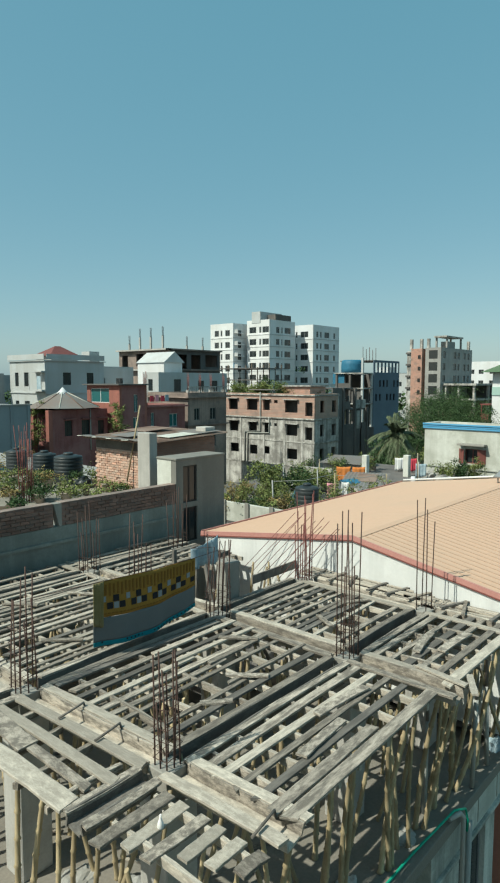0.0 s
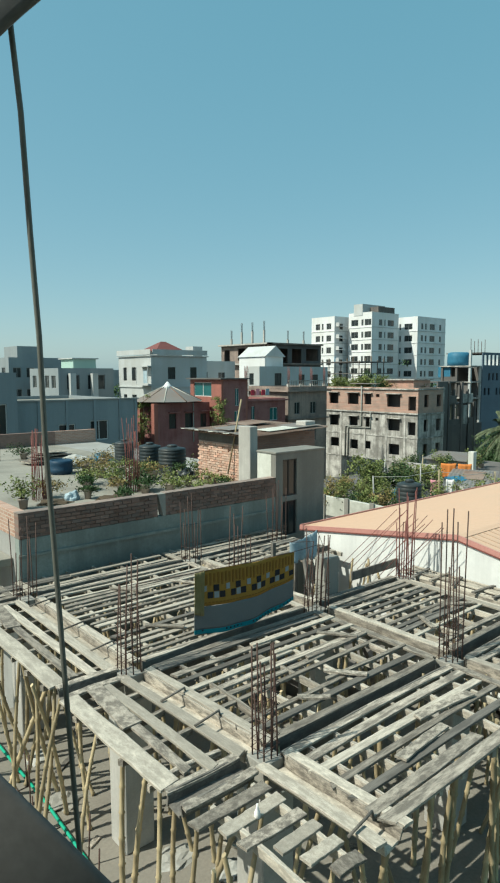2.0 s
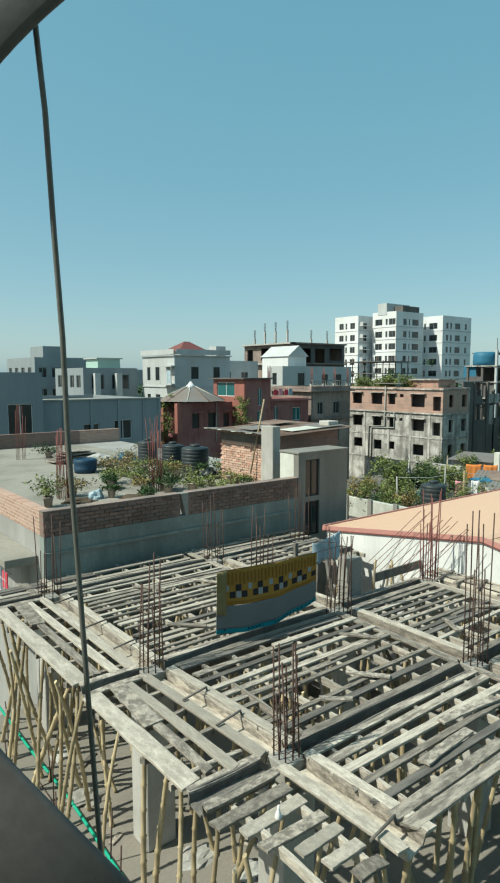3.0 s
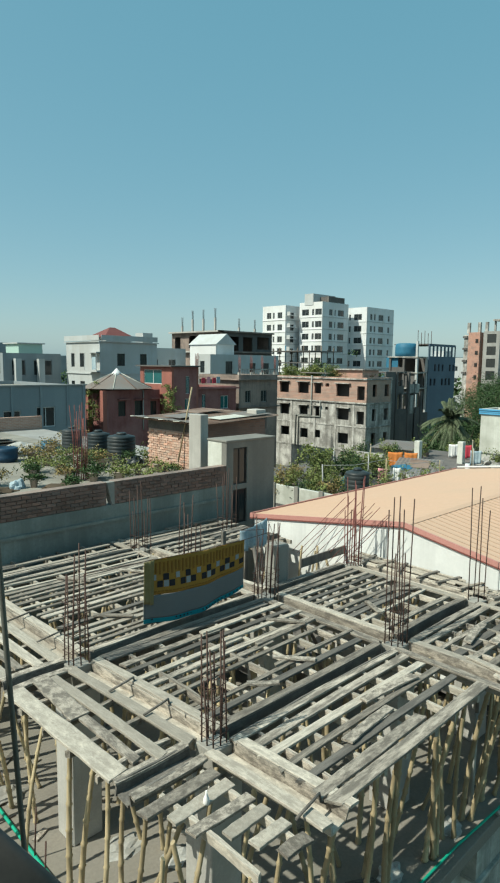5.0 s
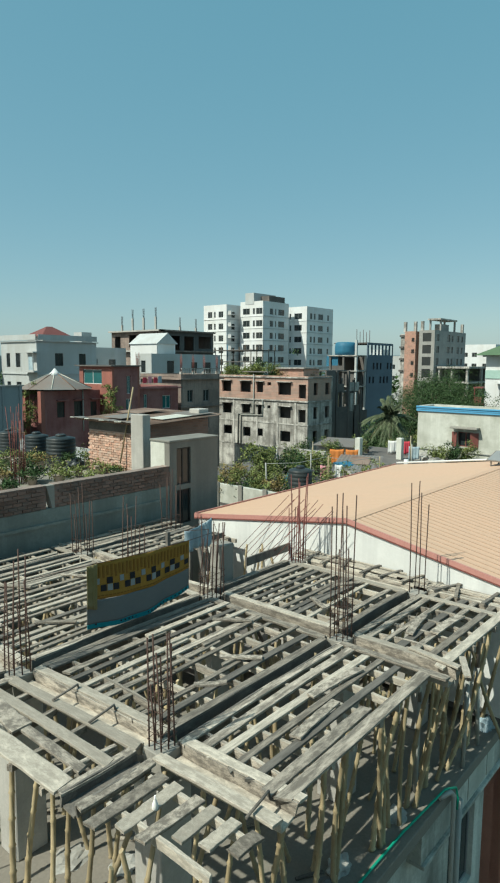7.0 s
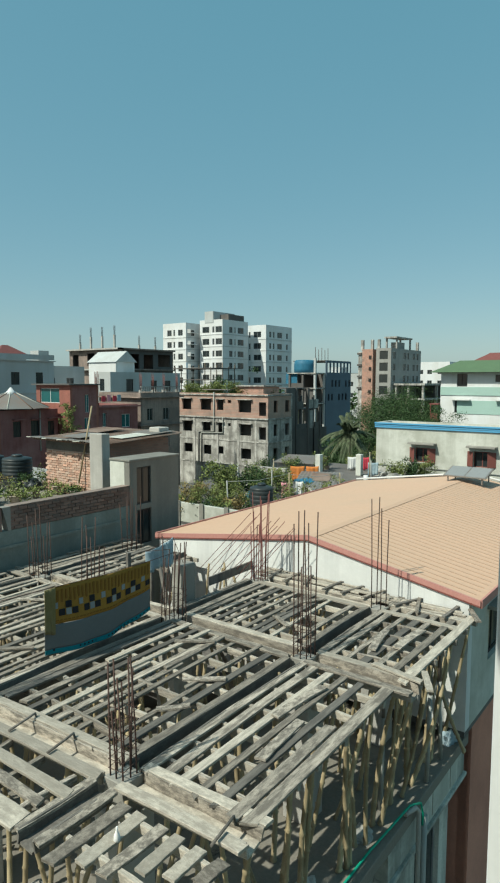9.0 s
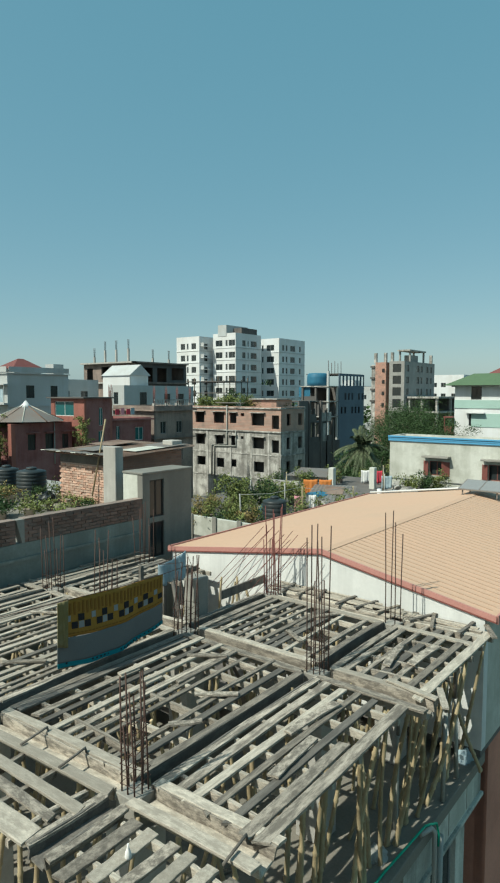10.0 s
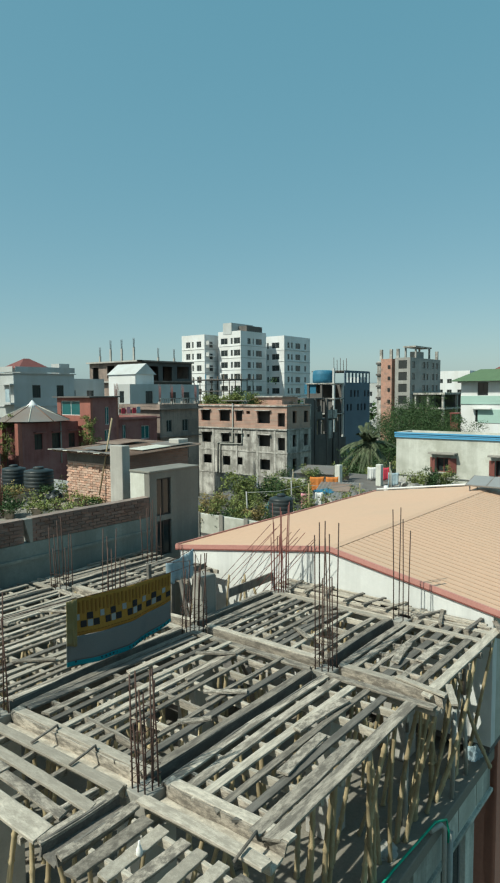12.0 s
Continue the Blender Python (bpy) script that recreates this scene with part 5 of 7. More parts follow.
# loose boards lying across the rest
for a in ((6.35, 6.85, 6.75, 6.35, 0.10), (5.5, 6.55, 5.85, 6.25, 0.10), (7.3, 7.9, 7.7, 7.35, 0.1), (6.3, 5.15, 7.4, 5.05, 0.14), (9.3, 4.75, 10.3, 4.70, 0.16), (9.0, 5.05, 9.9, 5.2, 0.14), (5.4, 4.75, 6.4, 4.82, 0.14),
          (9.0, 6.7, 9.3, 7.2, 0.09), (10.2, 7.2, 10.7, 6.9, 0.1), (5.2, 10.1, 5.7, 9.6, 0.1), (6.9, 11.9, 7.3, 11.3, 0.1), (5.7, 12.3, 6.1, 11.7, 0.1), (8.4, 3.95, 8.55, 4.8, 0.12), (11.3, 4.0, 11.9, 4.35, 0.1), (8.2, 3.75, 8.75, 4.05, 0.1)):
    plank(*a[:4], a[4], DZ + 0.055, 0.03, rng.choice((WOOD, WOOD_PALE)))

# bent stirrups that brace the beam shutters
for x, y, along in ((4.25, 4.35, "y"), (4.25, 6.9, "y"), (4.25, 7.7, "y"), (4.25, 9.8, "y"), (4.25, 10.9, "y"), (4.25, 12.4, "y")):
    st_ = thing("timber_brace", (x, y, DZ + 0.02), "thin timber stick braced across the beam shutter", "brace", "braces on the beam shutters")
    part("brace_bar", tube(bmesh.new(), [(-0.26, -0.04, 0.02), (0.05, 0.0, 0.04), (0.17, 0.02, 0.045), (0.2, 0.02, -0.06), (0.26, 0.0, -0.1)], 0.017, 5), WOOD_DARK, st_)


# ---------------------------------------------------------------- bamboo props
def bamboo_mesh(seed):
    r = random.Random(seed)
    pts, rad = [], []
    n = 8
    bx, by = r.uniform(-0.08, 0.08), r.uniform(-0.08, 0.08)
    base = r.uniform(0.030, 0.046)
    for i in range(n):
        u = i / n
        for du, k in ((0.0, 1.0), (0.010, 1.34), (0.020, 1.0)):
            uu = u + du
            pts.append((bx * math.sin(math.pi * uu), by * math.sin(math.pi * uu), uu)); rad.append(base * (1 - 0.3 * uu) * k)
    pts.append((0, 0, 1)); rad.append(base * 0.7)
    bm = bmesh.new()
    tube(bm, pts, base, 7, rad)
    me = bpy.data.meshes.new("bamboo_prop")
    bm.to_mesh(me); bm.free()
    me.materials.append(BAMBOO)
    return me


BAMBOOS = [bamboo_mesh(k) for k in range(7)]


def prop(x, y, z0, z1, lean=0.55):
    dx, dy = rng.uniform(-lean, lean), rng.uniform(-lean, lean)
    ob = new("bamboo_prop", rng.choice(BAMBOOS))
    by = max(y - dy * 0.5, 4.74)                              # the foot stays on the slab
    d = Vector((dx, y + dy * 0.5 - by, z1 - z0))
    ob.matrix_basis = Matrix.Translation((x - dx * 0.5, by, z0)) @ d.to_track_quat("Z", "Y").to_matrix().to_4x4() @ pose(0, 0, 0, 0, 0, rng.uniform(0, 360)) @ Matrix.Diagonal((1, 1, d.length, 1))
    return tagged(ob, "yellow bamboo prop standing on the slab under the deck", "bamboo prop", "bamboo props")


y = 4.38
while y < 13.9:
    x = 3.12
    while x < 12.0:
        if not (8.7 < x < 10.8 and 9.2 < y < 10.9) and not (x < 4.3 and 5.2 < y < 6.0) and not (x < 4.4 and 7.4 < y < 9.3):
            prop(x + rng.uniform(-0.12, 0.12), y + rng.uniform(-0.1, 0.1), SZ, DZ - 0.10)
            if (x < 3.3 and (y > 9.3 or rng.random() < 0.5)) or (y < 4.6 and rng.random() < 0.5):
                prop(x + rng.uniform(-0.1, 0.3), y + rng.uniform(-0.02, 0.25), SZ, DZ - 0.10, 0.8)
        x += 0.72 * rng.uniform(0.6, 1.4)
    y += 0.74
for x, y, dx, dy in ((3.0, 5.3, 1.1, 0.3), (3.05, 6.4, 0.9, -0.7), (3.0, 8.3, 0.8, 0.5), (3.0, 9.6, 0.7, 0.9), (3.05, 11.2, 0.8, -0.8), (3.0, 12.3, 0.5, 0.6), (11.7, 4.3, -0.9, 0.5), (11.9, 4.8, -0.5, -0.6)):
    ob = new("bamboo_prop", rng.choice(BAMBOOS))
    d = Vector((dx, dy, DZ - 0.1 - SZ))
    ob.matrix_basis = Matrix.Translation((x, y, SZ)) @ d.to_track_quat("Z", "Y").to_matrix().to_4x4() @ Matrix.Diagonal((1.05, 1.05, d.length, 1))
    tagged(ob, "leaning yellow bamboo brace at the deck's edge", "bamboo prop", "bamboo props")


for x, y, dx, dy in ((9.4, 4.36, 0.1, 0.3), (10.1, 4.38, -0.3, 0.2), (10.9, 4.42, 0.3, 0.1), (8.7, 4.40, 0.35, 0.2), (7.5, 4.40, 0.35, 0.1), (6.5, 4.40, -0.25, 0.2)):
    ob = new("bamboo_prop", rng.choice(BAMBOOS))
    d = Vector((dx, -0.28 - dy * 0.2, DZ - 0.1 - SZ))
    ob.matrix_basis = Matrix.Translation((x, y + 0.36 + 0.4 * dy, SZ)) @ d.to_track_quat("Z", "Y").to_matrix().to_4x4() @ Matrix.Diagonal((1.2, 1.2, d.length, 1))
    tagged(ob, "thick yellow bamboo prop standing along the slab's edge", "bamboo prop", "bamboo props")
for x, y, dx in ((10.35, 4.55, 0.12), (11.2, 4.6, -0.1), (9.15, 4.9, 0.08)):
    sp = thing("steel_prop", (x, y, SZ), "grey steel tube prop under the deck", "prop", "steel props under the deck")
    part("tube", tube(bmesh.new(), [(0, 0, 0.01), (dx, 0.02, 1.6)], 0.042, 8), PVC, sp)
    part("inner_tube", tube(bmesh.new(), [(dx, 0.02, 1.6), (dx * 1.6, 0.03, DZ - 0.13 - SZ)], 0.032, 8), TIN_GREY, sp)


# ---------------------------------------------------------------- columns under the deck and their starter bars
def bar(parent, pts, r=0.010, material=None, name="bar"):
    return part(name, tube(bmesh.new(), pts, r, 5), material or RUST, parent)


def cage(x, y, height, sx=0.19, sy=0.19, material=None, nx=3, ties=6, z0=DZ - 0.35, spread=0.05, label=""):
    c = thing("rebar_cage", (x, y, z0), label or "rusty reinforcing bars with ties standing on a column", "rebar", "starter bars of the columns")
    h = height + 0.35
    for i in range(nx):
        for j in range(nx):
            if 0 < i < nx - 1 and 0 < j < nx - 1:
                continue
            px, py = -sx + 2 * sx * i / (nx - 1), -sy + 2 * sy * j / (nx - 1)
            hh = h * rng.choice((1.0, 0.97, 0.8, 0.66, 0.9))
            tx, ty = rng.uniform(-spread, spread), rng.uniform(-spread, spread)
            bar(c, [(px, py, 0), (px + tx * 0.3, py + ty * 0.3, hh * 0.5), (px + tx, py + ty, hh)], 0.0105, material)
    for k in range(ties):
        z = 0.42 + k * 0.125 + rng.uniform(-0.02, 0.02)
        e = 0.016
        q = [(-sx - e, -sy - e, z), (sx + e, -sy - e, z + 0.05), (sx + e, sy + e, z + 0.02), (-sx - e, sy + e, z - 0.03), (-sx - e, -sy - e, z)]
        bar(c, q, 0.0048, material, "tie")
    return c


for i, x in enumerate(CX):
    for j, y in enumerate(CY):
        x = skew(CX[i], y)
        col = thing("concrete_column", (x, y, SZ), "grey concrete column under the deck", "column", "columns of the storey")
        part("kicker", boxes((-0.16, -0.16, DZ - 0.40 - SZ, 0.16, 0.16, DZ - 0.04 - SZ), bevel=0.01), CONC, col, "rough concrete kicker at deck level")
        part("shaft", boxes((-0.25, -0.24, 0, 0.25, 0.24, DZ - 0.40 - SZ), bevel=0.015), PALE_CONC, col)
        if (i, j) == (0, 0):
            cage(x, y, 1.36, 0.105, 0.11, nx=3, ties=7)
        elif (i, j) == (0, 1):
            cage(x, y, 1.75, 0.135, 0.135, nx=3, ties=8)
        elif (i, j) == (1, 0):
            cage(x, y, 2.45, 0.125, 0.125, nx=3, ties=5, label="rusty reinforcing bars with ties and a board wedged between")
        elif (i, j) == (2, 0):
            cage(x, y, 2.25, 0.115, 0.10, nx=2, ties=0)
        elif (i, j) == (1, 1):
            cage(x, y, 1.5, 0.17, 0.17, RUST, 4, 4, spread=0.12, label="red-rusted reinforcing bars with ties on a column")
        elif (i, j) == (2, 1):
            cage(x, y, 2.0, 0.13, 0.13, PINKSTEEL, 4, 3, spread=0.08, label="red-rusted reinforcing bars leaning out of a column")
        else:
            cage(x, y, 1.6, 0.17, 0.17, RUST, 3, 3)
col = thing("concrete_column", (8.27, 11.2, SZ), "grey concrete column under the deck", "column", "columns of the storey")
part("shaft", boxes((-0.25, -0.24, 0, 0.25, 0.24, DZ - 0.40 - SZ), bevel=0.015), PALE_CONC, col)
cage(8.27, 11.2, 1.6, 0.17, 0.17, RUST, 3, 3)
lean = thing("leaning_bars", (11.15, 8.9, DZ), "thin red bars fanned out beside a column", "rebar")
for k in range(10):
    a = rng.uniform(-0.25, 0.25)
    bar(lean, [(-0.15 + 0.05 * k, 0.35 + 0.19 * k, -0.25), (0.15 + 0.05 * k + a, -0.9 + 0.17 * k + a, 1.2 + 0.05 * (k % 4))], 0.007, PINKSTEEL)


# ================================================================ cloth hung over a wire on the deck
def hung_sheet(bm, x0, x1, ztop, zbot, y, sag, folds=0.03, nu=40, nv=10, v0=0.0, v1=1.0, seed=0.0, thick=0.012, arc=0.0):
    """A hanging sheet between x0 and x1: rows from v0 to v1 of its drop, with soft folds and a bowed lower hem."""
    grid = []
    for i in range(nu + 1):
        u = i / nu
        top = ztop[0] + (ztop[1] - ztop[0]) * u - sag * math.sin(math.pi * u)
        bot = zbot[0] + (zbot[1] - zbot[0]) * u - arc * math.sin(math.pi * u)
        col = []
        for j in range(nv + 1):
            v = v0 + (v1 - v0) * j / nv
            off = folds * (0.25 + 0.75 * v) * (math.sin(u * 19 + seed) * 0.6 + math.sin(u * 7.3 + 1.7 * seed + v) * 0.6)
            col.append(bm.verts.new((x0 + (x1 - x0) * u + 0.03 * v * math.sin(u * 6), y + off, top + (bot - top) * v)))
        grid.append(col)
    for a, b in zip(grid, grid[1:]):
        for j in range(nv):
            bm.faces.new((a[j], a[j + 1], b[j + 1], b[j])).smooth = True
    geom = bmesh.ops.extrude_face_region(bm, geom=bm.faces[:])
    bmesh.ops.translate(bm, vec=(0, thick, 0), verts=[v for v in geom["geom"] if isinstance(v, bmesh.types.BMVert)])
    bmesh.ops.recalc_face_normals(bm, faces=bm.faces[:])
    return bm


CLX0, CLX1, CLY = 5.38, 7.66, 8.83
ZT, ZB = (10.66, 10.60), (9.60, 9.68)
sheet = thing("bed_sheet", (0, 0, 0), "mustard and blue-grey sheet with a black checker border, hung to dry", "bed sheet")
kw = dict(sag=0.03, folds=0.035, seed=0.4, arc=0.14)
part("upper_cloth", hung_sheet(bmesh.new(), CLX0 + 0.14, CLX1, ZT, ZB, CLY, v0=0.0, v1=0.57, **kw), C_YELLOW, sheet, "mustard yellow upper half")
part("lower_cloth", hung_sheet(bmesh.new(), CLX0 + 0.02, CLX1, ZT, ZB, CLY, v0=0.57, v1=0.93, **kw), C_BLUE, sheet, "blue-grey lower half")
part("hem", hung_sheet(bmesh.new(), CLX0 + 0.02, CLX1, ZT, ZB, CLY - 0.006, v0=0.93, v1=1.0, **kw), C_TEAL, sheet, "teal scalloped hem")
part("side_strip", hung_sheet(bmesh.new(), CLX0, CLX0 + 0.2, (10.655, 10.66), (9.95, 9.9), CLY - 0.03, sag=0.0, folds=0.03, nu=8), C_OLIVE, sheet, "faded olive side strip")


def patch(u0, u1, v0, v1, material, name):
    """A printed patch on the sheet, lying 5 mm before it and following its folds."""
    bm = bmesh.new()
    cols = []
    n = 4
    for i in range(n + 1):
        u = u0 + (u1 - u0) * i / n
        top = ZT[0] + (ZT[1] - ZT[0]) * u - 0.03 * math.sin(math.pi * u)
        bot = ZB[0] + (ZB[1] - ZB[0]) * u - 0.14 * math.sin(math.pi * u)
        c = []
        for v in (v0, v1):
            off = 0.035 * (0.25 + 0.75 * v) * (math.sin(u * 19 + 0.4) * 0.6 + math.sin(u * 7.3 + 0.68 + v) * 0.6)
            c.append(bm.verts.new((CLX0 + 0.14 + (CLX1 - CLX0 - 0.14) * u + 0.03 * v * math.sin(u * 6), CLY + off - 0.006, top + (bot - top) * v)))
        cols.append(c)
    for a, b in zip(cols, cols[1:]):
        bm.faces.new((a[0], b[0], b[1], a[1]))
    geom = bmesh.ops.extrude_face_region(bm, geom=bm.faces[:])
    bmesh.ops.translate(bm, vec=(0, -0.004, 0), verts=[v for v in geom["geom"] if isinstance(v, bmesh.types.BMVert)])
    bmesh.ops.recalc_face_normals(bm, faces=bm.faces[:])
    return part(name, bm, material, sheet)


for k in range(18):
    u = 0.012 + k * 0.0545
    if k % 4 == 0:
        patch(u + 0.006, u + 0.044, 0.245, 0.335, C_GREY, "check")
    elif k % 4 == 2:
        patch(u, u + 0.05, 0.245, 0.345, C_BLACK, "check")
        patch(u + 0.004, u + 0.048, 0.355, 0.455, C_GREY, "check")
    else:
        patch(u, u + 0.05, 0.355, 0.455, C_BLACK, "check")
C_BROWN = mat("brown_print", (0.17, 0.088, 0.016), 0.9, 0.1, 3, 60)
for k in range(27):
    u = 0.012 + k * 0.0365
    patch(u, u + 0.016, 0.05 + 0.015 * (k % 2), 0.21 + 0.02 * (k % 3), C_BROWN, "fringe")
for k in range(30):
    patch(0.005 + k * 0.033, 0.028 + k * 0.033, 0.515, 0.53, C_BROWN, "border_dash")
for k in range(24):
    patch(0.012 + k * 0.041, 0.026 + k * 0.041, 0.945, 0.97, C_BLACK, "hem_dot")
for k in range(12):
    patch(0.002, 0.012, 0.03 + k * 0.05, 0.055 + k * 0.05, C_GREY, "seam_dot")
wire = thing("clothes_wire", (0, 0, 0), "thin wire strung between column bars", "wire")
part("wire_strand", tube(bmesh.new(), [(4.3, 8.8, 10.72), (5.4, 8.83, 10.665), (6.5, 8.83, 10.61), (7.66, 8.83, 10.6), (8.3, 8.83, 10.62)], 0.006, 5), RUST, wire)
rag = thing("hanging_rag", (0, 0, 0), "crumpled pale blue and white cloth hung on bars", "cloth")
part("rag_cloth", hung_sheet(bmesh.new(), 8.0, 8.75, (10.62, 10.75), (10.2, 10.2), 9.3, 0.05, 0.08, 16, 8, seed=2.0), C_PALE, rag)
part("cord", tube(bmesh.new(), [(8.27, 8.95, 10.66), (8.0, 9.31, 10.62), (8.76, 9.31, 10.74), (9.05, 9.3, 10.145)], 0.006, 5), RUST, rag)

# stair void beside the hall: a low slab, posts and dark boards
pit = thing("stair_opening", (0, 0, 0), "open stair well with rough concrete landing and timber posts", "stair well")
# landing in dark concrete so its colour carries the shade of the well
part("landing", boxes((8.6, 9.2, 7.3, 11.5, 10.9, 7.42)), DARK_CONC, pit)
for x, y in ((9.0, 10.9), (9.7, 10.9), (10.6, 10.9)):
    part("post", boxes((x, y, SZ, x + 0.09, y + 0.07, 9.75 if x > 9.5 else 10.1)), WOOD_DARK, pit)
part("rail", boxes((8.9, 10.86, 9.62, 10.8, 10.9, 9.74)), WOOD_DARK, pit)
part("rail", boxes((10.2, 9.6, 9.3, 11.85, 9.64, 9.5)), WOOD_DARK, pit)
for a, b in (((9.2, 9.5, 7.4), (9.9, 10.9, 9.9)), ((9.7, 9.3, 7.4), (10.5, 10.6, 9.6)), ((10.6, 9.4, 7.4), (10.2, 10.8, 9.8))):
    part("strut", tube(bmesh.new(), [a, b], 0.045, 6), WOOD_DARK, pit)
blockc = thing("concrete_stub", (9.05, 9.3, SZ), "short raw concrete pier beside the bars", "pier")
part("shaft", boxes((-0.15, -0.15, 0, 0.2, 0.2, 3.55), bevel=0.012), CONC, blockc)

# litter and sacks on the slab under the deck
def heap(name, label, x, y, r, h, material, seed):
    rr = random.Random(seed)
    bm = bmesh.new()
    bmesh.ops.create_icosphere(bm, subdivisions=3, radius=1)
    for v in bm.verts:
        n = noise.noise(v.co * 1.8 + Vector((seed, 0, 0))) * 0.5 + noise.noise(v.co * 5 + Vector((0, seed, 0))) * 0.18
        v.co = Vector((v.co.x * r * (1 + n), v.co.y * r * (1 + n) * 0.8, max(-0.02, v.co.z) * h * (1 + n)))
    ob = part(name, bm, material)
    ob.location = (x, y, SZ)
    return tagged(ob, label, "litter")


for k, (x, y, r, h, m_) in enumerate(((6.2, 4.75, 0.22, 0.35, C_BLUE), (6.9, 5.0, 0.2, 0.16, SACK), (4.5, 8.1, 0.3, 0.08, SACK), (4.9, 7.4, 0.25, 0.07, SACK), (4.2, 6.6, 0.35, 0.12, CONC), (3.7, 10.4, 0.3, 0.1, CONC),
                                       (8.4, 4.9, 0.25, 0.1, SACK), (11.9, 4.7, 0.2, 0.3, C_PALE), (5.4, 5.6, 0.28, 0.08, SACK), (3.9, 11.9, 0.25, 0.08, SACK))):
    heap("crumpled_sack", ("crumpled blue-grey sack on the slab" if m_ is C_BLUE else "crumpled pale plastic sack on the dusty slab") if m_ is not CONC else "small heap of sand and rubble on the slab", x, y, r, h, m_, k + 3)

hose = thing("green_hose", (0, 0, 0), "green plastic hose along the slab's edge", "hose")
part("hose_line", tube(bmesh.new(), [(3.45, 15.0, 6.65), (3.42, 12.5, 6.66), (3.46, 10.5, 6.64), (3.4, 8.6, 6.64), (3.38, 7.0, 6.65), (3.3, 5.2, 6.64)], 0.028, 6), GREEN_HOSE, hose)
hose2 = thing("green_hose", (0, 0, 0), "green plastic hose along the slab's edge", "hose")
part("hose_line", tube(bmesh.new(), [(5.2, 4.62, 6.64), (7.0, 4.62, 6.63), (8.1, 4.6, 6.64), (8.9, 4.5, 6.72), (9.3, 4.44, 6.78), (9.7, 4.40, 6.62), (9.76, 4.38, 6.4), (9.74, 4.38, 6.2)], 0.021, 6), GREEN_HOSE, hose2)
dp = thing("drain_pipe", (0, 0, 0), "grey vertical drain pipe on the wall", "pipe")
part("pipe_run", tube(bmesh.new(), [(9.15, 4.46, 6.70), (9.42, 4.38, 6.70), (9.5, 4.36, 6.6), (9.52, 4.36, 6.4), (9.56, 4.36, 3.0)], 0.042, 8), PVC, dp)
part("pipe_run", tube(bmesh.new(), [(9.82, 4.38, 6.35), (9.82, 4.38, 3.0)], 0.06, 8), PVC, dp)
for k in range(12):
    tagged(part("rebar_stub", tube(bmesh.new(), [(2.9 + 0.25 * (k % 3), 4.8 + 0.8 * k, SZ - 0.01), (2.9 + 0.25 * (k % 3) + rng.uniform(-0.05, 0.05), 4.8 + 0.8 * k, SZ + rng.uniform(0.5, 1.1))], 0.012, 5), RUST),
           "short rusty bar standing in the slab", "rebar", "bars standing in the slab")


mesh_ = thing("slab_rebar_mesh", (0, 0, SZ), "thin reinforcing bars laid out on the dusty slab", "rebar")
for k in range(15):
    bar(mesh_, [(1.9 + rng.uniform(-0.2, 0.2), 5.2 + 0.42 * k, 0.012), (3.3 + rng.uniform(-0.2, 0.3), 5.25 + 0.42 * k + rng.uniform(-0.1, 0.1), 0.012)], 0.007, RUST)
for k in range(5):
    bar(mesh_, [(2.0 + 0.3 * k, 5.0 + rng.uniform(-0.2, 0.2), 0.026), (2.02 + 0.3 * k, 11.6 + rng.uniform(-0.4, 0.4), 0.026)], 0.007, RUST)
btl = thing("white_bottle", (3.55, 5.14, DZ - 0.02), "small white plastic bottle standing on the boards", "bottle")
bm = bmesh.new(); lathe(bm, [(0.03, 0), (0.034, 0.02), (0.03, 0.06), (0.018, 0.09), (0.012, 0.11), (0.009, 0.15)], 12)
part("bottle_body", bm, C_WHITE, btl)
offc = random.Random(41)
for k in range(46):
    x, y, a_, L_ = offc.uniform(2.3, 7.6), offc.uniform(4.7, 12.5), offc.uniform(0, 180), offc.uniform(0.12, 0.55)
    ob = new("timber_offcut", offc.choice(PLANKS[offc.choice((WOOD, WOOD_PALE, WOOD_DARK))]))
    ob.matrix_basis = pose(x, y, SZ + 0.02, 0, 0, a_) @ Matrix.Diagonal((L_, offc.uniform(0.05, 0.11), 0.028, 1))
    tagged(ob, "short timber offcut lying on the dusty slab", "offcut", "offcuts on the slab")


# ================================================================ plants
def leaf_cluster(bm, c, spread, n, size, rr, flat=0.6, up=0.3):
    """Small folded leaves scattered in a clump round c."""
    for _ in range(n):
        d = Vector((rr.gauss(0, 1), rr.gauss(0, 1), rr.gauss(0, flat)))
        d = d.normalized() * spread * rr.random() ** 0.5
        p = Vector(c) + d
        a = Vector((rr.uniform(-1, 1), rr.uniform(-1, 1), rr.uniform(-0.6, 0.6) + up)).normalized()
        b = a.cross(Vector((rr.uniform(-1, 1), rr.uniform(-1, 1), rr.uniform(0.2, 1)))).normalized()
        s = size * rr.uniform(0.6, 1.3)
        q = [bm.verts.new(p), bm.verts.new(p + a * s * 0.5 + b * s * 0.3), bm.verts.new(p + a * s), bm.verts.new(p + a * s * 0.5 - b * s * 0.3)]
        bm.faces.new(q)
    return bm


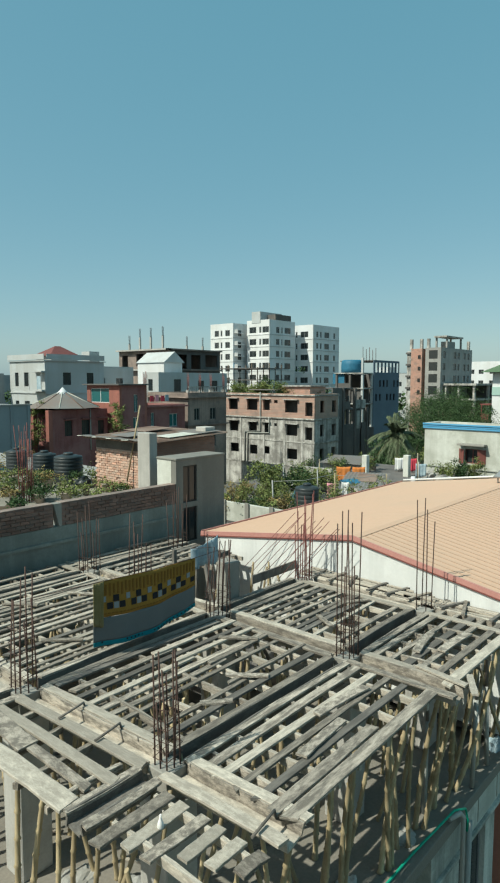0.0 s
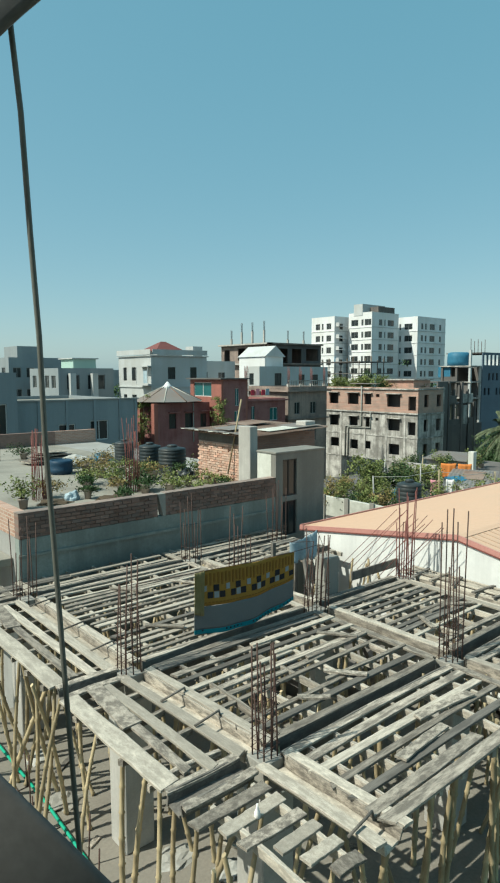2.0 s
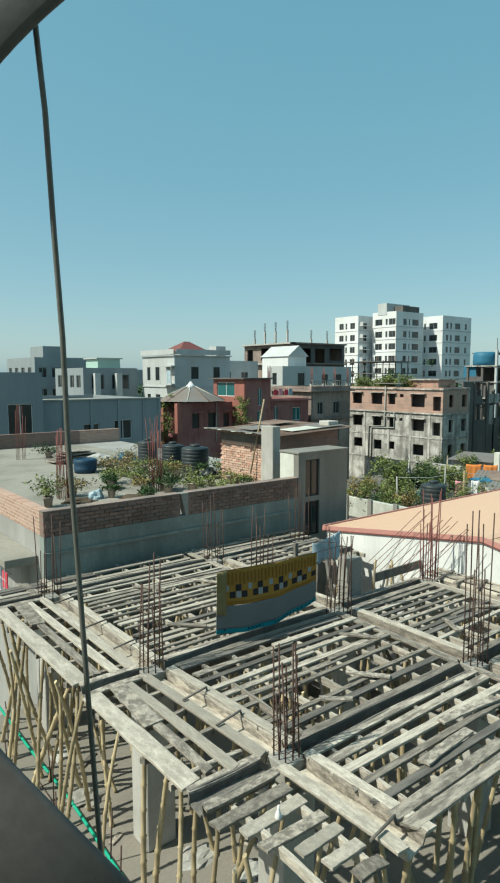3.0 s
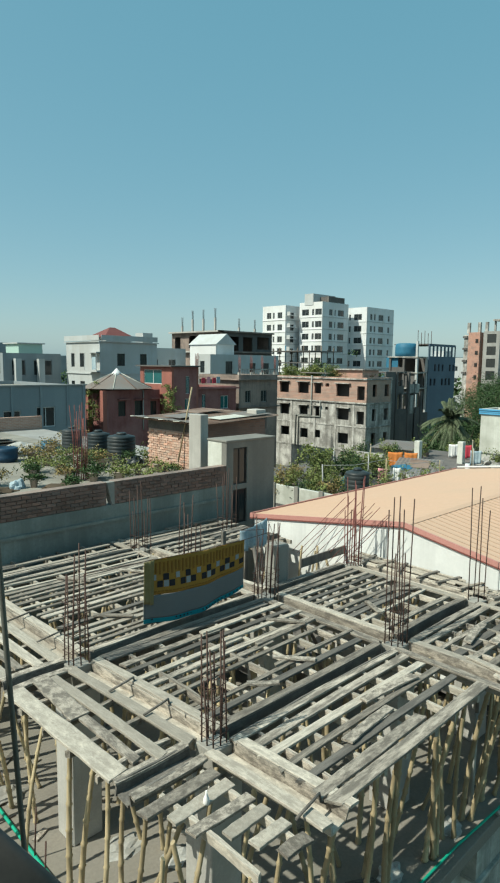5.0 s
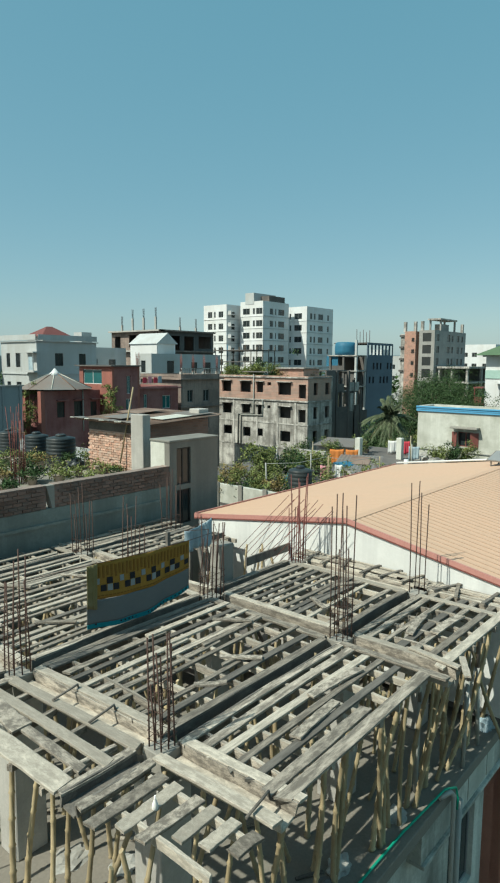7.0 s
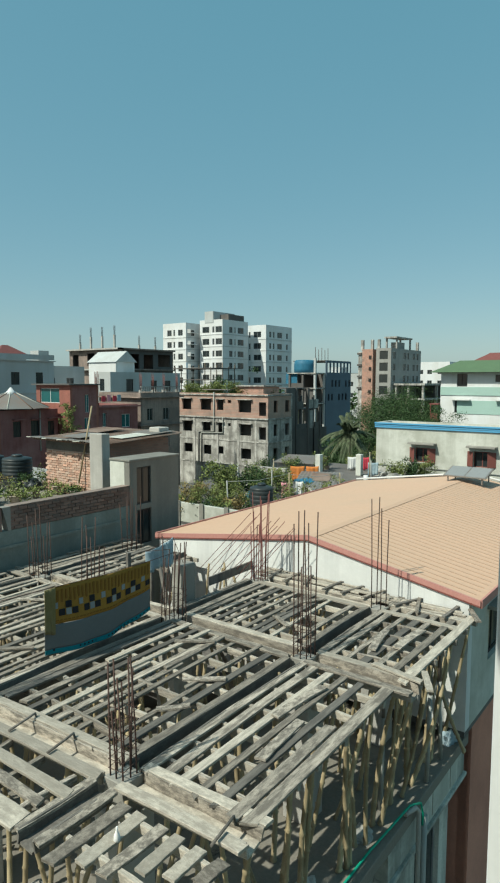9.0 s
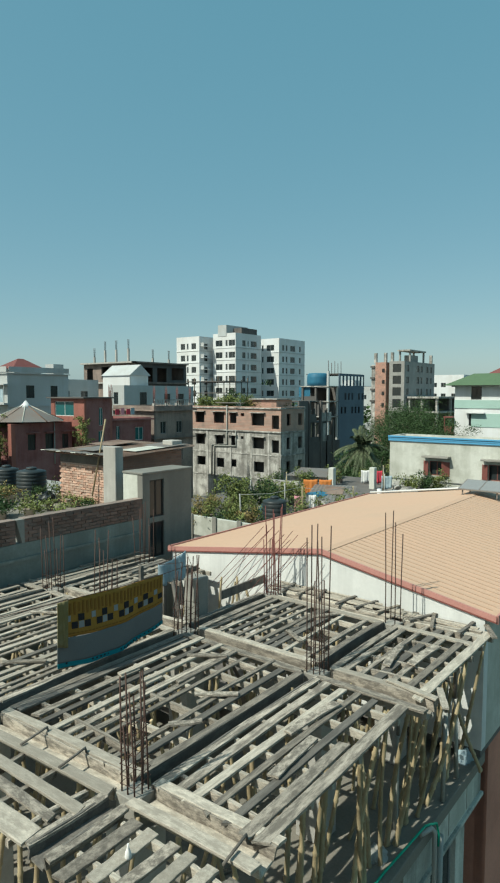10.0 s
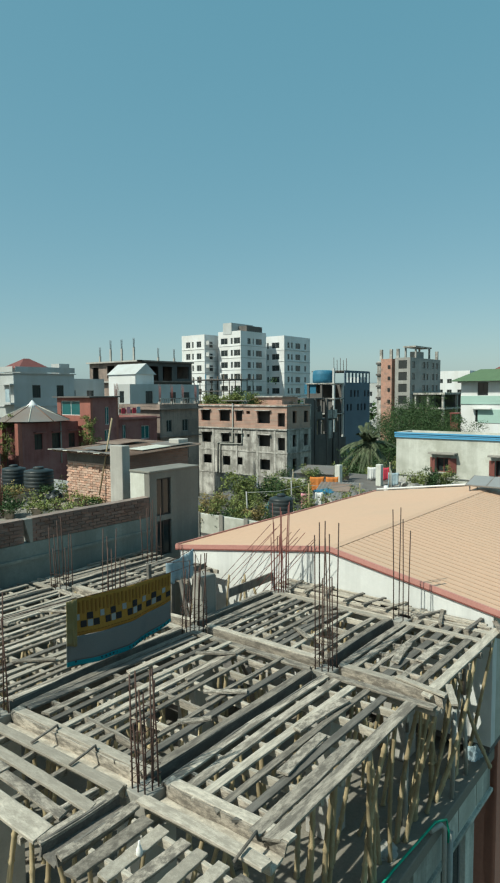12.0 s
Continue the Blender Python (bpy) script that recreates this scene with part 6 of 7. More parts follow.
def shrub(x, y, z, h, w, material, seed, n=420, size=0.085, pot=True, label="", name="potted_plant", stems=6):
    rr = random.Random(seed)
    t = thing(name, (x, y, z), label or "leafy potted shrub on the roof", "plant", "plants on the roofs")
    base = 0.0
    if pot:
        pr = 0.16 * min(1.3, max(0.8, w * 1.2))
        bm = bmesh.new()
        lathe(bm, [(pr * 0.72, 0), (pr * 0.95, 0.26), (pr * 1.08, 0.27), (pr * 1.08, 0.31), (pr * 0.9, 0.31), (pr * 0.86, 0.27)], 14)
        part("pot", bm, POT, t)
        base = 0.27
    sm, lm = bmesh.new(), bmesh.new()
    foot = Vector((0, 0, base))
    for k in range(stems):
        a, r = rr.uniform(0, 6.28), w * rr.uniform(0.25, 0.9) * 0.5
        top = Vector((math.cos(a) * r, math.sin(a) * r, base + (h - base) * rr.uniform(0.5, 1.0)))
        midp = Vector((top.x * 0.4, top.y * 0.4, base + (top.z - base) * 0.55))
        tube(sm, [(0.02 * math.cos(a), 0.02 * math.sin(a), base - 0.05), midp, top], 0.014, 4, [0.018, 0.012, 0.006])
        for _ in range(5):
            c = foot.lerp(top, rr.uniform(0.12, 1.05)) + Vector((rr.gauss(0, 0.2), rr.gauss(0, 0.2), rr.gauss(0, 0.06))) * w
            leaf_cluster(lm, c, w * 0.2, n // (stems * 5), size, rr)
    part("branchwork", sm, BARK, t)
    part("foliage", lm, material, t)
    return t


# terrace plants
spec = ((6.29, 18.72, 1.7, 0.7, LEAF, 1), (7.5, 19.9, 0.9, 0.9, LEAF_DRY, 2), (9.04, 20.3, 0.7, 0.6, LEAF, 3), (10.2, 20.5, 1.2, 1.0, LEAF_LIGHT, 4), (10.7, 22.5, 1.5, 1.2, LEAF_DRY, 5), (10.5, 19.1, 1.1, 0.9, LEAF, 6),
        (9.6, 21.3, 1.0, 1.0, LEAF_LIGHT, 7), (10.3, 18.6, 0.8, 0.8, LEAF, 8), (11.0, 18.2, 0.9, 0.9, LEAF, 9), (11.6, 19.2, 1.2, 0.9, LEAF_LIGHT, 10), (11.0, 20.6, 1.3, 0.9, LEAF, 11), (12.1, 18.7, 0.6, 0.5, LEAF_LIGHT, 12),
        (12.9, 18.7, 0.7, 0.6, LEAF, 13), (13.0, 17.9, 0.6, 0.5, LEAF_LIGHT, 14), (12.6, 17.4, 0.5, 0.6, LEAF, 15), (12.1, 21.0, 1.4, 0.8, LEAF_DRY, 16), (9.8, 19.3, 0.7, 0.7, LEAF_DRY, 17), (8.4, 18.9, 0.35, 0.5, LEAF, 18),
        (10.45, 29.7, 1.4, 1.0, LEAF, 19), (13.6, 26.0, 1.6, 1.1, LEAF_DRY, 20), (12.4, 25.6, 1.3, 1.2, LEAF_DRY, 21), (12.9, 20.4, 1.5, 0.7, LEAF, 22), (11.8, 17.6, 0.5, 0.6, LEAF_LIGHT, 23), (9.0, 17.6, 0.4, 0.6, LEAF, 24),
        (11.7, 22.8, 1.2, 1.0, LEAF, 25), (13.3, 19.85, 1.6, 0.7, LEAF_LIGHT, 26), (12.2, 22.0, 1.0, 0.8, LEAF_LIGHT, 27), (10.9, 24.2, 1.1, 1.0, LEAF_DRY, 28))
for x, y, h, w, m_, sd in spec:
    m_ = LEAF_LIGHT if m_ is LEAF and sd % 4 == 1 else m_
    kind_ = {LEAF: "dark green", LEAF_LIGHT: "light green", LEAF_DRY: "dry yellowish"}[m_]
    shrub(x, y, NZ, h * (0.30 if x > 9.3 and h < 1.55 else 0.5) + 0.14, w * 1.1, m_, sd, n=330 if x > 11.5 and y < 20 else 600, size=0.075, label=f"{kind_} potted shrub on the roof terrace")
# middle roof garden
rr = random.Random(5)
for k in range(15):
    u = k / 14
    x, y = 21.0 + 1.4 * (k % 3) + rr.uniform(-0.3, 0.3), 23.2 - 5.2 * u + rr.uniform(-0.4, 0.4)
    h = rr.uniform(0.6, 1.2) if k < 11 else rr.uniform(0.5, 1.0)
    m_ = rr.choice((LEAF_LIGHT, LEAF_LIGHT, LEAF, LEAF_DRY))
    shrub(x, y, MZ, h + 0.55, 0.95, m_, 60 + k, n=1000, size=0.085, label="bushy potted plant in the roof garden")
for k in range(5):
    shrub(24.6 + 1.3 * k, 20.9 + 0.5 * (k % 2), MZ, 2.2 - 0.2 * k, 1.5, rr.choice((LEAF, LEAF_LIGHT)), 90 + k, n=1700, size=0.13, label="tall leafy tree in a tub in the roof garden", stems=8)
for k in range(4):
    shrub(26.5 + 1.2 * k, 18.0 - 0.3 * k, MZ, 1.3, 0.9, LEAF_LIGHT, 120 + k, n=300, size=0.1, label="small potted plant in the roof garden")
# weeds and bushes on the bare brick house
for k in range(14):
    x, y = 64.6 + rr.uniform(0, 3.5), 60.5 - k * 1.0 + rr.uniform(-0.3, 0.3)
    h = rr.uniform(1.1, 2.3) if k < 8 else rr.uniform(0.4, 0.9)
    shrub(x, y, 12.2, h, 2.0, rr.choice((LEAF, LEAF_LIGHT, LEAF_LIGHT, LEAF_DRY)), 140 + k, n=900, size=0.19, pot=False, name="rooftop_bush", label="wild green bush growing on the flat roof")
shrub(82.0, 62.0, 0, 16.0, 3.0, LEAF, 170, n=600, size=0.4, pot=False, name="rooftop_bush", label="dark tree top rising behind the roofs")
def creeper(x, y, z0, z1, w, material, seed):
    """A slender climber: a thin stem from the ground and a narrow leafy column near its top."""
    rr = random.Random(seed)
    t = thing("creeper_tree", (x, y, 0), "slender green climber against the red wall", "climber", "climbers on the red houses")
    part("stem", tube(bmesh.new(), [(0, 0, 0), (0.08, 0.05, z0 * 0.6), (0, 0, z1 - 0.2)], 0.06, 5, [0.08, 0.06, 0.02]), BARK, t)
    lm = bmesh.new()
    for _ in range(34):
        u = rr.random()
        leaf_cluster(lm, (rr.gauss(0, 0.3) * w, rr.gauss(0, 0.3) * w, z0 + (z1 - z0) * u), w * (0.34 - 0.12 * u), 46, 0.15, rr)
    part("foliage", lm, material, t)


creeper(30.0, 51.85, 8.2, 12.2, 1.2, LEAF_LIGHT, 180)
creeper(36.5, 48.8, 9.2, 11.9, 1.1, LEAF_LIGHT, 181)
creeper(30.0, 53.9, 7.6, 9.4, 0.9, LEAF, 182)


def tree(x, y, height, crown, seed, material=None, n=2600):
    rr = random.Random(seed)
    t = thing("broadleaf_tree", (x, y, 0), "dense dark green broadleaf tree behind the houses", "tree", "trees behind the houses")
    tm, lm = bmesh.new(), bmesh.new()
    top = height * 0.55
    tube(tm, [(0, 0, 0), (0.1, 0.05, top * 0.5), (0.2, -0.1, top)], 0.3, 8, [0.34, 0.26, 0.18])
    for k in range(16):
        a, e = rr.uniform(0, 6.28), rr.uniform(0.1, 1.3)
        r = crown * rr.uniform(0.5, 1.0)
        end = Vector((math.cos(a) * r * math.cos(e * 0.7), math.sin(a) * r * math.cos(e * 0.7), top + (height - top) * math.sin(e) * rr.uniform(0.75, 1.05)))
        tube(tm, [(0.2, -0.1, top * rr.uniform(0.7, 1.0)), end * 0.5 + Vector((0, 0, top * 0.4)), end], 0.08, 5, [0.12, 0.07, 0.03])
        for _ in range(6):
            c = end + Vector((rr.gauss(0, 1), rr.gauss(0, 1), rr.gauss(0, 0.7))) * crown * 0.24
            leaf_cluster(lm, c, crown * 0.24, n // 96, 0.16, rr, 0.7)
    part("trunk", tm, BARK, t)
    part("crown", lm, material or LEAF, t)


for k, (x, y, h, c) in enumerate(((72, 31.4, 11.4, 4.6), (76, 34.0, 12.0, 5.0), (68, 31.6, 9.8, 4.2), (66, 29.6, 9.6, 4.2), (79, 31.0, 11.0, 4.6), (85, 37, 12.0, 5.0), (66, 27.5, 9.0, 4.0),
                                   (70.5, 27.8, 10.4, 3.8), (54.0, 29.5, 7.4, 2.6), (51.0, 27.6, 6.6, 2.4), (61.0, 31.5, 8.2, 3.0))):
    tree(x, y, h, c, 300 + k, n=12500)

# coconut palm
palm = thing("coconut_palm", (48.5, 25.9, 0.0), "coconut palm with drooping fronds", "palm tree")
tm = bmesh.new(); tube(tm, [(0, 0, 0), (0.15, 0.1, 4), (0.0, 0.25, 9.5)], 0.16, 8, [0.22, 0.17, 0.13]); part("trunk", tm, BARK, palm)
rr = random.Random(77)
for k in range(30):
    fm = bmesh.new()
    a, e = k * 2.399, rr.uniform(-0.7, 1.4)
    L_ = rr.uniform(1.9, 2.7)
    pts = []
    for i in range(9):
        u = i / 8
        r = L_ * u * (math.cos(e) * 0.9 + 0.1)
        z = 9.5 + L_ * u * math.sin(e) - 1.15 * u * u * (0.5 + 0.6 * math.cos(e))
        pts.append(Vector((math.cos(a) * r, 0.25 + math.sin(a) * r, z)))
    tube(fm, pts, 0.03, 4, [0.035 - 0.003 * i for i in range(9)])
    sidev = Vector((-math.sin(a), math.cos(a), 0))
    for i in range(1, 9):
        for s in (-1, 1):
            for w in (0, 0.33, 0.66):
                p = pts[i - 1].lerp(pts[i], w + 0.1)
                tip = p + sidev * s * (0.55 - 0.035 * i) + (pts[i] - pts[i - 1]) * 0.6 + Vector((0, 0, -0.24))
                o = (pts[i] - pts[i - 1]).normalized() * 0.07
                fm.faces.new([fm.verts.new(p - o), fm.verts.new((p + tip) / 2 - o + Vector((0, 0, 0.08))), fm.verts.new(tip), fm.verts.new((p + tip) / 2 + o + Vector((0, 0, 0.08)))])
    part("frond", fm, LEAF_DRY if (e < -0.62) else PALM_LEAF, palm)


# ================================================================ terrace things
def water_tank(x, y, z, r, h, label="black ribbed plastic water tank on the roof"):
    t = thing("water_tank", (x, y, z), label, "water tank", "water tanks")
    prof = [(r * 0.97, 0.0)]
    for k in range(7):
        a = h * 0.84 * k / 7
        prof += [(r, a + 0.02), (r, a + h * 0.085), (r * 0.975, a + h * 0.095), (r * 0.975, a + h * 0.11)]
    prof += [(r, h * 0.86), (r * 0.95, h * 0.90), (r * 0.6, h * 0.94), (r * 0.34, h * 0.955)]
    bm = bmesh.new(); lathe(bm, prof, 28); part("body", bm, BLACK_PLASTIC, t)
    bm = bmesh.new(); lathe(bm, [(r * 0.36, h * 0.94), (r * 0.36, h), (r * 0.3, h * 1.02), (r * 0.05, h * 1.025)], 20); part("lid", bm, BLACK_PLASTIC, t)
    part("outlet", tube(bmesh.new(), [(-r * 0.9, -0.2, h * 0.08), (-r * 1.25, -0.25, h * 0.08), (-r * 1.25, -0.25, 0.0)], 0.025, 6), PVC, t)


water_tank(12.95, 24.75, NZ, 0.42, 1.12)
water_tank(13.0, 22.75, NZ, 0.46, 1.14)
water_tank(13.2, 21.4, NZ, 0.54, 1.14)
water_tank(23.3, 17.5, MZ, 0.56, 1.6, "dark plastic water tank in the roof garden")
for x, y, h, n in ((7.15, 19.7, 2.0, 5), (9.2, 29.9, 2.3, 3), (10.1, 19.05, 2.3, 5), (12.6, 14.6, 0.0, 0)):
    if n:
        cage(x, y, h - 0.0, 0.16, 0.16, PINKSTEEL, n, 0, NZ - 0.1, 0.12, "red-primed column bars standing on the roof terrace")
drum = thing("blue_drum", (9.93, 24.4, NZ), "dark blue plastic drum on the terrace", "drum")
bm = bmesh.new(); lathe(bm, [(0.42, 0), (0.46, 0.2), (0.44, 0.22), (0.46, 0.4), (0.46, 0.52), (0.40, 0.56), (0.38, 0.5)], 20); part("body", bm, DRUM_BLUE, drum)


def terrace_heap(name, label, x, y, z, r, h, material, seed):
    ob = heap(name, label, x, y, r, h, material, seed)
    ob.location.z = z
    return ob


terrace_heap("grey_tarp", "crumpled grey tarpaulin over stored goods", 11.3, 26.0, NZ, 0.9, 0.42, SACK, 31)
terrace_heap("blue_tarp", "crumpled blue plastic sheet on the terrace", 12.9, 26.7, NZ, 0.45, 0.35, TARP_BLUE, 32)
terrace_heap("blue_bag", "light blue plastic bag on the terrace", 7.95, 19.05, NZ, 0.22, 0.26, C_PALE, 33)
terrace_heap("soil_bed", "low bed of dark soil and leaves", 7.3, 18.95, NZ, 0.5, 0.1, SOIL, 34)
terrace_heap("soil_bed", "low bed of dark soil and leaves", 9.1, 18.3, NZ, 0.6, 0.12, SOIL, 35)
terrace_heap("black_sack", "black sack beside the hut", 12.9, 20.1, NZ, 0.35, 0.4, BLACK_PLASTIC, 36)
pile = thing("sheet_pile", (11.0, 27.8, NZ), "pile of old tin sheets and boards on the terrace", "pile")
for k in range(7):
    place(part("sheet", boxes((-1.3 + 0.1 * k, -0.5, 0.05 + 0.07 * k, 1.2 - 0.12 * k, 0.5, 0.085 + 0.07 * k)), TIN_GREY if k % 2 else WOOD, pile), pose(0, 0, 0, rng.uniform(-3, 3), rng.uniform(-3, 3), rng.uniform(-15, 15)))
basin = thing("white_basin", (15.9, 16.75, 11.93), "white cement block on the hut roof", "block")
part("block_body", boxes((-0.25, -0.25, -0.02, 0.25, 0.25, 0.30), bevel=0.02), PALE_CONC, basin)
pole = thing("leaning_pole", (0, 0, 0), "pale bamboo pole leaning on the hut", "pole")
part("pole_rod", tube(bmesh.new(), [(12.95, 17.55, NZ + 0.5), (13.35, 17.3, 13.05)], 0.028, 6), BAMBOO, pole)
cl = thing("porch_laundry", (0, 0, 0), "red and blue laundry hung in the side balcony", "laundry")
part("line", tube(bmesh.new(), [(3.91, 14.65, 9.46), (3.91, 20.15, 9.46)], 0.006, 4), RUST, cl)
part("red_garment", boxes((3.9, 14.95, 9.0, 3.92, 15.3, 9.4)), C_RED, cl)
part("blue_garment", boxes((3.9, 15.4, 8.9, 3.92, 15.9, 9.45)), C_PALE, cl)

# ---------------------------------------------------------------- sheds and clutter on the middle roofs
def tin_shed(x, y, turn, length, width, z, zf, zb, label, patch_at=None):
    """A low shed from the middle of its front edge, its corrugated roof rising from zf to zb."""
    s = thing("tin_shed", (x, y, 0), label, "shed", turn=turn)
    h = width / 2
    part("wall", boxes((0.3, -h + 0.2, z, length - 0.2, h - 0.2, zf - 0.03)), OLD_CONC, s)
    bm = bmesh.new()
    n = int(width / 0.11)
    rows = []
    for k in range(n + 1):
        up = 0.03 * (k % 2)
        rows.append((bm.verts.new((0, -h + k * 0.11, zf + up)), bm.verts.new((length, -h + k * 0.11, zb + up))))
    for a, b in zip(rows, rows[1:]):
        bm.faces.new((a[0], a[1], b[1], b[0]))
    geom = bmesh.ops.extrude_face_region(bm, geom=bm.faces[:])
    bmesh.ops.translate(bm, vec=(0, 0, -0.02), verts=[v for v in geom["geom"] if isinstance(v, bmesh.types.BMVert)])
    bmesh.ops.recalc_face_normals(bm, faces=bm.faces[:])
    part("roof", bm, TIN_GREY, s, "grey corrugated roof")
    if patch_at:
        a, b, c, d = patch_at
        slope = math.degrees(math.atan2(zb - zf, length))
        place(part("patch_sheet", boxes((a, c, 0.035, b, d, 0.05)), TIN, s, "rust-brown patch sheet"), pose(0, 0, zf, 0, -slope, 0))
    return s


tin_shed(28.8, 18.15, 24, 5.6, 2.7, MZ - 0.1, 7.82, 8.24, "small shed with a grey corrugated tin roof and a rust patch", (3.0, 5.0, -0.7, 0.5))
tin_shed(38.0, 25.1, 15, 3.6, 3.2, MZ - 0.1, 8.0, 8.2, "low tin-roofed lean-to behind the garden")
for x, y, z in ((36.4, 22.1, 9.0), (38.2, 20.0, 9.0)):
    p_ = thing("concrete_post", (x, y, MZ), "pale concrete column stub on the roof", "post", "column stubs on the low roof")
    part("shaft", boxes((-0.19, -0.19, 0, 0.19, 0.19, z - MZ), bevel=0.02), WHITE_OLD, p_)
wp = thing("white_vent_pipe", (30.2, 15.6, MZ), "white vent pipe on the low roof", "pipe")
part("pipe_run", tube(bmesh.new(), [(0, 0, 0), (0, 0, 1.35)], 0.12, 10), WHITE, wp)
for k, (x, y, m_, w_, lab) in enumerate(((33.4, 21.9, C_ORANGE, 0.9, "orange"), (33.9, 21.1, C_ORANGE, 0.8, "pale orange"), (27.5, 18.9, C_PINK, 0.5, "pink"), (28.2, 18.5, C_WHITE, 0.4, "white"), (40.0, 21.5, C_WHITE, 0.6, "white"), (40.3, 20.6, C_RED, 0.5, "red"), (38.0, 18.9, C_PALE, 0.7, "pale blue"))):
    g = thing("laundry", (x, y, MZ), f"{lab} garment hung to dry on the roof", "laundry", "laundry on the roofs")
    bm = hung_sheet(bmesh.new(), -w_ / 2, w_ / 2, (1.0, 1.0), (0.05, 0.15), 0, 0.04, 0.05, 12, 6, seed=k)
    place(part("garment", bm, m_, g), pose(0, 0, 0, 0, 0, -50))
    part("line_post", tube(bmesh.new(), [(0.05, 0.05, 0.0), (0.05, 0.05, 1.05)], 0.02, 5), RUST, g)
terrace_heap("blue_net", "blue net bundle on the tin shed", 31.2, 20.0, 8.0, 0.7, 0.18, TARP_BLUE, 41)
terrace_heap("blue_bucket", "blue plastic bucket in the roof garden", 26.0, 20.2, MZ, 0.3, 0.6, TARP_BLUE, 42)
for k, (x, y) in enumerate(((29.5, 18.5), (32.2, 16.0), (37.5, 17.2), (35.0, 16.2), (39.2, 18.6), (28.2, 16.6), (25.6, 16.8), (40, 17.5))):
    terrace_heap("debris_mound", "low heap of broken masonry on the low roof", x, y, MZ, 0.8, 0.45, OLD_CONC, 50 + k)
for k in range(9):
    shrub(33.5 + 1.2 * k, 25.2 - 0.55 * k + 0.8 * (k % 2), MZ, 1.0 + 0.25 * (k % 3), 1.1, LEAF if k % 2 else LEAF_LIGHT, 230 + k, n=700, size=0.1, label="leafy potted plant among the sheds")
for k in range(3):
    shrub(38.2 + 1.0 * k, 17.3 - 0.5 * k, MZ, 1.5, 1.3, LEAF if k % 2 else LEAF_LIGHT, 210 + k, n=1500, size=0.11, pot=False, name="roof_weed", label="green weeds among rubble on the low roof")

# pots, poles, low walls and lines between the garden and the sheds
clut = random.Random(61)
for k in range(16):
    x, y = clut.uniform(21.2, 30.0), 0
    y = 14.9 + (x - 20.5) * 0.45 + clut.uniform(0.2, 3.2)
    g = thing("plant_tub", (x, y, MZ), "cement tub with a small green plant on the low roof", "plant tub", "tubs on the low roof")
    r_ = clut.uniform(0.16, 0.26)
    bm = bmesh.new(); lathe(bm, [(r_ * 0.7, 0), (r_, 0.34), (r_ * 1.1, 0.36), (r_ * 1.1, 0.42), (r_ * 0.9, 0.42), (r_ * 0.85, 0.36)], 12)
    part("tub", bm, clut.choice((POT, PALE_CONC, BLACK_PLASTIC)), g)
    lm = bmesh.new()
    for _ in range(6):
        leaf_cluster(lm, (clut.gauss(0, 0.16), clut.gauss(0, 0.16), 0.5 + clut.uniform(0, 0.45)), 0.18, 22, 0.1, clut)
    part("foliage", lm, clut.choice((LEAF, LEAF_LIGHT)), g)
for k, (x, y, h) in enumerate(((22.6, 18.9, 1.7), (25.4, 17.3, 1.9), (27.2, 19.6, 1.6), (29.3, 16.6, 1.5), (33.6, 16.9, 1.7), (36.9, 18.6, 1.8), (26.4, 21.2, 1.9), (31.5, 22.4, 1.6))):
    g = thing("roof_pole", (x, y, MZ), "thin weathered pole standing on the low roof", "pole", "poles on the low roof")
    part("pole_rod", tube(bmesh.new(), [(0, 0, 0), (0.06 * (k % 3 - 1), 0.05, h)], 0.035, 6), BAMBOO if k % 2 else PVC, g)
for a, b in (((22.6, 18.95, 9.2), (25.4, 17.35, 9.4)), ((25.4, 17.35, 9.35), (29.3, 16.65, 9.0)), ((27.2, 19.65, 9.1), (31.5, 22.45, 9.1)), ((33.6, 16.95, 9.2), (36.9, 18.65, 9.3))):
    g = thing("clothes_line", (0, 0, 0), "thin line strung between poles on the low roof", "line", "lines on the low roof")
    mid_ = ((a[0] + b[0]) / 2, (a[1] + b[1]) / 2, (a[2] + b[2]) / 2 - 0.14)
    part("line_strand", tube(bmesh.new(), [a, mid_, b], 0.012, 5), PVC, g)
for x0, y0, x1, y1, h in ((22.0, 15.6, 24.6, 15.85, 0.7), (26.2, 17.0, 28.4, 17.2, 0.55), (30.6, 15.0, 33.4, 15.25, 0.75), (33.0, 22.6, 33.25, 25.0, 0.8), (27.6, 21.4, 29.8, 21.65, 0.6)):
    g = thing("low_wall", (0, 0, MZ), "low stained brick and render wall on the roof", "low wall", "low walls on the low roof")
    part("masonry", boxes((x0, y0, 0, x1, y1, h), bevel=0.02), OLD_CONC, g)

# bamboo scaffold far left of the towers
sc = thing("timber_scaffold", (0, 0, 0), "open timber scaffold with a blue pole before the towers", "scaffold")
for k in range(11):
    part("pole", tube(bmesh.new(), [(118 + 0.9 * k, 112 - 1.2 * k, 0), (118 + 0.9 * k, 112 - 1.2 * k, 17.6 + 0.5 * (k % 3))], 0.12, 5), TARP_BLUE if k == 2 else BARK, sc)
for z in (14.2, 17.0):
    part("floor", boxes((117, 99, z, 129, 113, z + 0.2)), DARK_CONC, sc)

# far skyline
rr = random.Random(99)
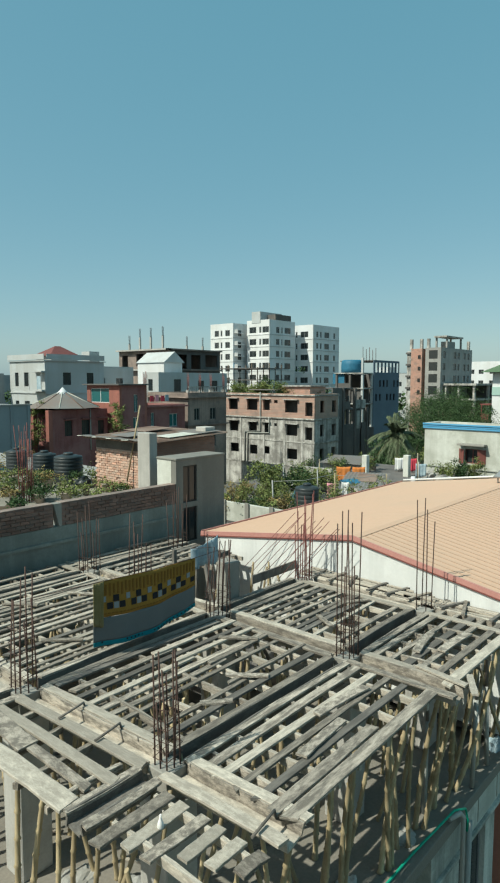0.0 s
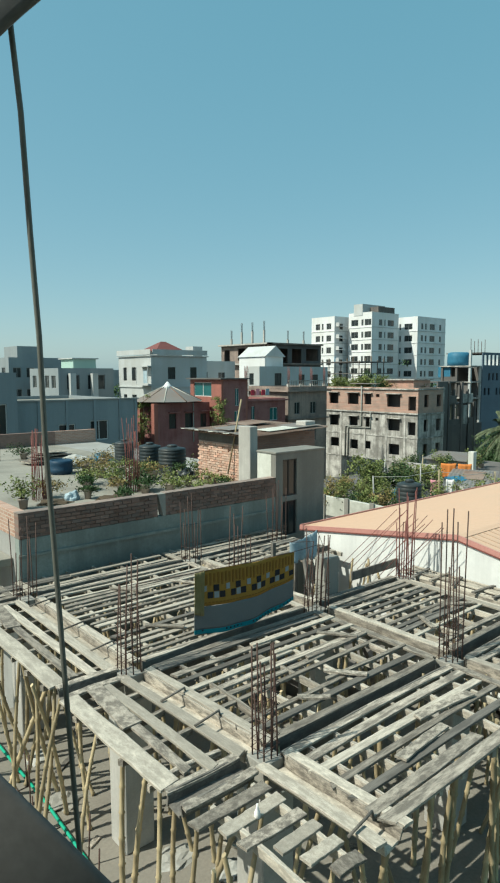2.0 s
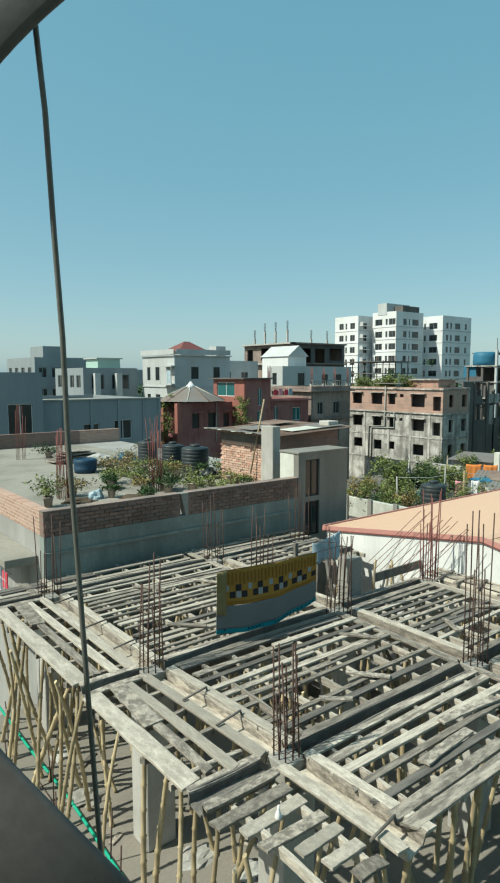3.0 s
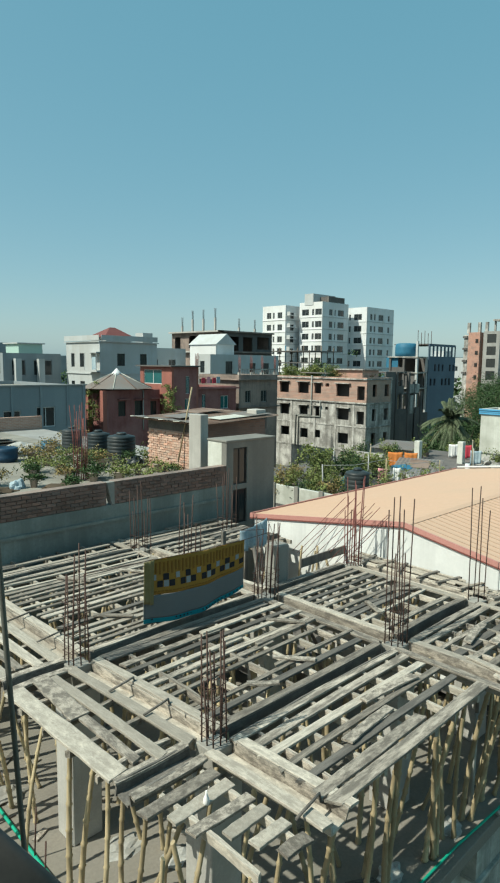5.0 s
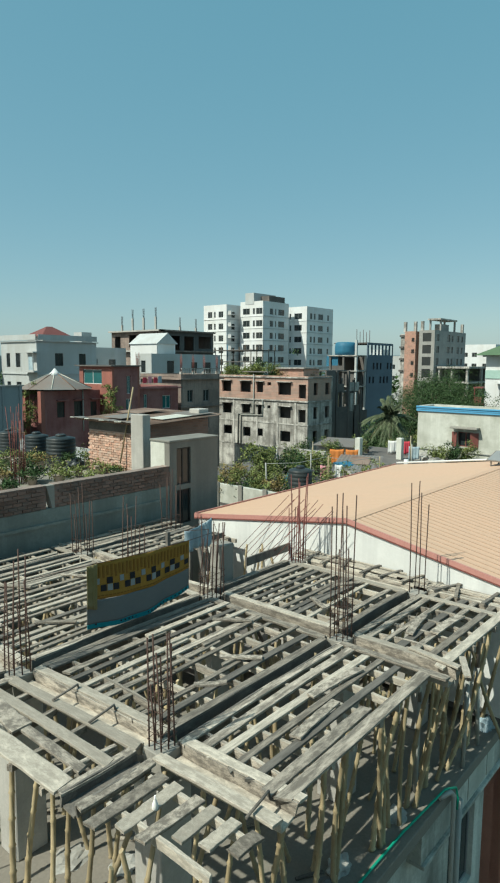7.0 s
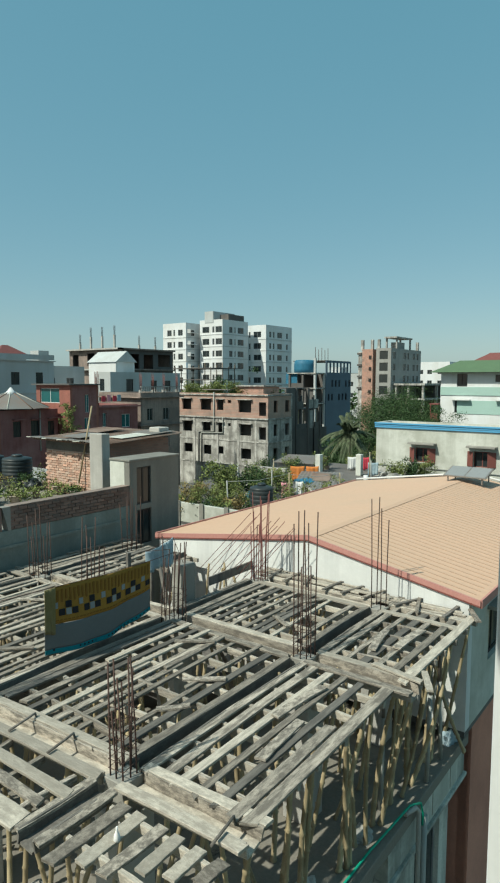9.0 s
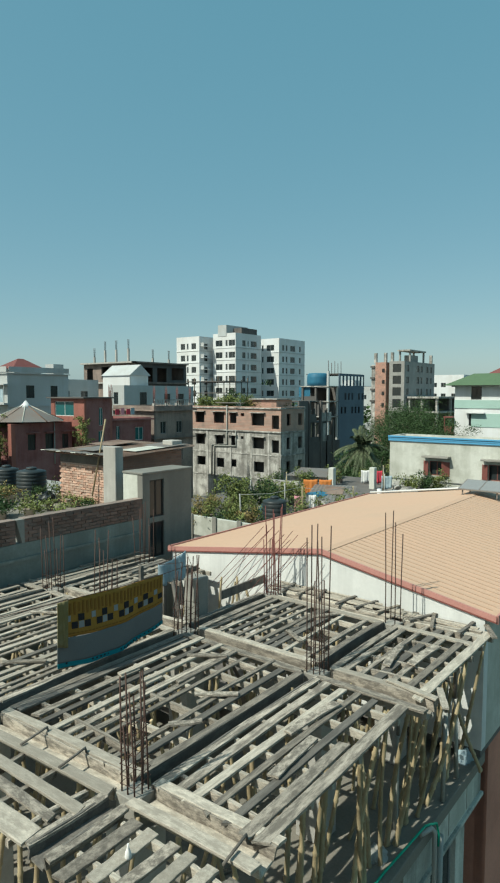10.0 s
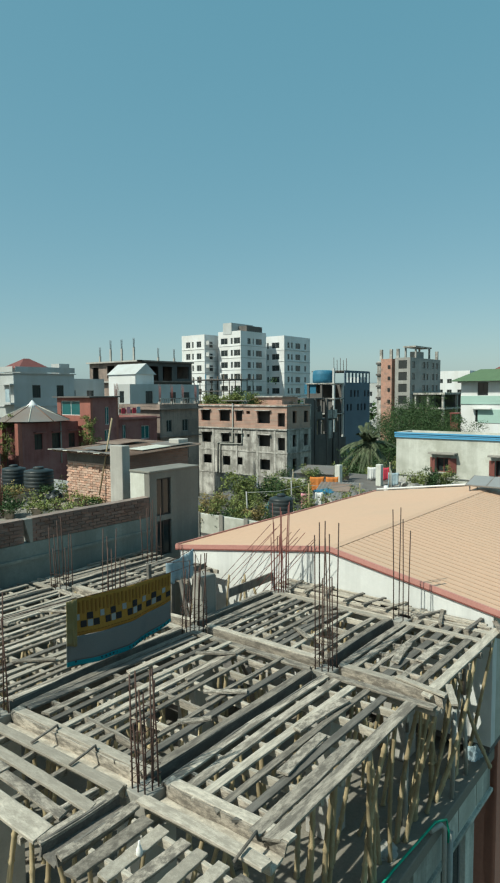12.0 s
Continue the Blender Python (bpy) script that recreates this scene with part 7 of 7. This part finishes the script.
for k in range(26):
    a = radians(2 + k * 3.0 + rr.uniform(-1, 1))
    d = rr.uniform(260, 420)
    w_, h_ = rr.uniform(14, 26), rr.uniform(11, 19)
    x, y = d * math.cos(a), d * math.sin(a)
    t = thing("distant_building", (x, y, 0), "distant pale building on the skyline", "building", "distant skyline")
    part("wall", boxes((0, 0, 0, w_, w_, h_)), rr.choice((PALE_HOUSE, PLASTER_BLUE, OLD_CONC, PALE_HOUSE)), t)
    part("roof_room", boxes((w_ * 0.3, w_ * 0.3, h_, w_ * 0.6, w_ * 0.6, h_ + 2.5)), PALE_HOUSE, t)
for k in range(30):
    a = radians(5 + k * 2.6)
    d = rr.uniform(170, 240)
    tm = bmesh.new()
    r2 = random.Random(500 + k)
    for _ in range(26):
        leaf_cluster(tm, (r2.gauss(0, 5), r2.gauss(0, 5), r2.uniform(3, 10.5)), 2.6, 16, 1.3, r2)
    t = thing("distant_tree", (d * math.cos(a), d * math.sin(a), 0), "distant dark green tree between the houses", "tree", "distant trees")
    part("crown", tm, LEAF, t)
    part("trunk", tube(bmesh.new(), [(0, 0, 0), (0, 0, 8)], 0.3, 6), BARK, t)

# ================================================================ the camera's own building: opening, wall and cable
CEN, FWD = Vector((-0.371, 0.602, 13.850)), Vector((0.6248, 0.7739, -0.1037)).normalized()
RIGHT = FWD.cross(Vector((0, 0, 1))).normalized()
UP = RIGHT.cross(FWD).normalized()


def grille_ring(depth, cx, cy, radius, width, tick, a0, a1, tail=0.0):
    """A flat curved plate with a rounded inner edge, from angle a0 to a1, then straight on for the tail's length."""
    bm = bmesh.new()
    c = CEN + FWD * depth + RIGHT * cx + UP * cy
    prof = [(radius + width, -tick), (radius + 0.02, -tick), (radius + 0.006, -tick * 0.6), (radius, 0), (radius + 0.006, tick * 0.6), (radius + 0.02, tick), (radius + width, tick)]
    n = 48
    rings = []
    for k in range(n):
        a = radians(a0 + (a1 - a0) * k / (n - 1))
        o = RIGHT * math.cos(a) + UP * math.sin(a)
        rings.append([bm.verts.new(c + o * r + FWD * z) for r, z in prof])
    if tail:
        d = (RIGHT * -math.sin(radians(a1)) + UP * math.cos(radians(a1))) * tail
        rings.append([bm.verts.new(v.co + d) for v in rings[-1]])
        n += 1
    bm.faces.new(rings[0]); bm.faces.new(rings[-1][::-1])
    for k in range(n - 1):
        p, q = rings[k], rings[k + 1]
        for j in range(len(prof)):
            bm.faces.new((p[j], p[(j + 1) % len(prof)], q[(j + 1) % len(prof)], q[j])).smooth = True
    bmesh.ops.recalc_face_normals(bm, faces=bm.faces[:])
    return bm


gr = thing("window_grille", (0, 0, 0), "dark painted curved grille plate beside the opening", "grille")
part("curved_plate", grille_ring(1.9, 0.414, 0.108, 1.575, 0.65, 0.02, 118, 225, 1.1), BLACK, gr)
post = thing("white_pillar", (2.595, 1.417, 0), "white painted pillar of the viewer's own building", "pillar")
part("shaft", boxes((0, -0.3, 0, 0.45, 0, 15.2), bevel=0.01), WHITE, post)
wc = thing("hanging_cable", (0, 0, 0), "black cable hanging outside the window", "cable")
part("cable_run", tube(bmesh.new(), [(0.335, 2.695, 16.042), (0.367, 2.679, 15.61), (0.386, 2.664, 15.162), (0.399, 2.655, 14.914), (0.415, 2.642, 14.672), (0.427, 2.631, 14.295), (0.44, 2.621, 13.975), (0.445, 2.616, 13.636), (0.458, 2.607, 13.32), (0.475, 2.592, 12.826), (0.499, 2.573, 12.202), (0.527, 2.551, 10.89), (0.543, 2.519, 6.09), (0.55, 2.5, 0.02)], 0.0098, 8), CABLE, wc)
own = thing("viewer_building", (0, 0, 0), "plain plastered room behind the window", "building")
part("floor", boxes((-4.0, -3.6, 12.1, 0.2, 0.9, 12.3)), CONC, own)
part("wall", boxes((-4.2, -3.8, 0, -4.0, 1.0, 15.4)), PLASTER_GREY, own)
part("wall", boxes((-4.0, -3.8, 0, 0.4, -3.6, 15.4)), PLASTER_GREY, own)
part("ceiling", boxes((-4.0, -3.6, 15.2, 0.9, 2.1, 15.4)), WHITE, own)


# ================================================================ bricks laid one by one
def brick_mesh(seed, lx, ly, lz):
    r = random.Random(seed)
    bm = bmesh.new()
    box(bm, -lx / 2, -ly / 2, -lz / 2, lx / 2, ly / 2, lz / 2)
    for v in bm.verts:
        v.co += Vector((r.uniform(-1, 1), r.uniform(-1, 1), r.uniform(-1, 1))) * 0.005
    me = bpy.data.meshes.new("brick")
    bm.to_mesh(me); bm.free()
    return me


# bright brick for the sunlit hut face, one darkened for the parapet's shade
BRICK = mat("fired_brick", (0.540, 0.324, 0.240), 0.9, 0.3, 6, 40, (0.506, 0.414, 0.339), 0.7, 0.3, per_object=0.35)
BRICK_SHADE = mat("weathered_shade_brick", (0.204, 0.128, 0.102), 0.92, 0.3, 6, 40, (0.12, 0.105, 0.095), 0.6, 0.3, per_object=0.32)
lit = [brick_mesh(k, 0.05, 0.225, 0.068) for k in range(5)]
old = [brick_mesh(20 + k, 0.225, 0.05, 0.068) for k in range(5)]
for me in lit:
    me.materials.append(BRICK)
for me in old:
    me.materials.append(BRICK_SHADE)
brng = random.Random(12)
for row in range(17):
    z = NZ + 0.06 + row * 0.085
    y = 16.95 + (0.12 if row % 2 else 0.0)
    while y < UY1 - 0.06:
        if brng.random() > 0.03:
            ob = new("brick", brng.choice(lit))
            ob.parent = hut
            ob.matrix_basis = pose(UX - 0.012 - brng.uniform(0, 0.014), y, z, brng.uniform(-1, 1), brng.uniform(-1, 1), brng.uniform(-2, 2))
        y += 0.242
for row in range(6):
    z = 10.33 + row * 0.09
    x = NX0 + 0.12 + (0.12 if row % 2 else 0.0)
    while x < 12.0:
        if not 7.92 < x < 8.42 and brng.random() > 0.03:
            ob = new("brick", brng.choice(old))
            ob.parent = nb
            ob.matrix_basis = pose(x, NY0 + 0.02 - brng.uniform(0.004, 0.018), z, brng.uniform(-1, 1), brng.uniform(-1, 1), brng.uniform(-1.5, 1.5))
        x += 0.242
